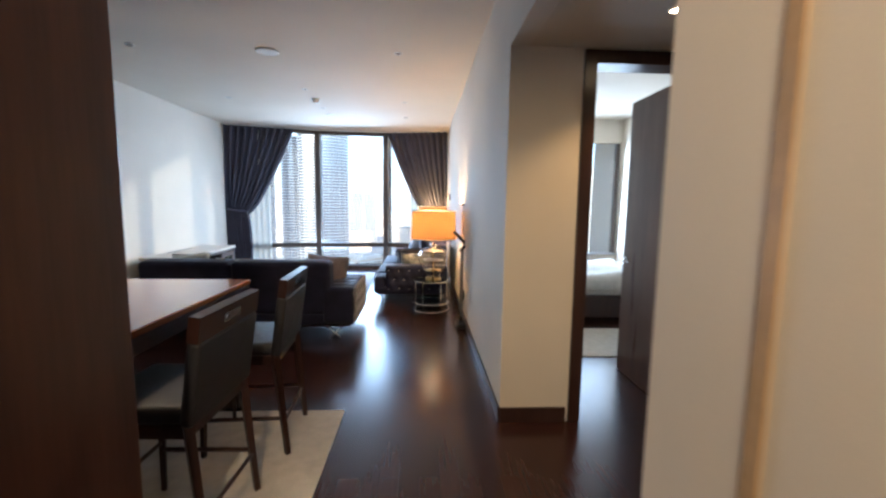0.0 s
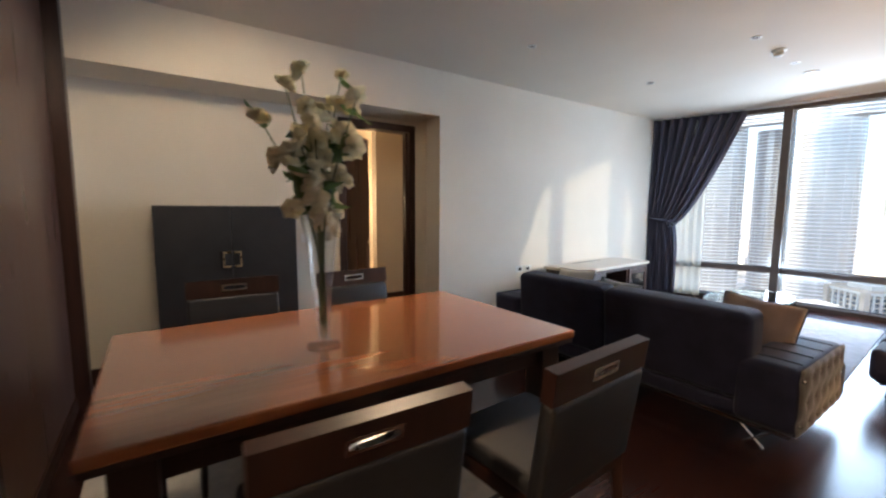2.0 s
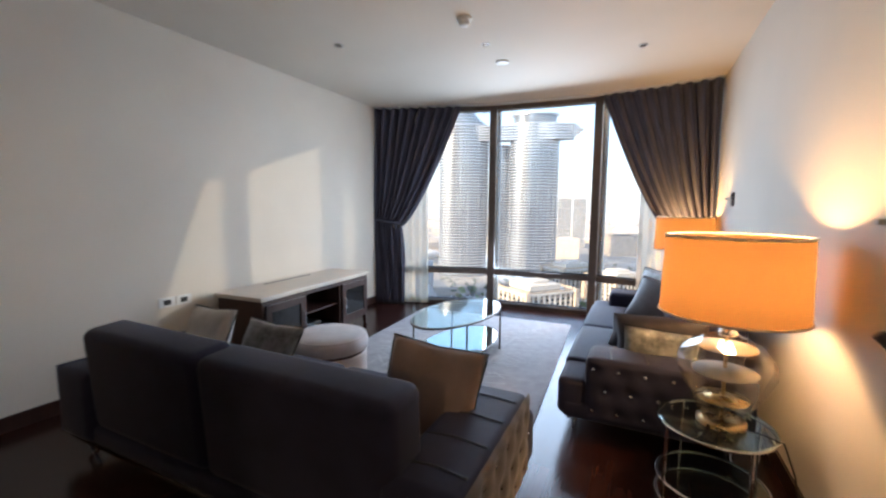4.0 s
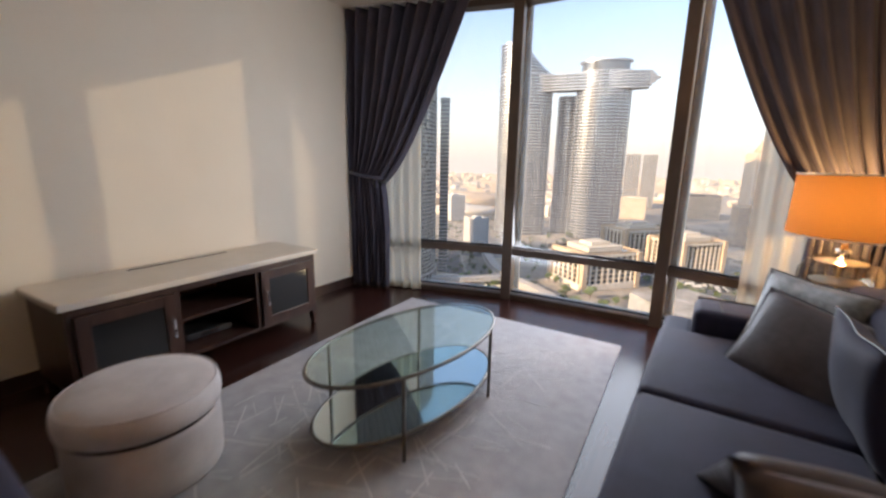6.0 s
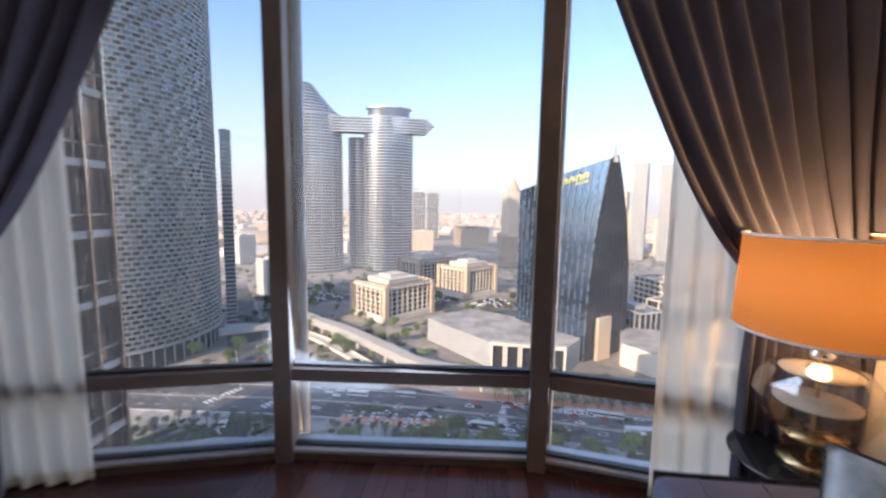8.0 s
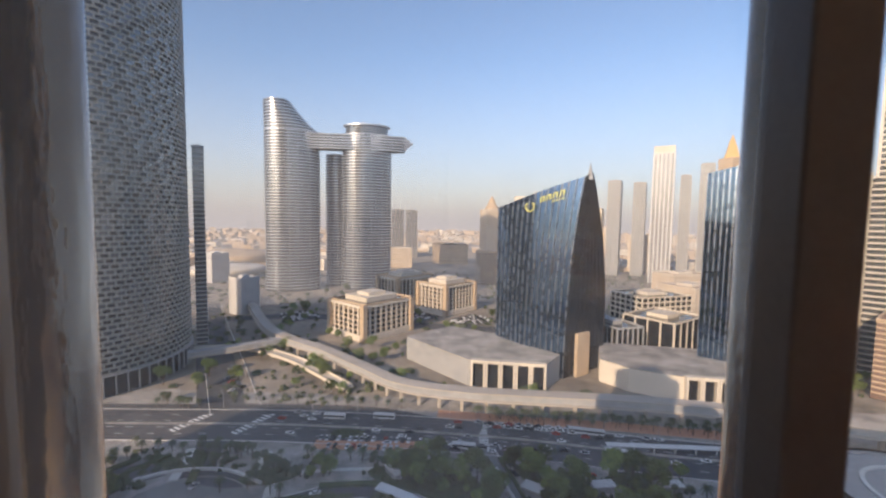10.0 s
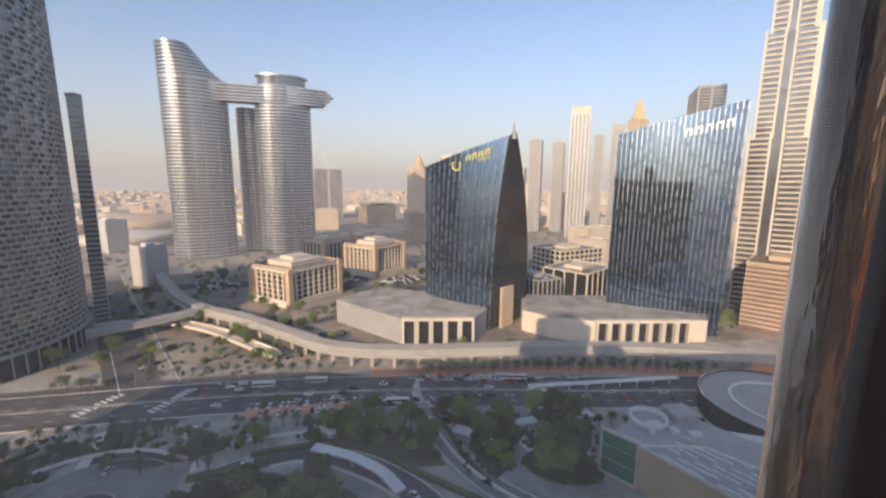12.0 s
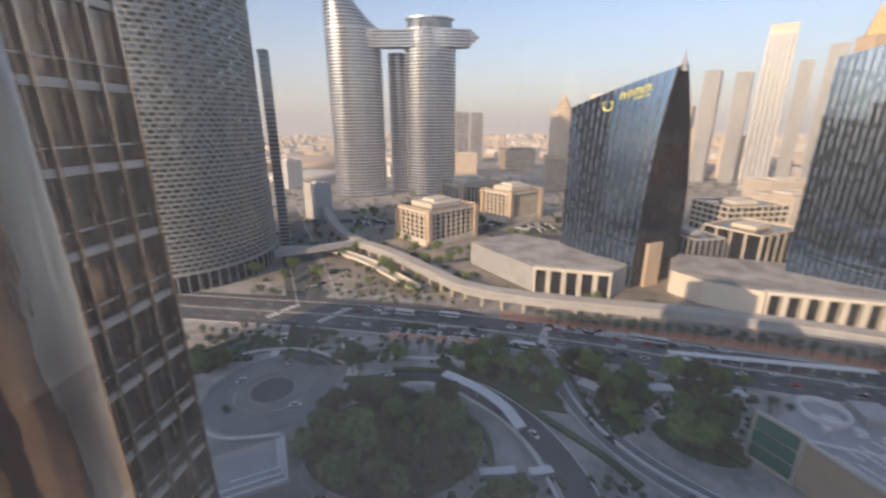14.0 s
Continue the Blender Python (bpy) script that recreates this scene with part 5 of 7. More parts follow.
# pale kerbs along the drives and the boulevard
def edge_line(points, off):
    pts = [Vector(p) for p in points]
    out = []
    for i, p in enumerate(pts):
        d = (pts[min(i + 1, len(pts) - 1)] - pts[max(i - 1, 0)]).normalized()
        out.append(p + Vector((-d.y, d.x)) * off)
    return out


for line, half in ((road_line, 16.8), (smooth_line([(-70, 160), (-40, 172), (-10, 158), (10, 138), (22, 112), (26, 80)]), 5.8), (smooth_line([(12, 205), (18, 180), (28, 155), (40, 138), (60, 122), (90, 108)]), 4.8), (smooth_line([(-132, 236), (-150, 262), (-190, 320), (-250, 405), (-330, 522)]), 13.3)):
    for sgn_ in (-1, 1):
        flat("kerb", ribbon(edge_line(line, sgn_ * half), 0.45), KERB, "pale stone kerb along the road", "kerb", 0, 0.26)
flat("median", ribbon(edge_line(road_line, 0.4), 2.2), PAVING, "pale paved median of the boulevard", "kerb", 0, 0.24)
# lane marks and crossings
mv, mf = [], []
for off in (-10.5, -3.6, 3.6, 10.5):
    for i in range(0, len(road_line) - 1):
        p, q = road_line[i], road_line[i + 1]
        d = (q - p).normalized()
        n = Vector((-d.y, d.x))
        for k in range(int((q - p).length // 9)):
            o = p + d * (k * 9) + n * off
            add_box(mv, mf, (o.x, o.y, GZ + 0.062), (d.x * 4, d.y * 4, 0), (n.x * 0.35, n.y * 0.35, 0), (0, 0, 0.01))
for cx, cy, ang, wid in ((-146, 222, 1.15, 26), (-112, 222, 1.15, 26), (14, 216, 1.6, 24)):
    for k in range(10):
        c, s = math.cos(ang), math.sin(ang)
        o = (cx - c * wid / 2 + c * k * wid / 10, cy - s * wid / 2 + s * k * wid / 10, GZ + 0.075)
        add_box(mv, mf, o, (c * 1.5, s * 1.5, 0), (-s * 5, c * 5, 0), (0, 0, 0.01))
tagged(data_part("road_markings", mv, mf, WHITELINE, None, "white lane marks and crossing stripes"), category="road marks", kind="stuff")

# kerb walls and hedge edges of the gardens
for pts in ([(-72, 152), (-42, 164), (-14, 152), (4, 134), (14, 112)], [(16, 190), (23, 165), (33, 146), (48, 130), (70, 117)], [(-140, 170), (-126, 178), (-105, 180), (-85, 172)], [(24, 196), (36, 186), (42, 168)], [(-132, 128), (-112, 116), (-88, 122)]):
    solid("garden_wall", bm_prism(ribbon(smooth_line(pts), 1.3), GZ, GZ + 1.1), KERB, "low pale stone garden wall", "wall", kind="")
solid("canopy_roof", bm_prism(ribbon(smooth_line([(-34, 168), (-18, 160), (-6, 150), (1, 139)]), 4.6), GZ + 4.2, GZ + 4.9), WHITEROOF, "long curved white canopy over the drive", "canopy", kind="")
for x, y in ((-30, 166), (-18, 160), (-6, 150), (0, 141)):
    solid("canopy_post", bm_tube([(x, y, GZ), (x, y, GZ + 4.3)], 0.35, 8), KERB, "white round post under the canopy", "post", kind="", group="canopy posts")
solid("bus_shelter", bm_box(72, 207, GZ + 3.2, 160, 210.5, GZ + 3.7), WHITEROOF, "long flat white roof in the road's median", "shelter", kind="")
for k in range(9):
    solid("shelter_post", bm_box(75 + 10 * k, 208.3, GZ, 75.6 + 10 * k, 209, GZ + 3.3), KERB, "white square post under the shelter", "post", kind="", group="shelter posts")

# elevated covered walkway with piers
link = thing("elevated_walkway", "long elevated grey covered walkway on concrete piers", "bridge", (0, 0, 0))
wl = smooth_line([(-300, 550), (-270, 508), (-187, 385), (-148, 344), (-110, 318), (-68, 282), (-38, 257), (0, 247), (47, 244), (105, 241), (160, 232), (210, 217), (300, 190), (420, 155)], 6)


def walk_y(x):
    """Where the walkway's middle runs at x."""
    return min(wl, key=lambda p: abs(p.x - x)).y


part("deck", bm_prism(ribbon(wl, 10), GZ + 8.0, GZ + 9.0), CONCRETE, link)
part("gallery", bm_prism(ribbon(wl, 8.2), GZ + 9.0, GZ + 12.6), FACEGREY, link, "grey clad gallery")
part("gallery_roof", bm_prism(ribbon(wl, 9.0), GZ + 12.6, GZ + 13.2), CONCRETE, link)
for i in range(2, len(wl) - 1, 2):
    p = wl[i]
    part("pier", bm_box(p.x - 0.9, p.y - 0.9, GZ, p.x + 0.9, p.y + 0.9, GZ + 8.0, 0.0), CONCRETE, link)
spur = thing("elevated_walkway", "short elevated grey walkway branch to the tower", "bridge", (0, 0, 0))
sl = smooth_line([(-205, 300), (-180, 318), (-150, 345)], 6)
part("deck", bm_prism(ribbon(sl, 8), GZ + 7.8, GZ + 8.8), CONCRETE, spur)
part("gallery", bm_prism(ribbon(sl, 6.6), GZ + 8.8, GZ + 12.2), FACEGREY, spur)
ramp = thing("flyover", "curving sunlit concrete flyover below the walkway", "bridge", (0, 0, 0))
fl = smooth_line([(-240, 325), (-197, 339), (-166, 334), (-129, 313), (-102, 290), (-74, 265)], 6)
part("deck", bm_prism(ribbon(fl, 9), GZ + 3.0, GZ + 4.0), CREAMSTONE, ramp)
part("parapet", bm_prism(ribbon([p + Vector((1.5, 4.0)) for p in fl], 0.5), GZ + 4.0, GZ + 5.2), CREAMSTONE, ramp)
part("parapet", bm_prism(ribbon([p - Vector((1.5, 4.0)) for p in fl], 0.5), GZ + 4.0, GZ + 5.2), CREAMSTONE, ramp)
for p in fl[2::4]:
    part("pier", bm_box(p.x - 0.8, p.y - 0.8, GZ, p.x + 0.8, p.y + 0.8, GZ + 3.0), CONCRETE, ramp)


# ---- towers ----
CHECKGREY = surface("grey_green_cladding", (0.21, 0.22, 0.205), (0.33, 0.33, 0.31), scale=0.15, rough=0.55, bump=0.0, fine=0.8)


def curved_checker_tower():
    """Round-fronted tower with a running bond of recessed windows."""
    cx, cy, R, top = -281, 287, 73, 235
    b = thing("tower", "tall curved grey tower with a checkered pattern of windows", "building", (cx, cy, GZ))
    h = top - GZ
    part("glass_core", bm_lathe([(R - 0.9, 0), (R - 0.9, h)], 72), DARKGLASS, b)
    v, f, v2, f2 = [], [], [], []
    floors, step, cell = int(h / 3.45), 3.45, 5.2
    n = int(2 * math.pi * R / cell)
    a_cam = math.atan2(-cy, -cx)
    for k in range(4, floors):
        z = k * step
        for i in range(n):
            a = 2 * math.pi * (i + 0.5 * (k % 2)) / n
            da = (a - a_cam + math.pi) % (2 * math.pi) - math.pi
            if abs(da) > 1.75:
                continue
            a1 = a + 2 * math.pi / n
            c0, s0, c1, s1 = math.cos(a), math.sin(a), math.cos(a1), math.sin(a1)
            ux = (R * (c1 - c0), R * (s1 - s0), 0)
            uy = (-0.9 * c0, -0.9 * s0, 0)
            o = (R * c0, R * s0, z)
            add_box(v, f, o, ux, uy, (0, 0, 1.15))
            add_box(v, f, (o[0], o[1], z + 1.15), (ux[0] * 0.20, ux[1] * 0.20, 0), uy, (0, 0, step - 1.15))
            if (i * 7 + k * 3) % 5 < 2:
                add_box(v2, f2, (o[0] + ux[0] * 0.20 + uy[0] * 0.35, o[1] + ux[1] * 0.20 + uy[1] * 0.35, z + 1.15), (ux[0] * 0.8, ux[1] * 0.8, 0), (uy[0] * 0.3, uy[1] * 0.3, 0), (0, 0, step - 1.15))
    data_part("window_surrounds", v, f, CHECKGREY, b, "grey window surrounds", "stuff")
    data_part("pale_panels", v2, f2, GREYGLASS, b, "paler glass panels", "stuff")
    v, f = [], []
    for i in range(36):
        a = a_cam - 1.6 + 3.2 * i / 36
        c, s = math.cos(a), math.sin(a)
        add_box(v, f, ((R + 0.2) * c, (R + 0.2) * s, 0), (-s * 0.7, c * 0.7, 0), (c * 0.9, s * 0.9, 0), (0, 0, 13))
    data_part("base_columns", v, f, FACEGREY, b, "grey columns at the base", "stuff")
    part("base_ring", bm_lathe([(R - 0.5, 13.0), (R + 1.0, 13.0), (R + 1.0, 14.0), (R - 0.5, 14.0)], 72, cap=False), FACEGREY, b)
    return b


curved_checker_tower()


def banded_tower(name, label, cx, cy, ax, ay, turn, top, step=4.6, crown=None, out=1.1):
    """Oval glass tower with a pale slab edge at every floor."""
    b = thing(name, label, "building", (cx, cy, GZ), turn)
    h = top - GZ
    part("glass_body", bm_prism([(ax * math.cos(2 * math.pi * i / 48), ay * math.sin(2 * math.pi * i / 48)) for i in range(48)], 0, h), GREYGLASS, b)
    v, f = [], []
    rings = [(k * step, 0.0, ax) for k in range(1, int(h / step) + 1)]
    if crown:
        n = int((crown - top) / step)
        for k in range(n + 1):
            u = k / max(1, n)
            w = ax * (1 - 0.52 * u ** 0.75)
            rings.append((h + k * step, -(ax - w), w))
    cv, cf = [], []
    for z, ox, w in rings:
        o = len(v)
        m = 40
        for zz in (z, z + 0.95):
            for i in range(m):
                a = 2 * math.pi * i / m
                v.append((ox + (w + out) * math.cos(a), (ay + out) * math.sin(a), zz))
        for i in range(m):
            j = (i + 1) % m
            f.append((o + i, o + j, o + m + j, o + m + i))
        f.append(tuple(o + m + i for i in range(m)))
        f.append(tuple(o + i for i in range(m))[::-1])
        if ox:
            o = len(cv)
            for zz in (z - step, z + 0.2):
                for i in range(m):
                    a = 2 * math.pi * i / m
                    cv.append((ox + w * math.cos(a), ay * math.sin(a), zz))
            for i in range(m):
                j = (i + 1) % m
                cf.append((o + i, o + j, o + m + j, o + m + i))
    if cf:
        data_part("crown_glass", cv, cf, GREYGLASS, b, "glass of the sloping crown")
    data_part("floor_edges", v, f, SILVER, b, "pale floor edges", "stuff")
    fv2, ff2 = [], []
    for i in range(40):
        a = 2 * math.pi * i / 40
        c, s = math.cos(a), math.sin(a)
        if i % 5 in (0, 2, 3):
            continue
        add_box(fv2, ff2, ((ax + 0.1) * c, (ay + 0.1) * s, 0), (0.5 * c, 0.5 * s, 0), (-0.7 * s, 0.7 * c, 0), (0, 0, h))
    data_part("mullions", fv2, ff2, FACEGREY, b, "grey uprights", "stuff")
    return b


svl = banded_tower("tower", "oval glass tower with pale floor bands and a sloping crown", -266, 640, 40, 23, 24, 134, crown=176)
svr = banded_tower("tower", "oval glass tower with pale floor bands and a round cap", -156, 668, 38, 23, 14, 134)
part("cap", bm_prism([(33 * math.cos(2 * math.pi * i / 40), 20 * math.sin(2 * math.pi * i / 40)) for i in range(40)], 134 - GZ, 146 - GZ), GREYGLASS, svr)
part("cap_roof", bm_prism([(37 * math.cos(2 * math.pi * i / 40), 23 * math.sin(2 * math.pi * i / 40)) for i in range(40)], 146 - GZ, 148 - GZ), SILVER, svr)
part("mast", bm_tube([(-6, 0, 148 - GZ), (-6, 0, 156 - GZ)], 0.5, 6), SLABGREY, svr)
sb = thing("sky_bridge", "long stepped bridge joining the twin towers near the top", "bridge", (0, 0, 0))
for k in range(6):
    z = 108 + k * 4.2
    part("bridge_floor", bm_prism([(-250 + 1.5 * k, 628), (-120, 652), (-82 - 5 * abs(k - 3), 664), (-84 - 5 * abs(k - 3), 682), (-130, 684), (-250, 652)], z, z + 1.6), SILVER, sb)
part("bridge_glass", bm_prism([(-248, 631), (-122, 655), (-96, 667), (-97, 680), (-130, 681), (-248, 650)], 108, 130), GREYGLASS, sb)
banded_tower("tower", "narrow glass slab between the twin towers", -214, 690, 15, 12, 15, 106)


def block(name, label, x, y, w, d, top, turn, glass, trim, step=4.0, cols=0, roof=True, base=GZ, cols_w=1.0):
    """Box building with floor bands, optional uprights and a parapet."""
    b = thing(name, label, "building", (x, y, base), turn)
    h = top - base
    part("body", bm_box(-w / 2, -d / 2, 0, w / 2, d / 2, h), glass, b)
    v, f = [], []
    k = 1
    while k * step < h - 0.5:
        z = k * step
        add_box(v, f, (-w / 2 - 0.25, -d / 2 - 0.25, z), (w + 0.5, 0, 0), (0, d + 0.5, 0), (0, 0, step * 0.30))
        k += 1
    data_part("floor_bands", v, f, trim, b, kind="stuff")
    if cols:
        v, f = [], []
        for i in range(cols + 1):
            u = -w / 2 + w * i / cols
            for yy in (-d / 2 - 0.6, d / 2):
                add_box(v, f, (u - cols_w / 2, yy, 0), (cols_w, 0, 0), (0, 0.6, 0), (0, 0, h))
        nd = max(2, int(cols * d / w))
        for i in range(nd + 1):
            u = -d / 2 + d * i / nd
            for xx in (-w / 2 - 0.6, w / 2):
                add_box(v, f, (xx, u - cols_w / 2, 0), (0.6, 0, 0), (0, cols_w, 0), (0, 0, h))
        data_part("uprights", v, f, trim, b, kind="stuff")
    if roof:
        part("parapet", join(bm_box(-w / 2 - 0.5, -d / 2 - 0.5, h, w / 2 + 0.5, -d / 2 + 0.4, h + 1.4), bm_box(-w / 2 - 0.5, d / 2 - 0.4, h, w / 2 + 0.5, d / 2 + 0.5, h + 1.4), bm_box(-w / 2 - 0.5, -d / 2 + 0.4, h, -w / 2 + 0.4, d / 2 - 0.4, h + 1.4), bm_box(w / 2 - 0.4, -d / 2 + 0.4, h, w / 2 + 0.5, d / 2 - 0.4, h + 1.4)), trim, b)
        part("plant_room", bm_box(-w * 0.2, -d * 0.2, h, w * 0.18, d * 0.22, h + 3.2), trim, b)
    return b


block("tower", "plain grey slab tower behind the checkered one", -226, 350, 8, 24, 58, 32, GREYGLASS, FACEGREY, 3.6)
def colonnade_block(x, y, w, d, top, turn, cols):
    """Tan office block: arcade base, tall white pilasters, setback roof storeys."""
    b = block("office_block", "tan stone office block with tall pale columns", x, y, w, d, top, turn, DARKGLASS, TANSTONE, 4.6, 0)
    h = top - GZ
    v, f = [], []
    for i in range(cols + 1):
        u = -w / 2 + w * i / cols
        for yy in (-d / 2 - 1.2, d / 2):
            add_box(v, f, (u - 0.9, yy, 6), (1.8, 0, 0), (0, 1.2, 0), (0, 0, h - 9))
    nd = max(3, int(cols * d / w))
    for i in range(nd + 1):
        u = -d / 2 + d * i / nd
        for xx in (-w / 2 - 1.2, w / 2):
            add_box(v, f, (xx, u - 0.9, 6), (1.2, 0, 0), (0, 1.8, 0), (0, 0, h - 9))
    data_part("columns", v, f, CREAMSTONE, b, "cream pilasters", "stuff")
    for sx in (-1, 1):
        for sy in (-1, 1):
            part("corner_pier", bm_box(sx * w / 2 - 3.2, sy * d / 2 - 3.2, 0, sx * w / 2 + 3.2 * 0.5, sy * d / 2 + 3.2 * 0.5, h + 0.5), TANSTONE, b)
    part("cornice", bm_box(-w / 2 - 2, -d / 2 - 2, h - 3, w / 2 + 2, d / 2 + 2, h - 0.6), CREAMSTONE, b)
    part("base_arcade", bm_box(-w / 2 - 2.2, -d / 2 - 2.2, 0, w / 2 + 2.2, d / 2 + 2.2, 6), CREAMSTONE, b)
    part("roof_storey", bm_box(-w * 0.32, -d * 0.32, h, w * 0.32, d * 0.32, h + 4.5), CREAMSTONE, b)
    part("roof_storey", bm_box(-w * 0.18, -d * 0.18, h + 4.5, w * 0.18, d * 0.18, h + 7.5), CREAMSTONE, b)
    return b


colonnade_block(-92, 414, 60, 52, -78, 52, 9)
colonnade_block(-20, 520, 54, 46, -76, 50, 9)
colonnade_block(-78, 560, 60, 40, -74, 50, 9)
block("tower", "dark glass office tower far off", -196, 1240, 36, 30, 30, 8, DARKGLASS, FACEGREY, 4, 8)
block("tower", "dark glass office tower far off", -156, 1250, 34, 30, 28, 8, DARKGLASS, FACEGREY, 4, 8)
block("office_block", "tan low office block", -148, 980, 50, 40, -68, 15, TANSTONE, CREAMSTONE, 4)
block("office_block", "brown low office block", -34, 1090, 88, 50, -62, 10, TANSTONE, DARKGLASS, 4)
block("office_block", "dark low office block", 58, 760, 60, 60, -56, 6, DARKGLASS, TANSTONE, 4)
gt = block("tower", "golden stone tower with a stepped crown", 56, 830, 34, 34, 22, 20, TANSTONE, CREAMSTONE, 4, 6)
for k, w in enumerate((13, 9.5, 6, 2.5)):
    part("crown_step", bm_lathe([(w, 0), (w, 6), (w * 0.8, 8)], 12), TANSTONE, gt, m=pose(0, 0, 22 - GZ + 6.5 * k))


def sail_tower(name, label, L, C, R, B, apexC, apexR, zl, zc, zr, zb, stripes, stripes2, mat_left, swell, rib):
    """Glass tower with a curving prow: corners loft from the base to a raked roof line."""
    b = thing(name, label, "building", (0, 0, 0))
    N = 30
    corners = [(Vector(L), Vector(L), zl), (Vector(C), Vector(apexC), zc), (Vector(R), Vector(apexR), zr), (Vector(B), Vector(B), zb)]

    def at(i, t):
        p, q, z = corners[i]
        k = t ** 2.3
        bulge = math.sin(math.pi * t) * 2.0 if i == 2 else 0.0
        xy = p.lerp(q, k)
        return Vector((xy.x + bulge, xy.y, GZ + (z - GZ) * t))

    def on_face(i, j, u, v):
        """A point of the face between corners i and j; the front swells outward."""
        p = at(i, v).lerp(at(j, v), u)
        if i == 0:
            e = at(1, v) - at(0, v)
            p += Vector((e.y, -e.x, 0)).normalized() * swell * math.sin(math.pi * u)
        return p

    def face(i, j, mat, nm, lab=""):
        part(nm, bm_grid(lambda u, v: on_face(i, j, u, v), 16, N), mat, b, lab, smooth=i == 0)

    face(0, 1, mat_left, "glass_front", "blue glass front")
    face(1, 2, DARKGLASS, "glass_side", "dark glass side")
    face(2, 3, DARKGLASS, "glass_back")
    face(3, 0, DARKGLASS, "glass_back")
    bm = bmesh.new()
    bm.faces.new([bm.verts.new(at(i, 1.0)) for i in range(4)])
    part("roof", bm, FACEGREY, b)
    for (i, j, cnt, mat, nm) in ((0, 1, stripes, TOWERFIN, "fins"), (1, 2, stripes2, DARKGLASS, "side_fins")):
        v, f = [], []
        for k in range(cnt + 1):
            u = k / cnt
            for r in range(N):
                t0, t1 = r / N, (r + 1) / N
                p0, p1 = on_face(i, j, u, t0), on_face(i, j, u, t1)
                e = (at(j, t0) - at(i, t0))
                e.z = 0
                e.normalize()
                nrm = Vector((e.y, -e.x, 0))
                w = rib if nm == "fins" else 0.13
                o = len(v)
                for p in (p0, p1):
                    for a, q in ((-w, 0), (w, 0), (w, 0.6), (-w, 0.6)):
                        v.append(tuple(p + e * a + nrm * q))
                f += [(o, o + 1, o + 5, o + 4), (o + 1, o + 2, o + 6, o + 5), (o + 2, o + 3, o + 7, o + 6), (o + 3, o, o + 4, o + 7)]
        data_part(nm, v, f, mat, b, "pale upright fins" if nm == "fins" else "", "stuff")
    v, f = [], []
    for k in range(1, 42):
        t = k / 42
        for i, j in ((1, 2),):
            p, q = at(i, t), at(j, t)
            e = (q - p)
            e2 = Vector((e.x, e.y, 0)).normalized()
            nrm = Vector((e2.y, -e2.x, 0)) * 0.18
            add_box(v, f, tuple(p), tuple(e), tuple(nrm), (0, 0, 0.5))
    data_part("floor_lines", v, f, DARKGLASS, b, "", "stuff")
    return b, on_face


noon, noon_at = sail_tower("tower", "blue glass tower with a sail-shaped prow and raked roof", (28, 345), (73, 302), (110, 332), (70, 385), (83, 300), (90, 306), 12, 33, 36, 14, 14, 9, BLUEGLASS, 4.0, 0.50)
part("spire", bm_lathe([(2.6, 0), (1.2, 6), (0.05, 13)], 6), FACEGREY, noon, m=pose(87.5, 304, 31))
part("plant_room", bm_box(40, 338, 9, 50, 346, 21), CREAMSTONE, noon)
part("plant_room", bm_box(54, 330, 14, 60, 338, 24), CREAMSTONE, noon)
part("stone_inset", bm_prism([(83.5, 305.0), (95, 314.0), (93.5, 316.0), (82.0, 307.0)], GZ, GZ + 32), TANSTONE, noon, "tan stone panel low on the side")
em, em_at = sail_tower("tower", "broad blue glass tower with a raked roof and pale fins", (172, 312), (238, 270), (258, 300), (195, 352), (241, 270), (258, 296), 37, 57, 55, 36, 24, 6, BLUEGLASS, 3.0, 0.27)
YELLOWSIGN = plain("yellow_sign", (0.75, 0.72, 0.25), 0.5)
WHITESIGN = plain("white_sign", (0.85, 0.85, 0.83), 0.5)


def sign_bars(name, label, at_fn, u0, u1, t0, t1, n, mat, parent, ring=False):
    """A row of plain sign marks standing proud of a lofted front."""
    for k in range(n):
        ua, ub = u0 + (u1 - u0) * (k + 0.12) / n, u0 + (u1 - u0) * (k + 0.82) / n
        p, q = at_fn(0, 1, ua, t0), at_fn(0, 1, ub, t0)
        r = at_fn(0, 1, ua, t1)
        e = q - p
        nrm = Vector((e.y, -e.x, 0)).normalized() * 1.1
        v, f = [], []
        up = r - p
        add_box(v, f, tuple(p + nrm), tuple(e * 0.25), tuple(nrm * 0.4), tuple(up))
        add_box(v, f, tuple(p + nrm + e * 0.75), tuple(e * 0.25), tuple(nrm * 0.4), tuple(up))
        add_box(v, f, tuple(p + nrm + up * 0.8 + e * 0.25), tuple(e * 0.5), tuple(nrm * 0.4), tuple(up * 0.2))
        data_part("sign_mark", v, f, mat, parent, label)


sign_bars("sign", "yellow sign mark", noon_at, 0.56, 0.84, 0.935, 0.965, 4, YELLOWSIGN, noon)
sign_bars("sign", "small yellow sign mark", noon_at, 0.70, 0.84, 0.915, 0.925, 3, YELLOWSIGN, noon)
ringc = noon_at(0, 1, 0.46, 0.93)
part("sign_ring", bm_tube([(ringc.x + 3.6 * math.cos(a) * 0.72 - 1.3, ringc.y - 3.6 * math.cos(a) * 0.68 - 1.3, ringc.z + 3.6 * math.sin(a)) for a in [math.pi * (0.75 + 1.5 * i / 20) for i in range(21)]], 0.55, 6), YELLOWSIGN, noon, "yellow open ring mark")
sign_bars("sign", "white sign mark", em_at, 0.54, 0.92, 0.905, 0.937, 5, WHITESIGN, em)


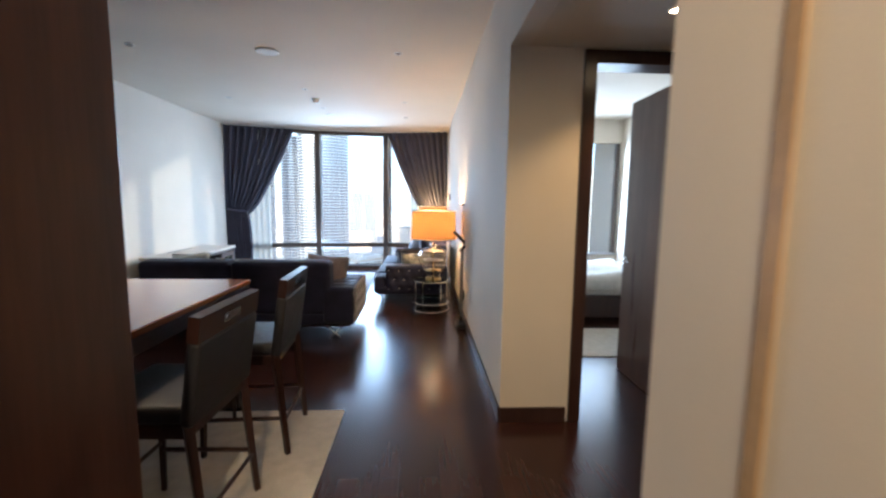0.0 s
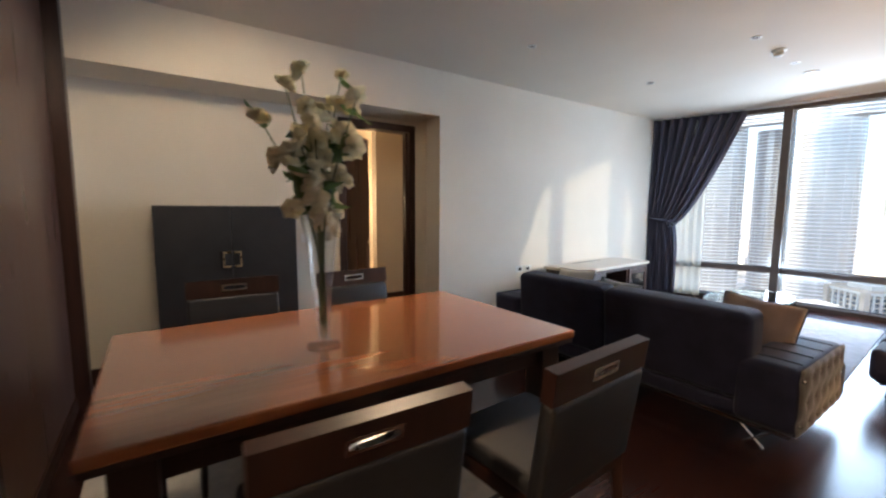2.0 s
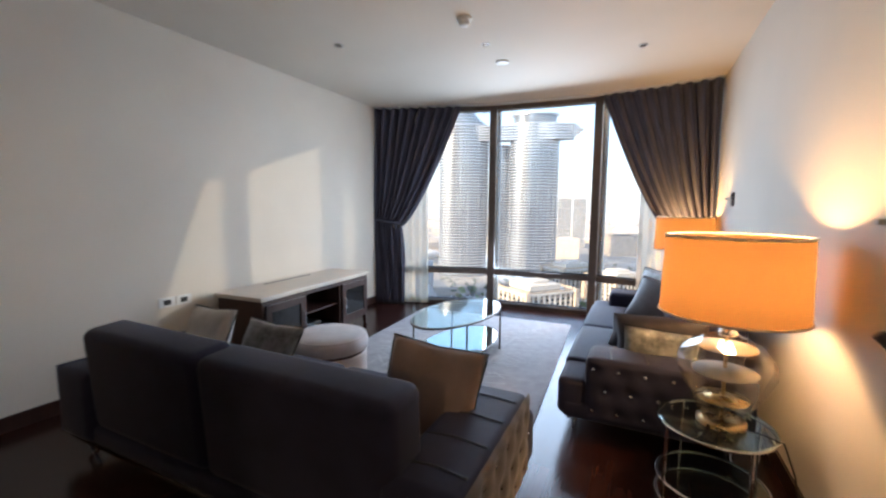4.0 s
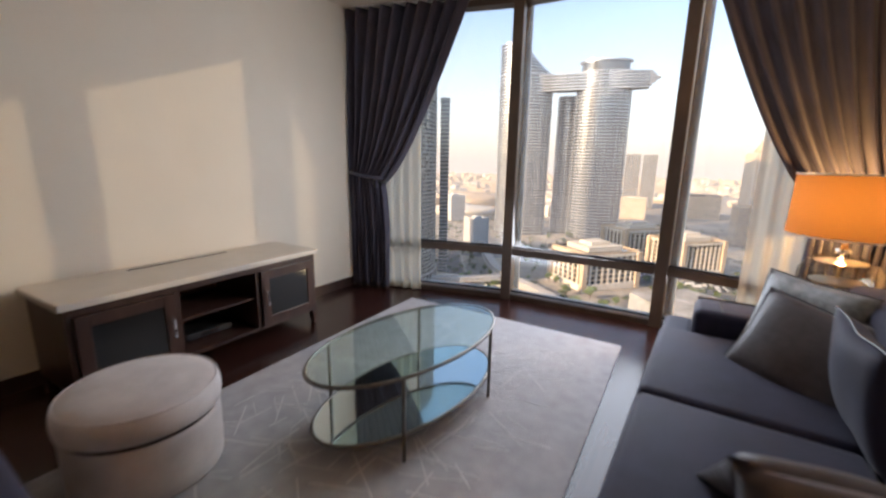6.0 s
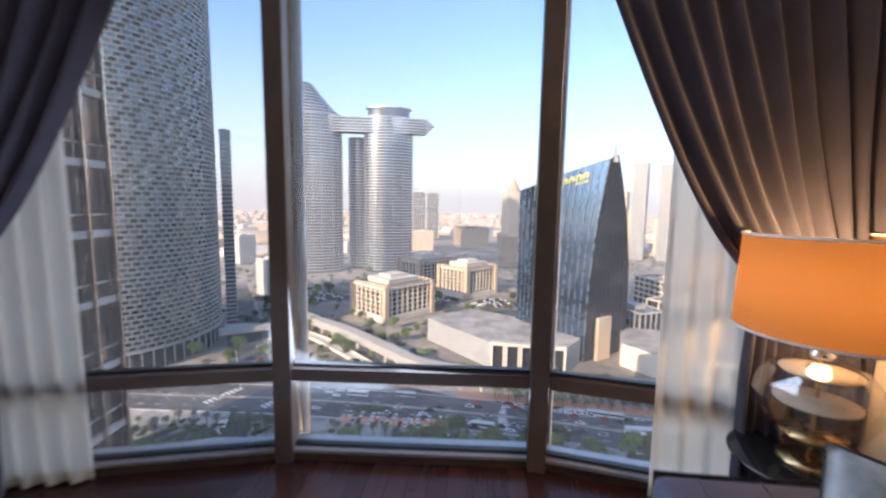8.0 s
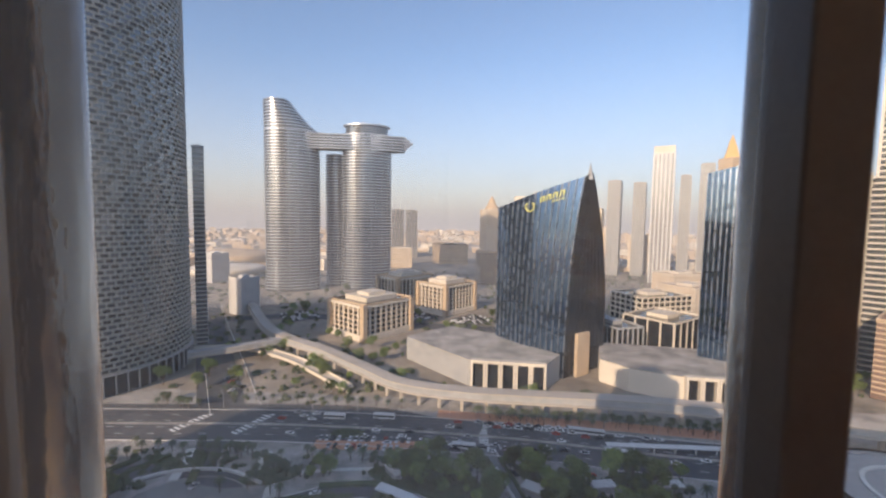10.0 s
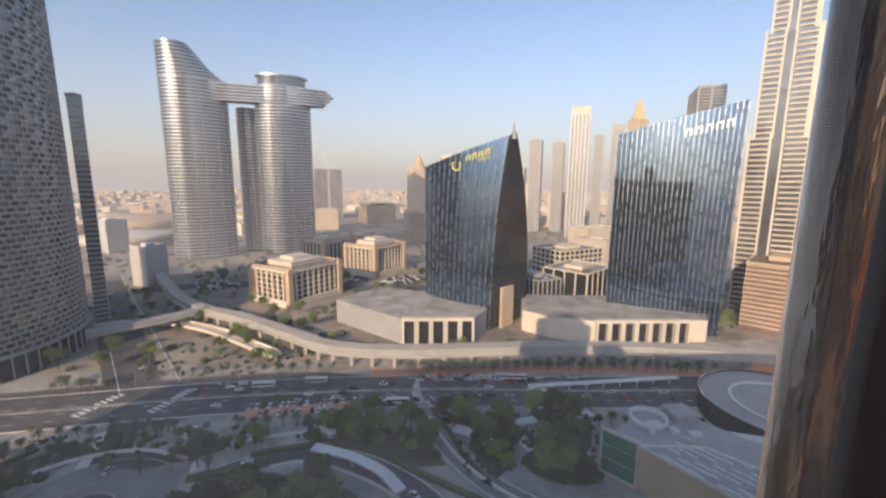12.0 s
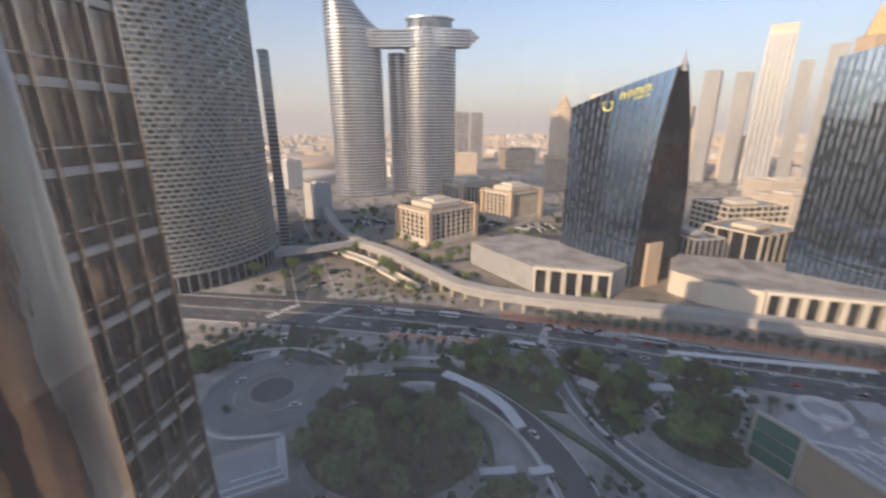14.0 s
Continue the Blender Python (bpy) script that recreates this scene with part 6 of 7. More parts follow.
def podium(name, label, poly, top, a, b, n, wall):
    """Low podium with a row of deep white portal frames along the edge a-b."""
    p = thing(name, label, "building", (0, 0, 0))
    part("body", bm_prism(poly, GZ, top), wall, p)
    part("roof_deck", bm_prism([(x, y) for x, y in poly], top, top + 0.5), PAVING, p)
    a, b = Vector(a), Vector(b)
    e = (b - a) / n
    nn = Vector((e.y, -e.x)).normalized()
    for i in range(n):
        o = a + e * i
        h = top - GZ + 1.5
        v, f = [], []
        out = nn * 4.0
        for s, w in ((0.02, 0.13), (0.85, 0.13)):
            q = o + e * s
            add_box(v, f, (q.x, q.y, GZ), (e.x * w, e.y * w, 0), (out.x, out.y, 0), (0, 0, h))
        q = o + e * 0.15
        add_box(v, f, (q.x, q.y, GZ + h - 2.0), (e.x * 0.70, e.y * 0.70, 0), (out.x, out.y, 0), (0, 0, 2.0))
        data_part("portal", v, f, CREAMSTONE, p, "pale stone portal frame")
        q = o + e * 0.15
        v, f = [], []
        add_box(v, f, (q.x + nn.x * 0.2, q.y + nn.y * 0.2, GZ), (e.x * 0.70, e.y * 0.70, 0), (nn.x * 0.2, nn.y * 0.2, 0), (0, 0, h - 2))
        data_part("glazing", v, f, DARKGLASS, p)
    return p


podium("podium", "low podium with pale portal frames below the sail tower", [(-45, 335), (4, 284), (56, 279), (70, 300), (28, 350), (-10, 372)], -94, (6, 284), (56, 279), 5, FACEGREY)
podium("podium", "low podium with a sunlit wall and pale portal frames", [(98, 300), (112, 283), (139, 270), (222, 262), (235, 280), (180, 330), (110, 340)], -96, (141, 270), (208, 263.5), 7, CREAMSTONE)
block("office_block", "low office block with pale frames and a flat roof", 222, 500, 70, 50, -82, 20, DARKGLASS, CREAMSTONE, 6, 9, cols_w=1.6)
block("office_block", "dark low court building with a pale roof edge", 186, 392, 56, 46, -84, 38, DARKGLASS, CREAMSTONE, 30, 5, cols_w=1.4)
block("office_block", "dark low building beside the sail tower", 130, 372, 26, 50, -86, 20, DARKGLASS, FACEGREY, 30, 5)
block("office_block", "tan low office block", 300, 560, 60, 50, -80, 30, TANSTONE, CREAMSTONE, 4, 8)
block("office_block", "tan low office block", 330, 640, 70, 40, -74, 20, TANSTONE, CREAMSTONE, 4, 8)
block("tower", "slim pale tower with a slanted top", 372, 800, 30, 34, 128, 62, GREYGLASS, SLABGREY, 3.6, 5, cols_w=2.0)
wedge = thing("tower", "pale slanted crown of the slim tower", "building", (372, 800, 128), 62)
bmw = bm_box(-15.3, -17.3, 1.5, 15.3, 17.3, 14)
for vtx in bmw.verts:
    if vtx.co.z > 5 and vtx.co.x > 0:
        vtx.co.z = 3
part("crown", bmw, CREAMSTONE, wedge)
for x, y, w, d, top, lab, mat in ((322, 905, 24, 24, 88, "pale stepped tower far off", CREAMSTONE), (372, 900, 22, 22, 84, "plain grey tower far off", GREYGLASS), (300, 960, 30, 30, 30, "plain brown tower standing far off", TANSTONE), (455, 880, 18, 18, 98, "thin grey tower far off", GREYGLASS), (340, 980, 60, 30, -10, "brown slab block far off", TANSTONE), (480, 850, 22, 22, 118, "grey tower with a pale edge far off", GREYGLASS), (425, 540, 66, 30, 122, "brown fluted slab tower behind the glass tower", TANSTONE), (260, 1000, 120, 40, -40, "grey low apartment row", FACEGREY), (420, 1000, 90, 40, -30, "long brown apartment row far off", TANSTONE), (-430, 700, 30, 30, -62, "low grey block by the road", FACEGREY), (-258, 478, 22, 22, -70, "small grey block behind the checkered tower", FACEGREY)):
    block("tower", lab, x, y, w, d, top, 62, GREYGLASS if top > 60 else mat, FACEGREY if top > 60 else (SLABGREY if mat is not TANSTONE else CREAMSTONE), 4.0, 6, cols_w=2.2)
gp = thing("tower", "far tan tower with a golden pyramid crown", "building", (492, 800, 60), 20)
part("shaft", bm_box(-14, -14, GZ - 60, 14, 14, 62), TANSTONE, gp)
part("pyramid", bm_lathe([(16, 62), (9, 84), (0.4, 106)], 4), plain("gold_cladding", (0.46, 0.31, 0.13), 0.55, 0.2), gp, "gold pyramid roof")

# stepped residential tower at the edge of the view
rt = thing("tower", "tall stepped residential tower with many balcony bands", "building", (338, 338, GZ), 42)
tiers = ((66, 40, 0, 150), (56, 34, 150, 232), (44, 28, 232, 300), (30, 22, 300, 360))
for w, d, z0, z1 in tiers:
    part("shaft", bm_box(-w / 2, -d / 2, z0, w / 2, d / 2, z1), GREYGLASS, rt)
    v, f = [], []
    k = z0 + 3.5
    while k < z1:
        for u0, u1 in ((-0.5, -0.22), (-0.10, 0.14), (0.26, 0.5)):
            add_box(v, f, (w * u0, -d / 2 - 1.6, k), (w * (u1 - u0), 0, 0), (0, 1.8, 0), (0, 0, 1.2))
        k += 4.4
    data_part("balcony_bands", v, f, CREAMSTONE, rt, "cream balcony bands", "stuff")
    for u in (-0.5, -0.2, -0.12, 0.16, 0.24, 0.48):
        part("pier", bm_box(w * u - 0.8, -d / 2 - 2.0, z0, w * u + 0.8, -d / 2 + 0.5, z1 + 3), CREAMSTONE, rt)
    v, f = [], []
    k = z0 + 3.5
    while k < z1:
        for q0, q1 in ((-0.46, -0.12), (0.14, 0.46)):
            add_box(v, f, (-w / 2 - 1.4, d * q0, k), (1.6, 0, 0), (0, d * (q1 - q0), 0), (0, 0, 1.2))
        k += 4.4
    data_part("balcony_bands", v, f, CREAMSTONE, rt, "cream balcony bands", "stuff")
    for q in (-0.5, -0.1, 0.1, 0.46):
        part("pier", bm_box(-w / 2 - 1.6, d * q, z0, -w / 2 + 0.5, d * q + 1.6, z1 + 3), CREAMSTONE, rt)
block("office_block", "brown apartment podium with balcony bands", 318, 300, 90, 40, -60, 40, surface("brown_stone", (0.13, 0.085, 0.068), (0.21, 0.145, 0.115), scale=0.06, rough=0.85, bump=0.0, fine=0.8), TANSTONE, 3.6)

# low cultural building in the foreground, with a striped roof and round court
op = thing("low_pavilion", "low grey and tan building with a louvred roof and round court", "building", (0, 0, 0))
WING = [(82, 144), (88, 136), (101, 112), (110, 84), (150, 78), (142, 120), (122, 151), (104, 158)]
part("wing", bm_prism(WING, GZ, GZ + 16), TANSTONE, op)
part("roof", bm_prism([(x * 1.004 - 0.4, y * 1.004 - 0.4) for x, y in WING], GZ + 16, GZ + 16.8), FACEGREY, op)
part("coping", bm_prism(ribbon(WING[:4], 0.9), GZ + 16.8, GZ + 17.8), CREAMSTONE, op, "pale roof coping")
part("coping", bm_prism(ribbon([WING[1], (112, 132), (130, 110), (144, 84)], 0.6), GZ + 16.8, GZ + 17.5), WHITEROOF, op, "white roof ridge")
v, f = [], []
for i in range(13):
    for j in range(7):
        if (i * 5 + j * 3) % 4 == 3:
            continue
        add_box(v, f, (93 + i * 2.3 + j * 2.6, 130 - i * 3.9 + j * 1.5, GZ + 16.8), (2.0, -3.2 - (i % 3) * 0.5, 0), (0.55, 0.3, 0), (0, 0, 0.55))
data_part("roof_louvres", v, f, WHITEROOF, op, "white roof louvres", "stuff")
for x, y, w, d in ((100, 146, 5, 3), (106, 141, 3, 3), (112, 138, 4, 2.5), (97, 141, 2, 2)):
    part("roof_unit", bm_box(x, y, GZ + 16.8, x + w, y + d, GZ + 18.4), SLABGREY, op, "grey plant unit on the roof")
part("end_frame", bm_prism(ribbon([(79.6, 146.6), (88.4, 134.8)], 1.2), GZ, GZ + 19), CREAMSTONE, op)
GREENGLASS = plain("green_glass", (0.05, 0.17, 0.12), 0.1, spec=0.8)
for z in (2, 7.6, 13.2):
    part("end_glass", bm_prism(ribbon([(79.6, 145.0), (87.0, 135.0)], 0.5), GZ + z, GZ + z + 4.9), GREENGLASS, op, "green glass end wall")
part("round_roof_edge", bm_lathe([(7.4, 16.8), (7.4, 18.6), (6.6, 18.6), (6.6, 16.8)], 36, cap=False), WHITEROOF, op, m=pose(103, 152, GZ))
part("lift_box", bm_box(112, 147, GZ, 122, 157, GZ + 20), FACEGREY, op)
part("lift_shade", bm_box(122, 150, GZ, 127, 160, GZ + 17), DARKGLASS, op)
part("round_court", bm_lathe([(34, 0), (34, 9), (32, 9.4), (32, 8.4), (1, 8.4)], 56), FACEGREY, op, m=pose(184, 168, GZ))
part("court_canopy", bm_lathe([(22, 8.5), (22, 9.2), (20.5, 9.2), (20.5, 8.5)], 48, cap=False), WHITEROOF, op, m=pose(184, 168, GZ))
part("court_wall", bm_lathe([(35, 0), (35, 9.8), (34.2, 9.8), (34.2, 0)], 56, cap=False), DARKGLASS, op, m=pose(184, 168, GZ))
part("hall", bm_prism([(124, 152), (150, 141), (178, 122), (172, 100), (144, 118)], GZ, GZ + 12), SLABGREY, op)
part("hall_ridge", bm_prism(ribbon([(132, 144), (152, 132), (172, 114)], 1.2), GZ + 12, GZ + 13.2), WHITEROOF, op)
small = thing("low_pavilion", "small grey roofed pavilion with a chevron roof edge", "building", (-84, 99, GZ), 35)
part("wall", bm_box(-10, -9, 0, 10, 9, 7), FACEGREY, small)
part("roof", bm_box(-11.5, -10.5, 7, 11.5, 10.5, 8), CONCRETE, small)
part("roof_step", bm_box(-8, -7, 8, 8, 7, 8.6), FACEGREY, small)
for k in range(3):
    part("roof_coping", bm_prism(ribbon([(-11.0 + 3 * k, -10 + 3 * k), (11.0 - k, -10 + 3 * k), (11.0 - k, 10)], 0.8), 8.0, 9.2 - 0.2 * k), WHITEROOF, small, "white stepped roof coping")
for x, y, w, d, t in ((-6, 119, 12, 3, 15), (8, 122, 8, 3, 20), (30, 174, 9, 6, -30), (-30, 182, 4, 10, 40), (60, 178, 10, 5, 10), (-22, 190, 14, 4, -5), (88, 180, 12, 5, 5)):
    kk = thing("garden_kiosk", "small white roofed garden kiosk", "kiosk", (x, y, GZ), t, group="garden kiosks")
    part("wall", bm_box(-w / 2 + 0.4, -d / 2 + 0.4, 0, w / 2 - 0.4, d / 2 - 0.4, 2.8), FACEGREY, kk)
    part("roof", bm_box(-w / 2, -d / 2, 2.8, w / 2, d / 2, 3.2), WHITEROOF, kk)
solid("roadside_hoarding", bm_prism(ribbon([(209, 210), (223, 192)], 1.5), GZ, GZ + 9), surface("coral_paint", (0.55, 0.20, 0.13), (0.65, 0.26, 0.17), rough=0.6), "coral red hoarding by the boulevard", "hoarding", kind="")

# emissive shells standing in for haze over the city, thicker with distance
def haze_glow_ring(radius, top, share, glow):
    """A faint emissive ring that imitates haze and thins out with height."""
    m, t, p = nodes_of("haze_glow")
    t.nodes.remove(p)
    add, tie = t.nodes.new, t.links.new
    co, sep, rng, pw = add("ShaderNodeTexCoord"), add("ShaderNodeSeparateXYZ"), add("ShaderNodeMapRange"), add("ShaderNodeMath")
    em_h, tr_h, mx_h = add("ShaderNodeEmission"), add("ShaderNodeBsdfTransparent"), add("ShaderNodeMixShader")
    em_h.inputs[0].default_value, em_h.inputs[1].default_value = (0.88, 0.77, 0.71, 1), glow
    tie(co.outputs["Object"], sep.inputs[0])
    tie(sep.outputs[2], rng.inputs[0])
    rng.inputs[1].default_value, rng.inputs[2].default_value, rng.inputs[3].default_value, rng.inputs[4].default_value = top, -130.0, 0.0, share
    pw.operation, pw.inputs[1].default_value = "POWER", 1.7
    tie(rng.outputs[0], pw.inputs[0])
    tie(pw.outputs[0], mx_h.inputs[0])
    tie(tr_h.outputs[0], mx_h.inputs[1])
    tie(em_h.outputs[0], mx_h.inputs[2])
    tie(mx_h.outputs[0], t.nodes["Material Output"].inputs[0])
    ring = solid("backdrop_haze_glow", bm_lathe([(radius, GZ - 1), (radius, top + 20)], 96, cap=False), m, "glowing shell imitating haze over the horizon", "backdrop")
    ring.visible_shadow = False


haze_glow_ring(4300, 1700.0, 0.95, 0.52)
haze_glow_ring(1500, 600.0, 0.48, 0.50)
haze_glow_ring(585, 420.0, 0.42, 0.46)

# far low city
rc = random.Random(21)
fv, ff, fv2, ff2 = [], [], [], []
for i in range(2600):
    r = 900 + 3300 * rc.random() ** 0.8
    a = rc.uniform(-0.95, 0.95)
    x, y = r * math.sin(a), r * math.cos(a)
    if abs(x) < 260 and y < 1350:
        continue
    w, d, h = rc.uniform(14, 46), rc.uniform(14, 46), rc.choice((7, 8, 9, 10, 12, 16, 24))
    t = rc.choice((0.2, 0.5, -0.3)) + rc.uniform(-0.1, 0.1)
    add_box(fv if i % 3 else fv2, ff if i % 3 else ff2, (x, y, GZ - 0.4), (w * math.cos(t), w * math.sin(t), 0), (-d * math.sin(t), d * math.cos(t), 0), (0, 0, h))
tagged(data_part("far_houses", fv, ff, TANSTONE, None, "distant low tan houses of the city"), category="houses", kind="stuff")
tagged(data_part("far_houses", fv2, ff2, CREAMSTONE, None, "distant low pale houses of the city"), category="houses", kind="stuff")
dome = thing("stadium", "wide low tan arena with a shallow domed roof", "building", (-560, 980, GZ))
part("bowl", bm_lathe([(95, 0), (98, 22), (90, 26), (40, 34), (1, 36)], 56), TANSTONE, dome, smooth=True)
dome2 = thing("stadium", "second low pale arena roof", "building", (-480, 820, GZ))
part("bowl", bm_lathe([(70, 0), (74, 10), (66, 13), (1, 18)], 48), CREAMSTONE, dome2, smooth=True)

# ---- trees ----
BARK = surface("bark", (0.07, 0.05, 0.035), (0.13, 0.10, 0.07), scale=2, rough=0.9, bump=0.0, fine=9)
FOLIAGE = surface("foliage", (0.024, 0.048, 0.014), (0.23, 0.29, 0.085), scale=0.5, rough=0.75, bump=0.0, fine=2.2, vary=0.6)
SCRUB = surface("dusty_scrub", (0.028, 0.040, 0.020), (0.095, 0.110, 0.055), scale=0.4, rough=0.9, bump=0.0, fine=2.0)
PALMGREEN = surface("palm_frond", (0.035, 0.050, 0.022), (0.085, 0.10, 0.05), scale=0.5, rough=0.7, bump=0.0, fine=3.0, vary=0.25)


def tree_crown(seed, r, h, n):
    rr = random.Random(seed)
    v, f = [], []
    lobes = [(rr.uniform(-0.55, 0.55) * r, rr.uniform(-0.55, 0.55) * r, h * rr.uniform(0.45, 0.85), r * rr.uniform(0.38, 0.62)) for _ in range(7)]
    for i in range(n):
        lx, ly, lz, lr = lobes[i % 7]
        a, b = rr.uniform(0, 6.283), math.acos(rr.uniform(-0.75, 1))
        q = lr * rr.uniform(0.72, 1.08)
        c = Vector((lx + q * math.sin(b) * math.cos(a), ly + q * math.sin(b) * math.sin(a), lz + q * 0.8 * math.cos(b)))
        s = rr.uniform(0.28, 0.62)
        u = Vector((rr.uniform(-1, 1), rr.uniform(-1, 1), rr.uniform(-1, 1))).normalized()
        w = u.orthogonal().normalized()
        o = len(v)
        v += [tuple(c - u * s), tuple(c + w * s * 0.6 + u * s * 0.1), tuple(c + u * s + w.cross(u) * s * 0.3), tuple(c - w * s * 0.6)]
        f += [(o, o + 1, o + 2), (o, o + 2, o + 3)]
    return v, f


tree_kinds = []
for k in range(4):
    t = thing("tree", "broad leafy dark green garden tree", "tree", (-45, 130, GZ), group="garden trees")
    hh, rr_ = (9.5, 11, 8, 12)[k], (4.2, 4.8, 3.6, 5.2)[k]
    limbs = [bm_tube([(0, 0, 0), (0.1, 0.05, hh * 0.3), (0.0, 0.1, hh * 0.55)], [0.34, 0.24, 0.12], 6)]
    for j in range(5):
        a = 1.3 * j + k
        limbs.append(bm_tube([(0.05, 0.03, hh * (0.28 + 0.04 * j)), (0.4 * rr_ * math.cos(a), 0.4 * rr_ * math.sin(a), hh * (0.52 + 0.05 * j)), (0.7 * rr_ * math.cos(a), 0.7 * rr_ * math.sin(a), hh * (0.60 + 0.05 * j))], [0.14, 0.09, 0.04], 5))
    part("trunk", join(*limbs), BARK, t)
    v, f = tree_crown(31 + k, rr_, hh, 1500)
    data_part("crown", v, f, FOLIAGE, t)
    tree_kinds.append(t)
rt_ = random.Random(5)
spots = []
while len(spots) < 52:
    a, q = rt_.uniform(0, 6.283), math.sqrt(rt_.random())
    x, y = -46 + 33 * q * math.cos(a), 126 + 25 * q * math.sin(a)
    if all((x - sx) ** 2 + (y - sy) ** 2 > 27 for sx, sy in spots):
        spots.append((x, y))
for cx, cy, rad, n in ((-20, 182, 14, 11), (45, 172, 12, 10), (66, 150, 12, 11), (-150, 160, 12, 6), (78, 186, 12, 8), (-5, 110, 7, 4), (48, 108, 9, 7), (14, 168, 6, 3), (-60, 178, 7, 4), (-90, 300, 30, 8), (-70, 330, 16, 5), (-118, 395, 20, 5), (20, 190, 6, 3)):
    for _ in range(n):
        a, q = rt_.uniform(0, 6.283), math.sqrt(rt_.random())
        spots.append((cx + rad * q * math.cos(a), cy + rad * 0.6 * q * math.sin(a)))
for key, n in (("a", 26), ("b", 7), ("c", 13), ("d", 18)):
    xs, ys = [p[0] for p in BEDS[key]], [p[1] for p in BEDS[key]]
    got = 0
    while got < n:
        x, y = rt_.uniform(min(xs), max(xs)), rt_.uniform(min(ys), max(ys))
        inside = False
        for (xa, ya), (xb, yb) in zip(BEDS[key], BEDS[key][1:] + BEDS[key][:1]):
            if (ya > y) != (yb > y) and x < (xb - xa) * (y - ya) / (yb - ya) + xa:
                inside = not inside
        if inside:
            spots.append((x, y))
            got += 1
taken = [(-92, 414, 52), (-20, 520, 46), (-78, 560, 48), (70, 345, 62), (10, 320, 50), (160, 300, 75), (200, 330, 60), (222, 500, 50), (186, 392, 46), (130, 372, 34), (-281, 287, 82)]
far_spots = 0
while far_spots < 150:
    x, y = rt_.uniform(-230, 300), rt_.uniform(262, 620)
    if all((x - cx) ** 2 + (y - cy) ** 2 > r * r for cx, cy, r in taken):
        spots.append((x, y))
        far_spots += 1
for k, (x, y) in enumerate(spots):
    src = tree_kinds[k % 4]
    sc = rt_.uniform(0.85, 1.2) if k < 52 else rt_.uniform(0.6, 1.0)
    m = pose(x, y, GZ + 0.1, 0, 0, rt_.uniform(0, 360)) @ Matrix.Scale(sc, 4)
    if k < 4:
        src.matrix_world = m
    else:
        copy_thing(src, m)

palm = thing("palm_tree", "tall date palm with a slim trunk and arching fronds", "palm", (20, 240, GZ), group="palms along the boulevard")
part("trunk", bm_tube([(0, 0, 0), (0.12, 0, 3.5), (0.05, 0.1, 7.2)], [0.30, 0.22, 0.20], 7), BARK, palm)
v, f = [], []
for i in range(22):
    a, el = 2.399 * i, 0.9 - 1.5 * (i / 22)
    d = Vector((math.cos(a), math.sin(a), 0))
    sd = Vector((-d.y, d.x, 0))
    prev = None
    for k in range(6):
        s = k / 5
        c = Vector((0.05, 0.1, 7.2)) + d * (3.0 * s * math.cos(el * 0.7)) + Vector((0, 0, 2.6 * s * math.sin(el) - 2.2 * s * s))
        w = 0.42 * math.sin(math.pi * min(0.97, s * 0.9 + 0.1))
        cur = (tuple(c - sd * w - Vector((0, 0, w * 0.5))), tuple(c), tuple(c + sd * w - Vector((0, 0, w * 0.5))))
        if prev:
            o = len(v)
            v += [*prev, *cur]
            f += [(o, o + 1, o + 4, o + 3), (o + 1, o + 2, o + 5, o + 4)]
        prev = cur
data_part("crown", v, f, PALMGREEN, palm)
pk = [(8 + 7.2 * i + rt_.uniform(-1, 1), walk_y(8 + 7.2 * i) - 8.5 + rt_.uniform(-1.5, 1.5)) for i in range(26)]
pk += [(12 + 8 * i + rt_.uniform(-2, 2), walk_y(12 + 8 * i) - 6.2) for i in range(22)]
pk += [(-88 + rt_.uniform(-16, 16), 172 + rt_.uniform(-9, 14)) for _ in range(16)] + [(-70 + 6 * i, 190 + rt_.uniform(-3, 3)) for i in range(9)] + [(-160 + 7 * i, 192 + rt_.uniform(-4, 4)) for i in range(8)] + [(-170 + rt_.uniform(-15, 15), 238 + rt_.uniform(-6, 6)) for _ in range(9)] + [(52 + rt_.uniform(-8, 8), 100 + rt_.uniform(-6, 6)) for _ in range(7)] + [(70 + 6 * i, 178 - i) for i in range(7)]
pk += [(-104 + rt_.uniform(-24, 34), 184 + rt_.uniform(-9, 12)) for _ in range(26)] + [(-165 + rt_.uniform(-18, 24), 172 + rt_.uniform(-12, 14)) for _ in range(16)] + [(-140 + 8 * i, 246 + rt_.uniform(-3, 3)) for i in range(14)] + [(20 + 6.5 * i, walk_y(20 + 6.5 * i) - 11.5 + rt_.uniform(-1, 1)) for i in range(24)]
for k, (x, y) in enumerate(pk):
    m = pose(x, y, GZ + 0.1, 0, 0, rt_.uniform(0, 360)) @ Matrix.Scale(rt_.uniform(0.75, 1.1), 4)
    if k == 0:
        palm.matrix_world = m
    else:
        copy_thing(palm, m)
lampk = thing("street_lamp", "tall slim grey street lamp", "street lamp", (0, 200, GZ), group="street lamps")
part("pole", bm_tube([(0, 0, 0), (0, 0, 10.5)], [0.16, 0.09], 6), FACEGREY, lampk)
part("arm", bm_tube([(0, 0, 10.4), (0, 1.6, 10.9), (0, 2.4, 10.9)], 0.07, 5), FACEGREY, lampk)
part("head", bm_box(-0.2, 2.0, 10.8, 0.2, 3.0, 10.98), FACEGREY, lampk)
for k in range(20):
    copy_thing(lampk, pose(-250 + 27 * k, 238 - 0.06 * k * 27 if k > 9 else 240, GZ, 0, 0, 180))

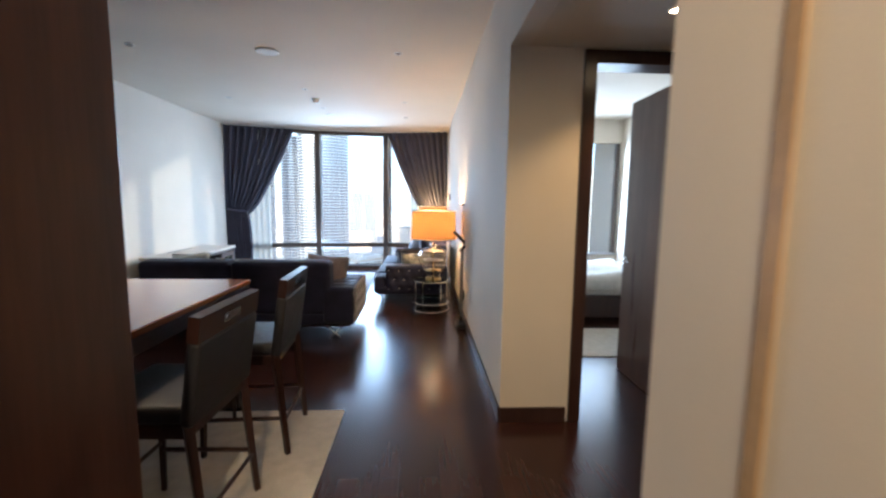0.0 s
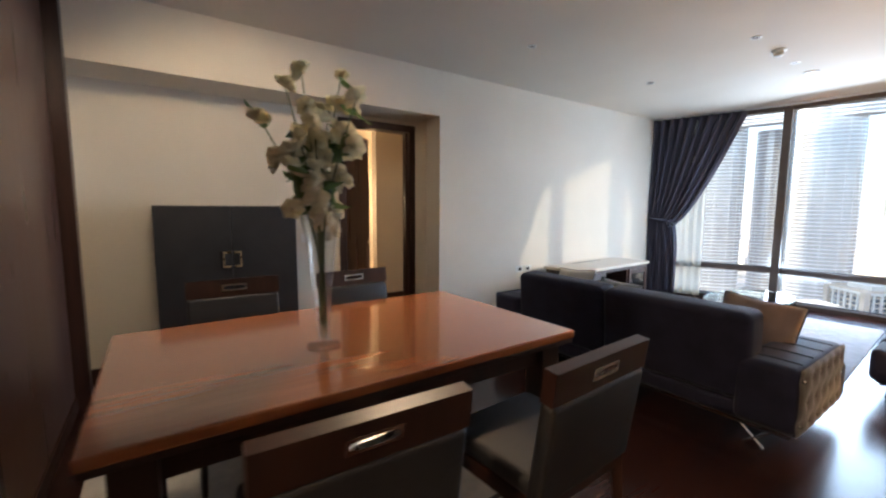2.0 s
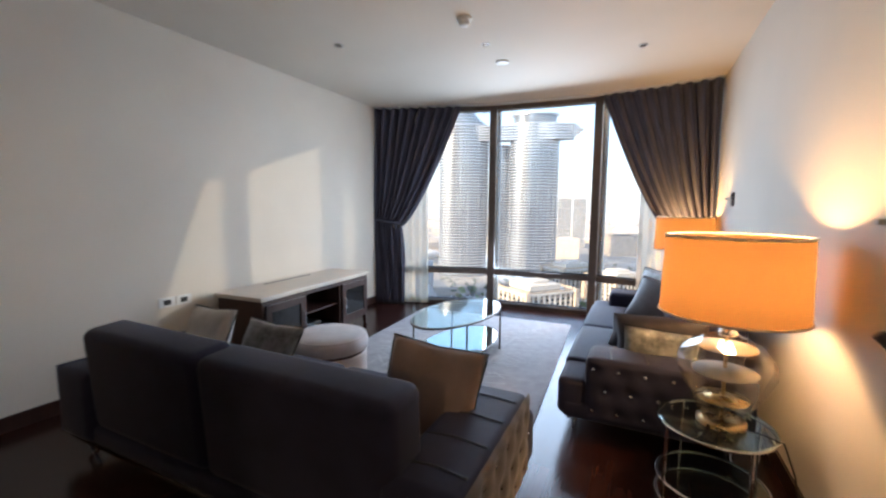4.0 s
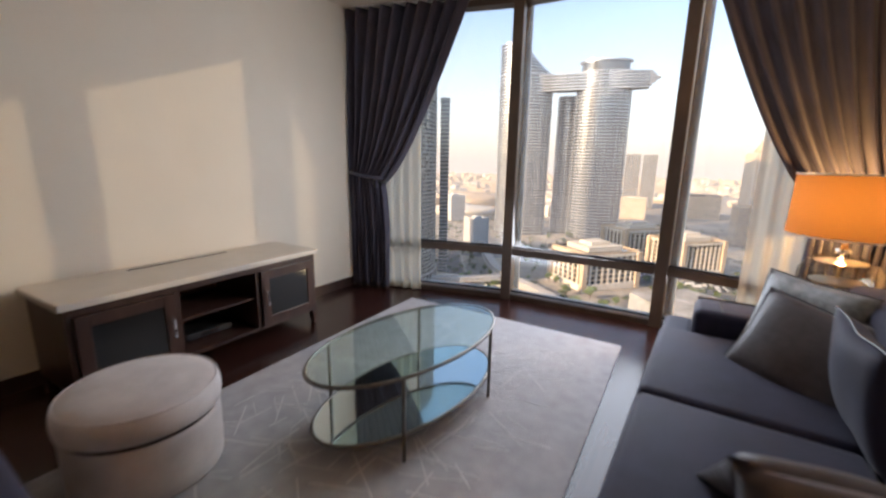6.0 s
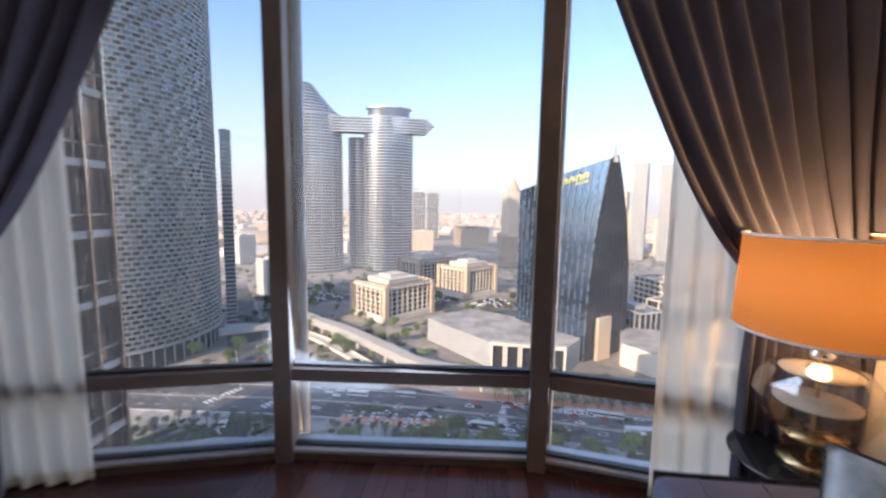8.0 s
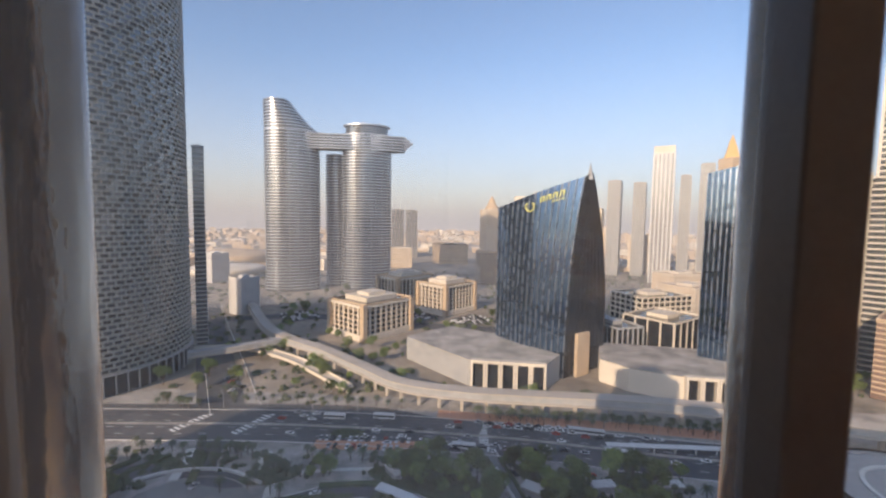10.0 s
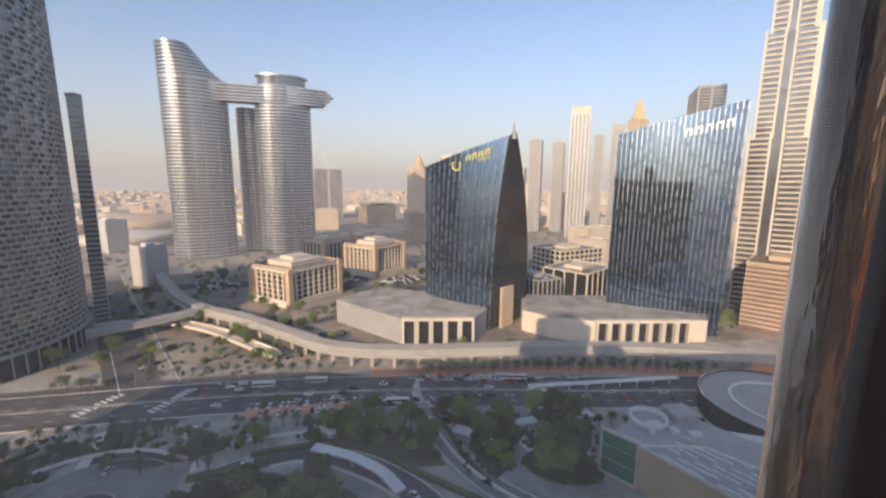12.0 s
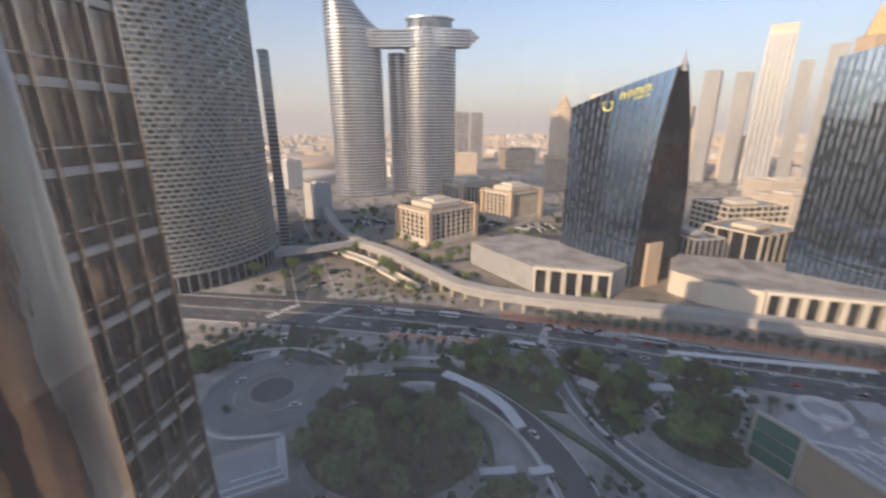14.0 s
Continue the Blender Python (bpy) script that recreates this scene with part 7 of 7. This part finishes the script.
# scrub and hedges of the blocks between the towers
sv, sf = [], []
rs = random.Random(77)
for i in range(900):
    x, y = rs.uniform(-420, 420), rs.uniform(255, 900)
    if any((x - cx) ** 2 + (y - cy) ** 2 < r * r for cx, cy, r in taken):
        continue
    w, h, a = rs.uniform(1.5, 5.0), rs.uniform(1.2, 4.5), rs.uniform(0, 3.1)
    n = 7
    o = len(sv)
    ring = [(x + w * rs.uniform(0.7, 1.2) * math.cos(2 * math.pi * k / n), y + w * rs.uniform(0.7, 1.2) * math.sin(2 * math.pi * k / n)) for k in range(n)]
    sv += [(px_, py_, GZ) for px_, py_ in ring] + [(x + (px_ - x) * 0.85, y + (py_ - y) * 0.85, GZ + h * rs.uniform(0.5, 0.8)) for px_, py_ in ring] + [(x, y, GZ + h)]
    for k in range(n):
        j = (k + 1) % n
        sf += [(o + k, o + j, o + n + j, o + n + k), (o + n + k, o + n + j, o + 2 * n)]
for i in range(620):
    c0 = rs.choice(((-46, 126, 36, 28), (-20, 184, 24, 9), (45, 168, 18, 18), (78, 168, 20, 18), (-150, 178, 24, 16), (-100, 186, 34, 8), (30, 112, 30, 14), (-120, 258, 60, 12), (-90, 285, 50, 14), (-60, 215, 8, 3)))
    x, y = c0[0] + c0[2] * rs.uniform(-1, 1), c0[1] + c0[3] * rs.uniform(-1, 1)
    w, h, n = rs.uniform(0.6, 1.9), rs.uniform(0.7, 2.0), 7
    o = len(sv)
    ring = [(x + w * rs.uniform(0.6, 1.3) * math.cos(2 * math.pi * k / n), y + w * rs.uniform(0.6, 1.3) * math.sin(2 * math.pi * k / n)) for k in range(n)]
    sv += [(px_, py_, GZ) for px_, py_ in ring] + [(x + (px_ - x) * 0.85, y + (py_ - y) * 0.85, GZ + h * rs.uniform(0.5, 0.8)) for px_, py_ in ring] + [(x, y, GZ + h)]
    for k in range(n):
        j = (k + 1) % n
        sf += [(o + k, o + j, o + n + j, o + n + k), (o + n + k, o + n + j, o + 2 * n)]
tagged(data_part("scrub", sv, sf, SCRUB, None, "dark green scrub and hedges between the blocks"), category="shrubs", kind="stuff")
# parking lots of the low blocks
pv, pf, pv2, pf2 = [], [], [], []
for cx, cy, ang, rows_, cols_ in ((-60, 478, 52, 5, 14), (-130, 470, 52, 5, 12), (10, 470, 50, 4, 14), (-35, 392, 50, 3, 10), (110, 470, 20, 5, 14), (270, 430, 30, 5, 14), (-190, 470, 40, 5, 12), (240, 590, 25, 5, 14)):
    ca, sa = math.cos(radians(ang)), math.sin(radians(ang))
    for i in range(rows_):
        for j in range(cols_):
            if rs.random() < 0.25:
                continue
            u, w = (j - cols_ / 2) * 3.1, (i - rows_ / 2) * 8.5
            o = (cx + ca * u - sa * w, cy + sa * u + ca * w, GZ + 0.2)
            tv, tf = (pv, pf) if rs.random() < 0.6 else (pv2, pf2)
            add_box(tv, tf, o, (ca * 1.8, sa * 1.8, 0), (-sa * 4.5, ca * 4.5, 0), (0, 0, 0.8))
            add_box(tv, tf, (o[0] - sa * 1.0 + ca * 0.1, o[1] + ca * 1.0 + sa * 0.1, o[2] + 0.8), (ca * 1.6, sa * 1.6, 0), (-sa * 2.2, ca * 2.2, 0), (0, 0, 0.6))
    flat("parking_lot", [(cx + ca * u - sa * w, cy + sa * u + ca * w) for u, w in ((-cols_ * 1.7, -rows_ * 4.8), (cols_ * 1.7, -rows_ * 4.8), (cols_ * 1.7, rows_ * 4.8), (-cols_ * 1.7, rows_ * 4.8))], ASPHALT, "dark asphalt parking lot between blocks", "parking", 0, 0.02)
tagged(data_part("parked_cars", pv, pf, WHITEROOF, None, "rows of white parked cars far below"), category="cars", kind="stuff")
tagged(data_part("parked_cars", pv2, pf2, DARKGLASS, None, "rows of dark parked cars far below"), category="cars", kind="stuff")

# ---- traffic ----
TYRE = plain("tyre", (0.02, 0.02, 0.02), 0.8)
CARGLASS = plain("car_glass", (0.02, 0.024, 0.03), 0.1)


def car_model(colour, length, height, label):
    paint = plain("car_paint", colour, 0.25, spec=0.6)
    c = thing("car", label, "car", (0, 0, GZ), group="cars on the boulevard")
    part("body", bm_box(-length / 2, -0.9, 0.35, length / 2, 0.9, 0.95, 0.12), paint, c)
    bm = bm_box(-length * 0.30, -0.80, 0.95, length * 0.24, 0.80, height)
    for vtx in bm.verts:
        if vtx.co.z > 1.1:
            vtx.co.x *= 0.72
            vtx.co.y *= 0.86
    part("cabin", bm, CARGLASS, c)
    part("roof", bm_box(-length * 0.20, -0.66, height, length * 0.16, 0.66, height + 0.05, 0.02), paint, c)
    for sx in (-0.31, 0.31):
        for sy in (-0.88, 0.88):
            part("wheel", moved(bm_lathe([(0.33, -0.1), (0.33, 0.1)], 12), pose(sx * length, sy, 0.33, 90)), TYRE, c)
    return c


models = [car_model((0.75, 0.75, 0.74), 4.5, 1.45, "white saloon car on the boulevard"), car_model((0.05, 0.05, 0.055), 4.7, 1.5, "dark saloon car on the boulevard"), car_model((0.45, 0.45, 0.46), 4.6, 1.75, "silver car on the boulevard"), car_model((0.40, 0.05, 0.04), 4.4, 1.5, "red car on the boulevard"), car_model((0.72, 0.72, 0.70), 4.8, 1.8, "white people carrier on the boulevard")]
bus = thing("bus", "long white city bus on the boulevard", "bus", (90, 203, GZ), group="buses on the boulevard")
part("body", bm_box(-6, -1.25, 0.4, 6, 1.25, 3.1, 0.12), WHITEROOF, bus)
part("window_band", bm_box(-5.8, -1.27, 1.5, 5.85, 1.27, 2.5), CARGLASS, bus)
for sx in (-3.6, 3.4):
    for sy in (-1.2, 1.2):
        part("wheel", moved(bm_lathe([(0.48, -0.14), (0.48, 0.14)], 12), pose(sx, sy, 0.48, 90)), TYRE, bus)


def on_road(s, off):
    """Place and heading on the boulevard at share s of its length, off metres from its middle."""
    k = s * (len(road_line) - 1)
    i = min(int(k), len(road_line) - 2)
    p = road_line[i].lerp(road_line[i + 1], k - i)
    d = (road_line[i + 1] - road_line[i]).normalized()
    return p + Vector((-d.y, d.x)) * off, math.degrees(math.atan2(d.y, d.x))


used = [False] * 5
jobs = []
for i in range(190):
    lane = rt_.choice((-13.5, -9, -6.5, -2, 2, 6.5, 9, 12.5, 14.5))
    s = rt_.uniform(0.30, 0.82) if i < 45 else rt_.choice((rt_.uniform(0.44, 0.52), rt_.uniform(0.55, 0.63)))
    if i >= 45:
        lane = rt_.choice((9, 11.5, 14)) if s > 0.54 else rt_.choice((-14, -11, -8.5))
    p, a = on_road(s, lane)
    if all((p - q).length > 5.2 for q, _ in jobs):
        jobs.append((p, a))
for x, y, a in ((-112, 168, 80), (-92, 139, 20), (-119, 131, 150), (-126, 150, 70), (-60, 167, 20), (6, 141, -50), (18, 176, -70), (34, 144, -45), (-150, 262, 60), (-158, 276, 60), (-164, 282, 60), (-172, 300, 62), (-146, 268, 60), (-90, 232, 5), (-84, 235, 5), (-76, 234, 5), (-95, 236, 5), (24, 186, -60), (50, 186, 20), (58, 187, 20), *[(-72 + 3.0 * i, 209.5 + 0.04 * i, 88) for i in range(19) if i % 6 != 4], *[(-66 + 3.1 * i, 202.5, 92) for i in range(13) if i % 5 != 2], *[(10 + 5.4 * i, 231.5 - 0.3 * i, -4) for i in range(12)], *[(14 + 5.6 * i, 227.5 - 0.3 * i, -4) for i in range(9)]):
    jobs.append((Vector((x, y)), a))
for i, (p, a) in enumerate(jobs):
    k = (0, 0, 4, 2, 1, 0, 3, 2, 4, 1)[i % 10]
    m = pose(p.x, p.y, GZ + 0.12, 0, 0, a + (180 if i % 2 else 0))
    if not used[k]:
        models[k].matrix_world = m
        used[k] = True
    else:
        copy_thing(models[k], m)
p, a = on_road(0.62, -4)
bus.matrix_world = pose(p.x, p.y, GZ + 0.06, 0, 0, a)
for s, off in ((0.36, 9), (0.40, 12), (0.585, 13.5), (0.60, 13.5), (0.47, -13)):
    p, a = on_road(s, off)
    copy_thing(bus, pose(p.x, p.y, GZ + 0.06, 0, 0, a))
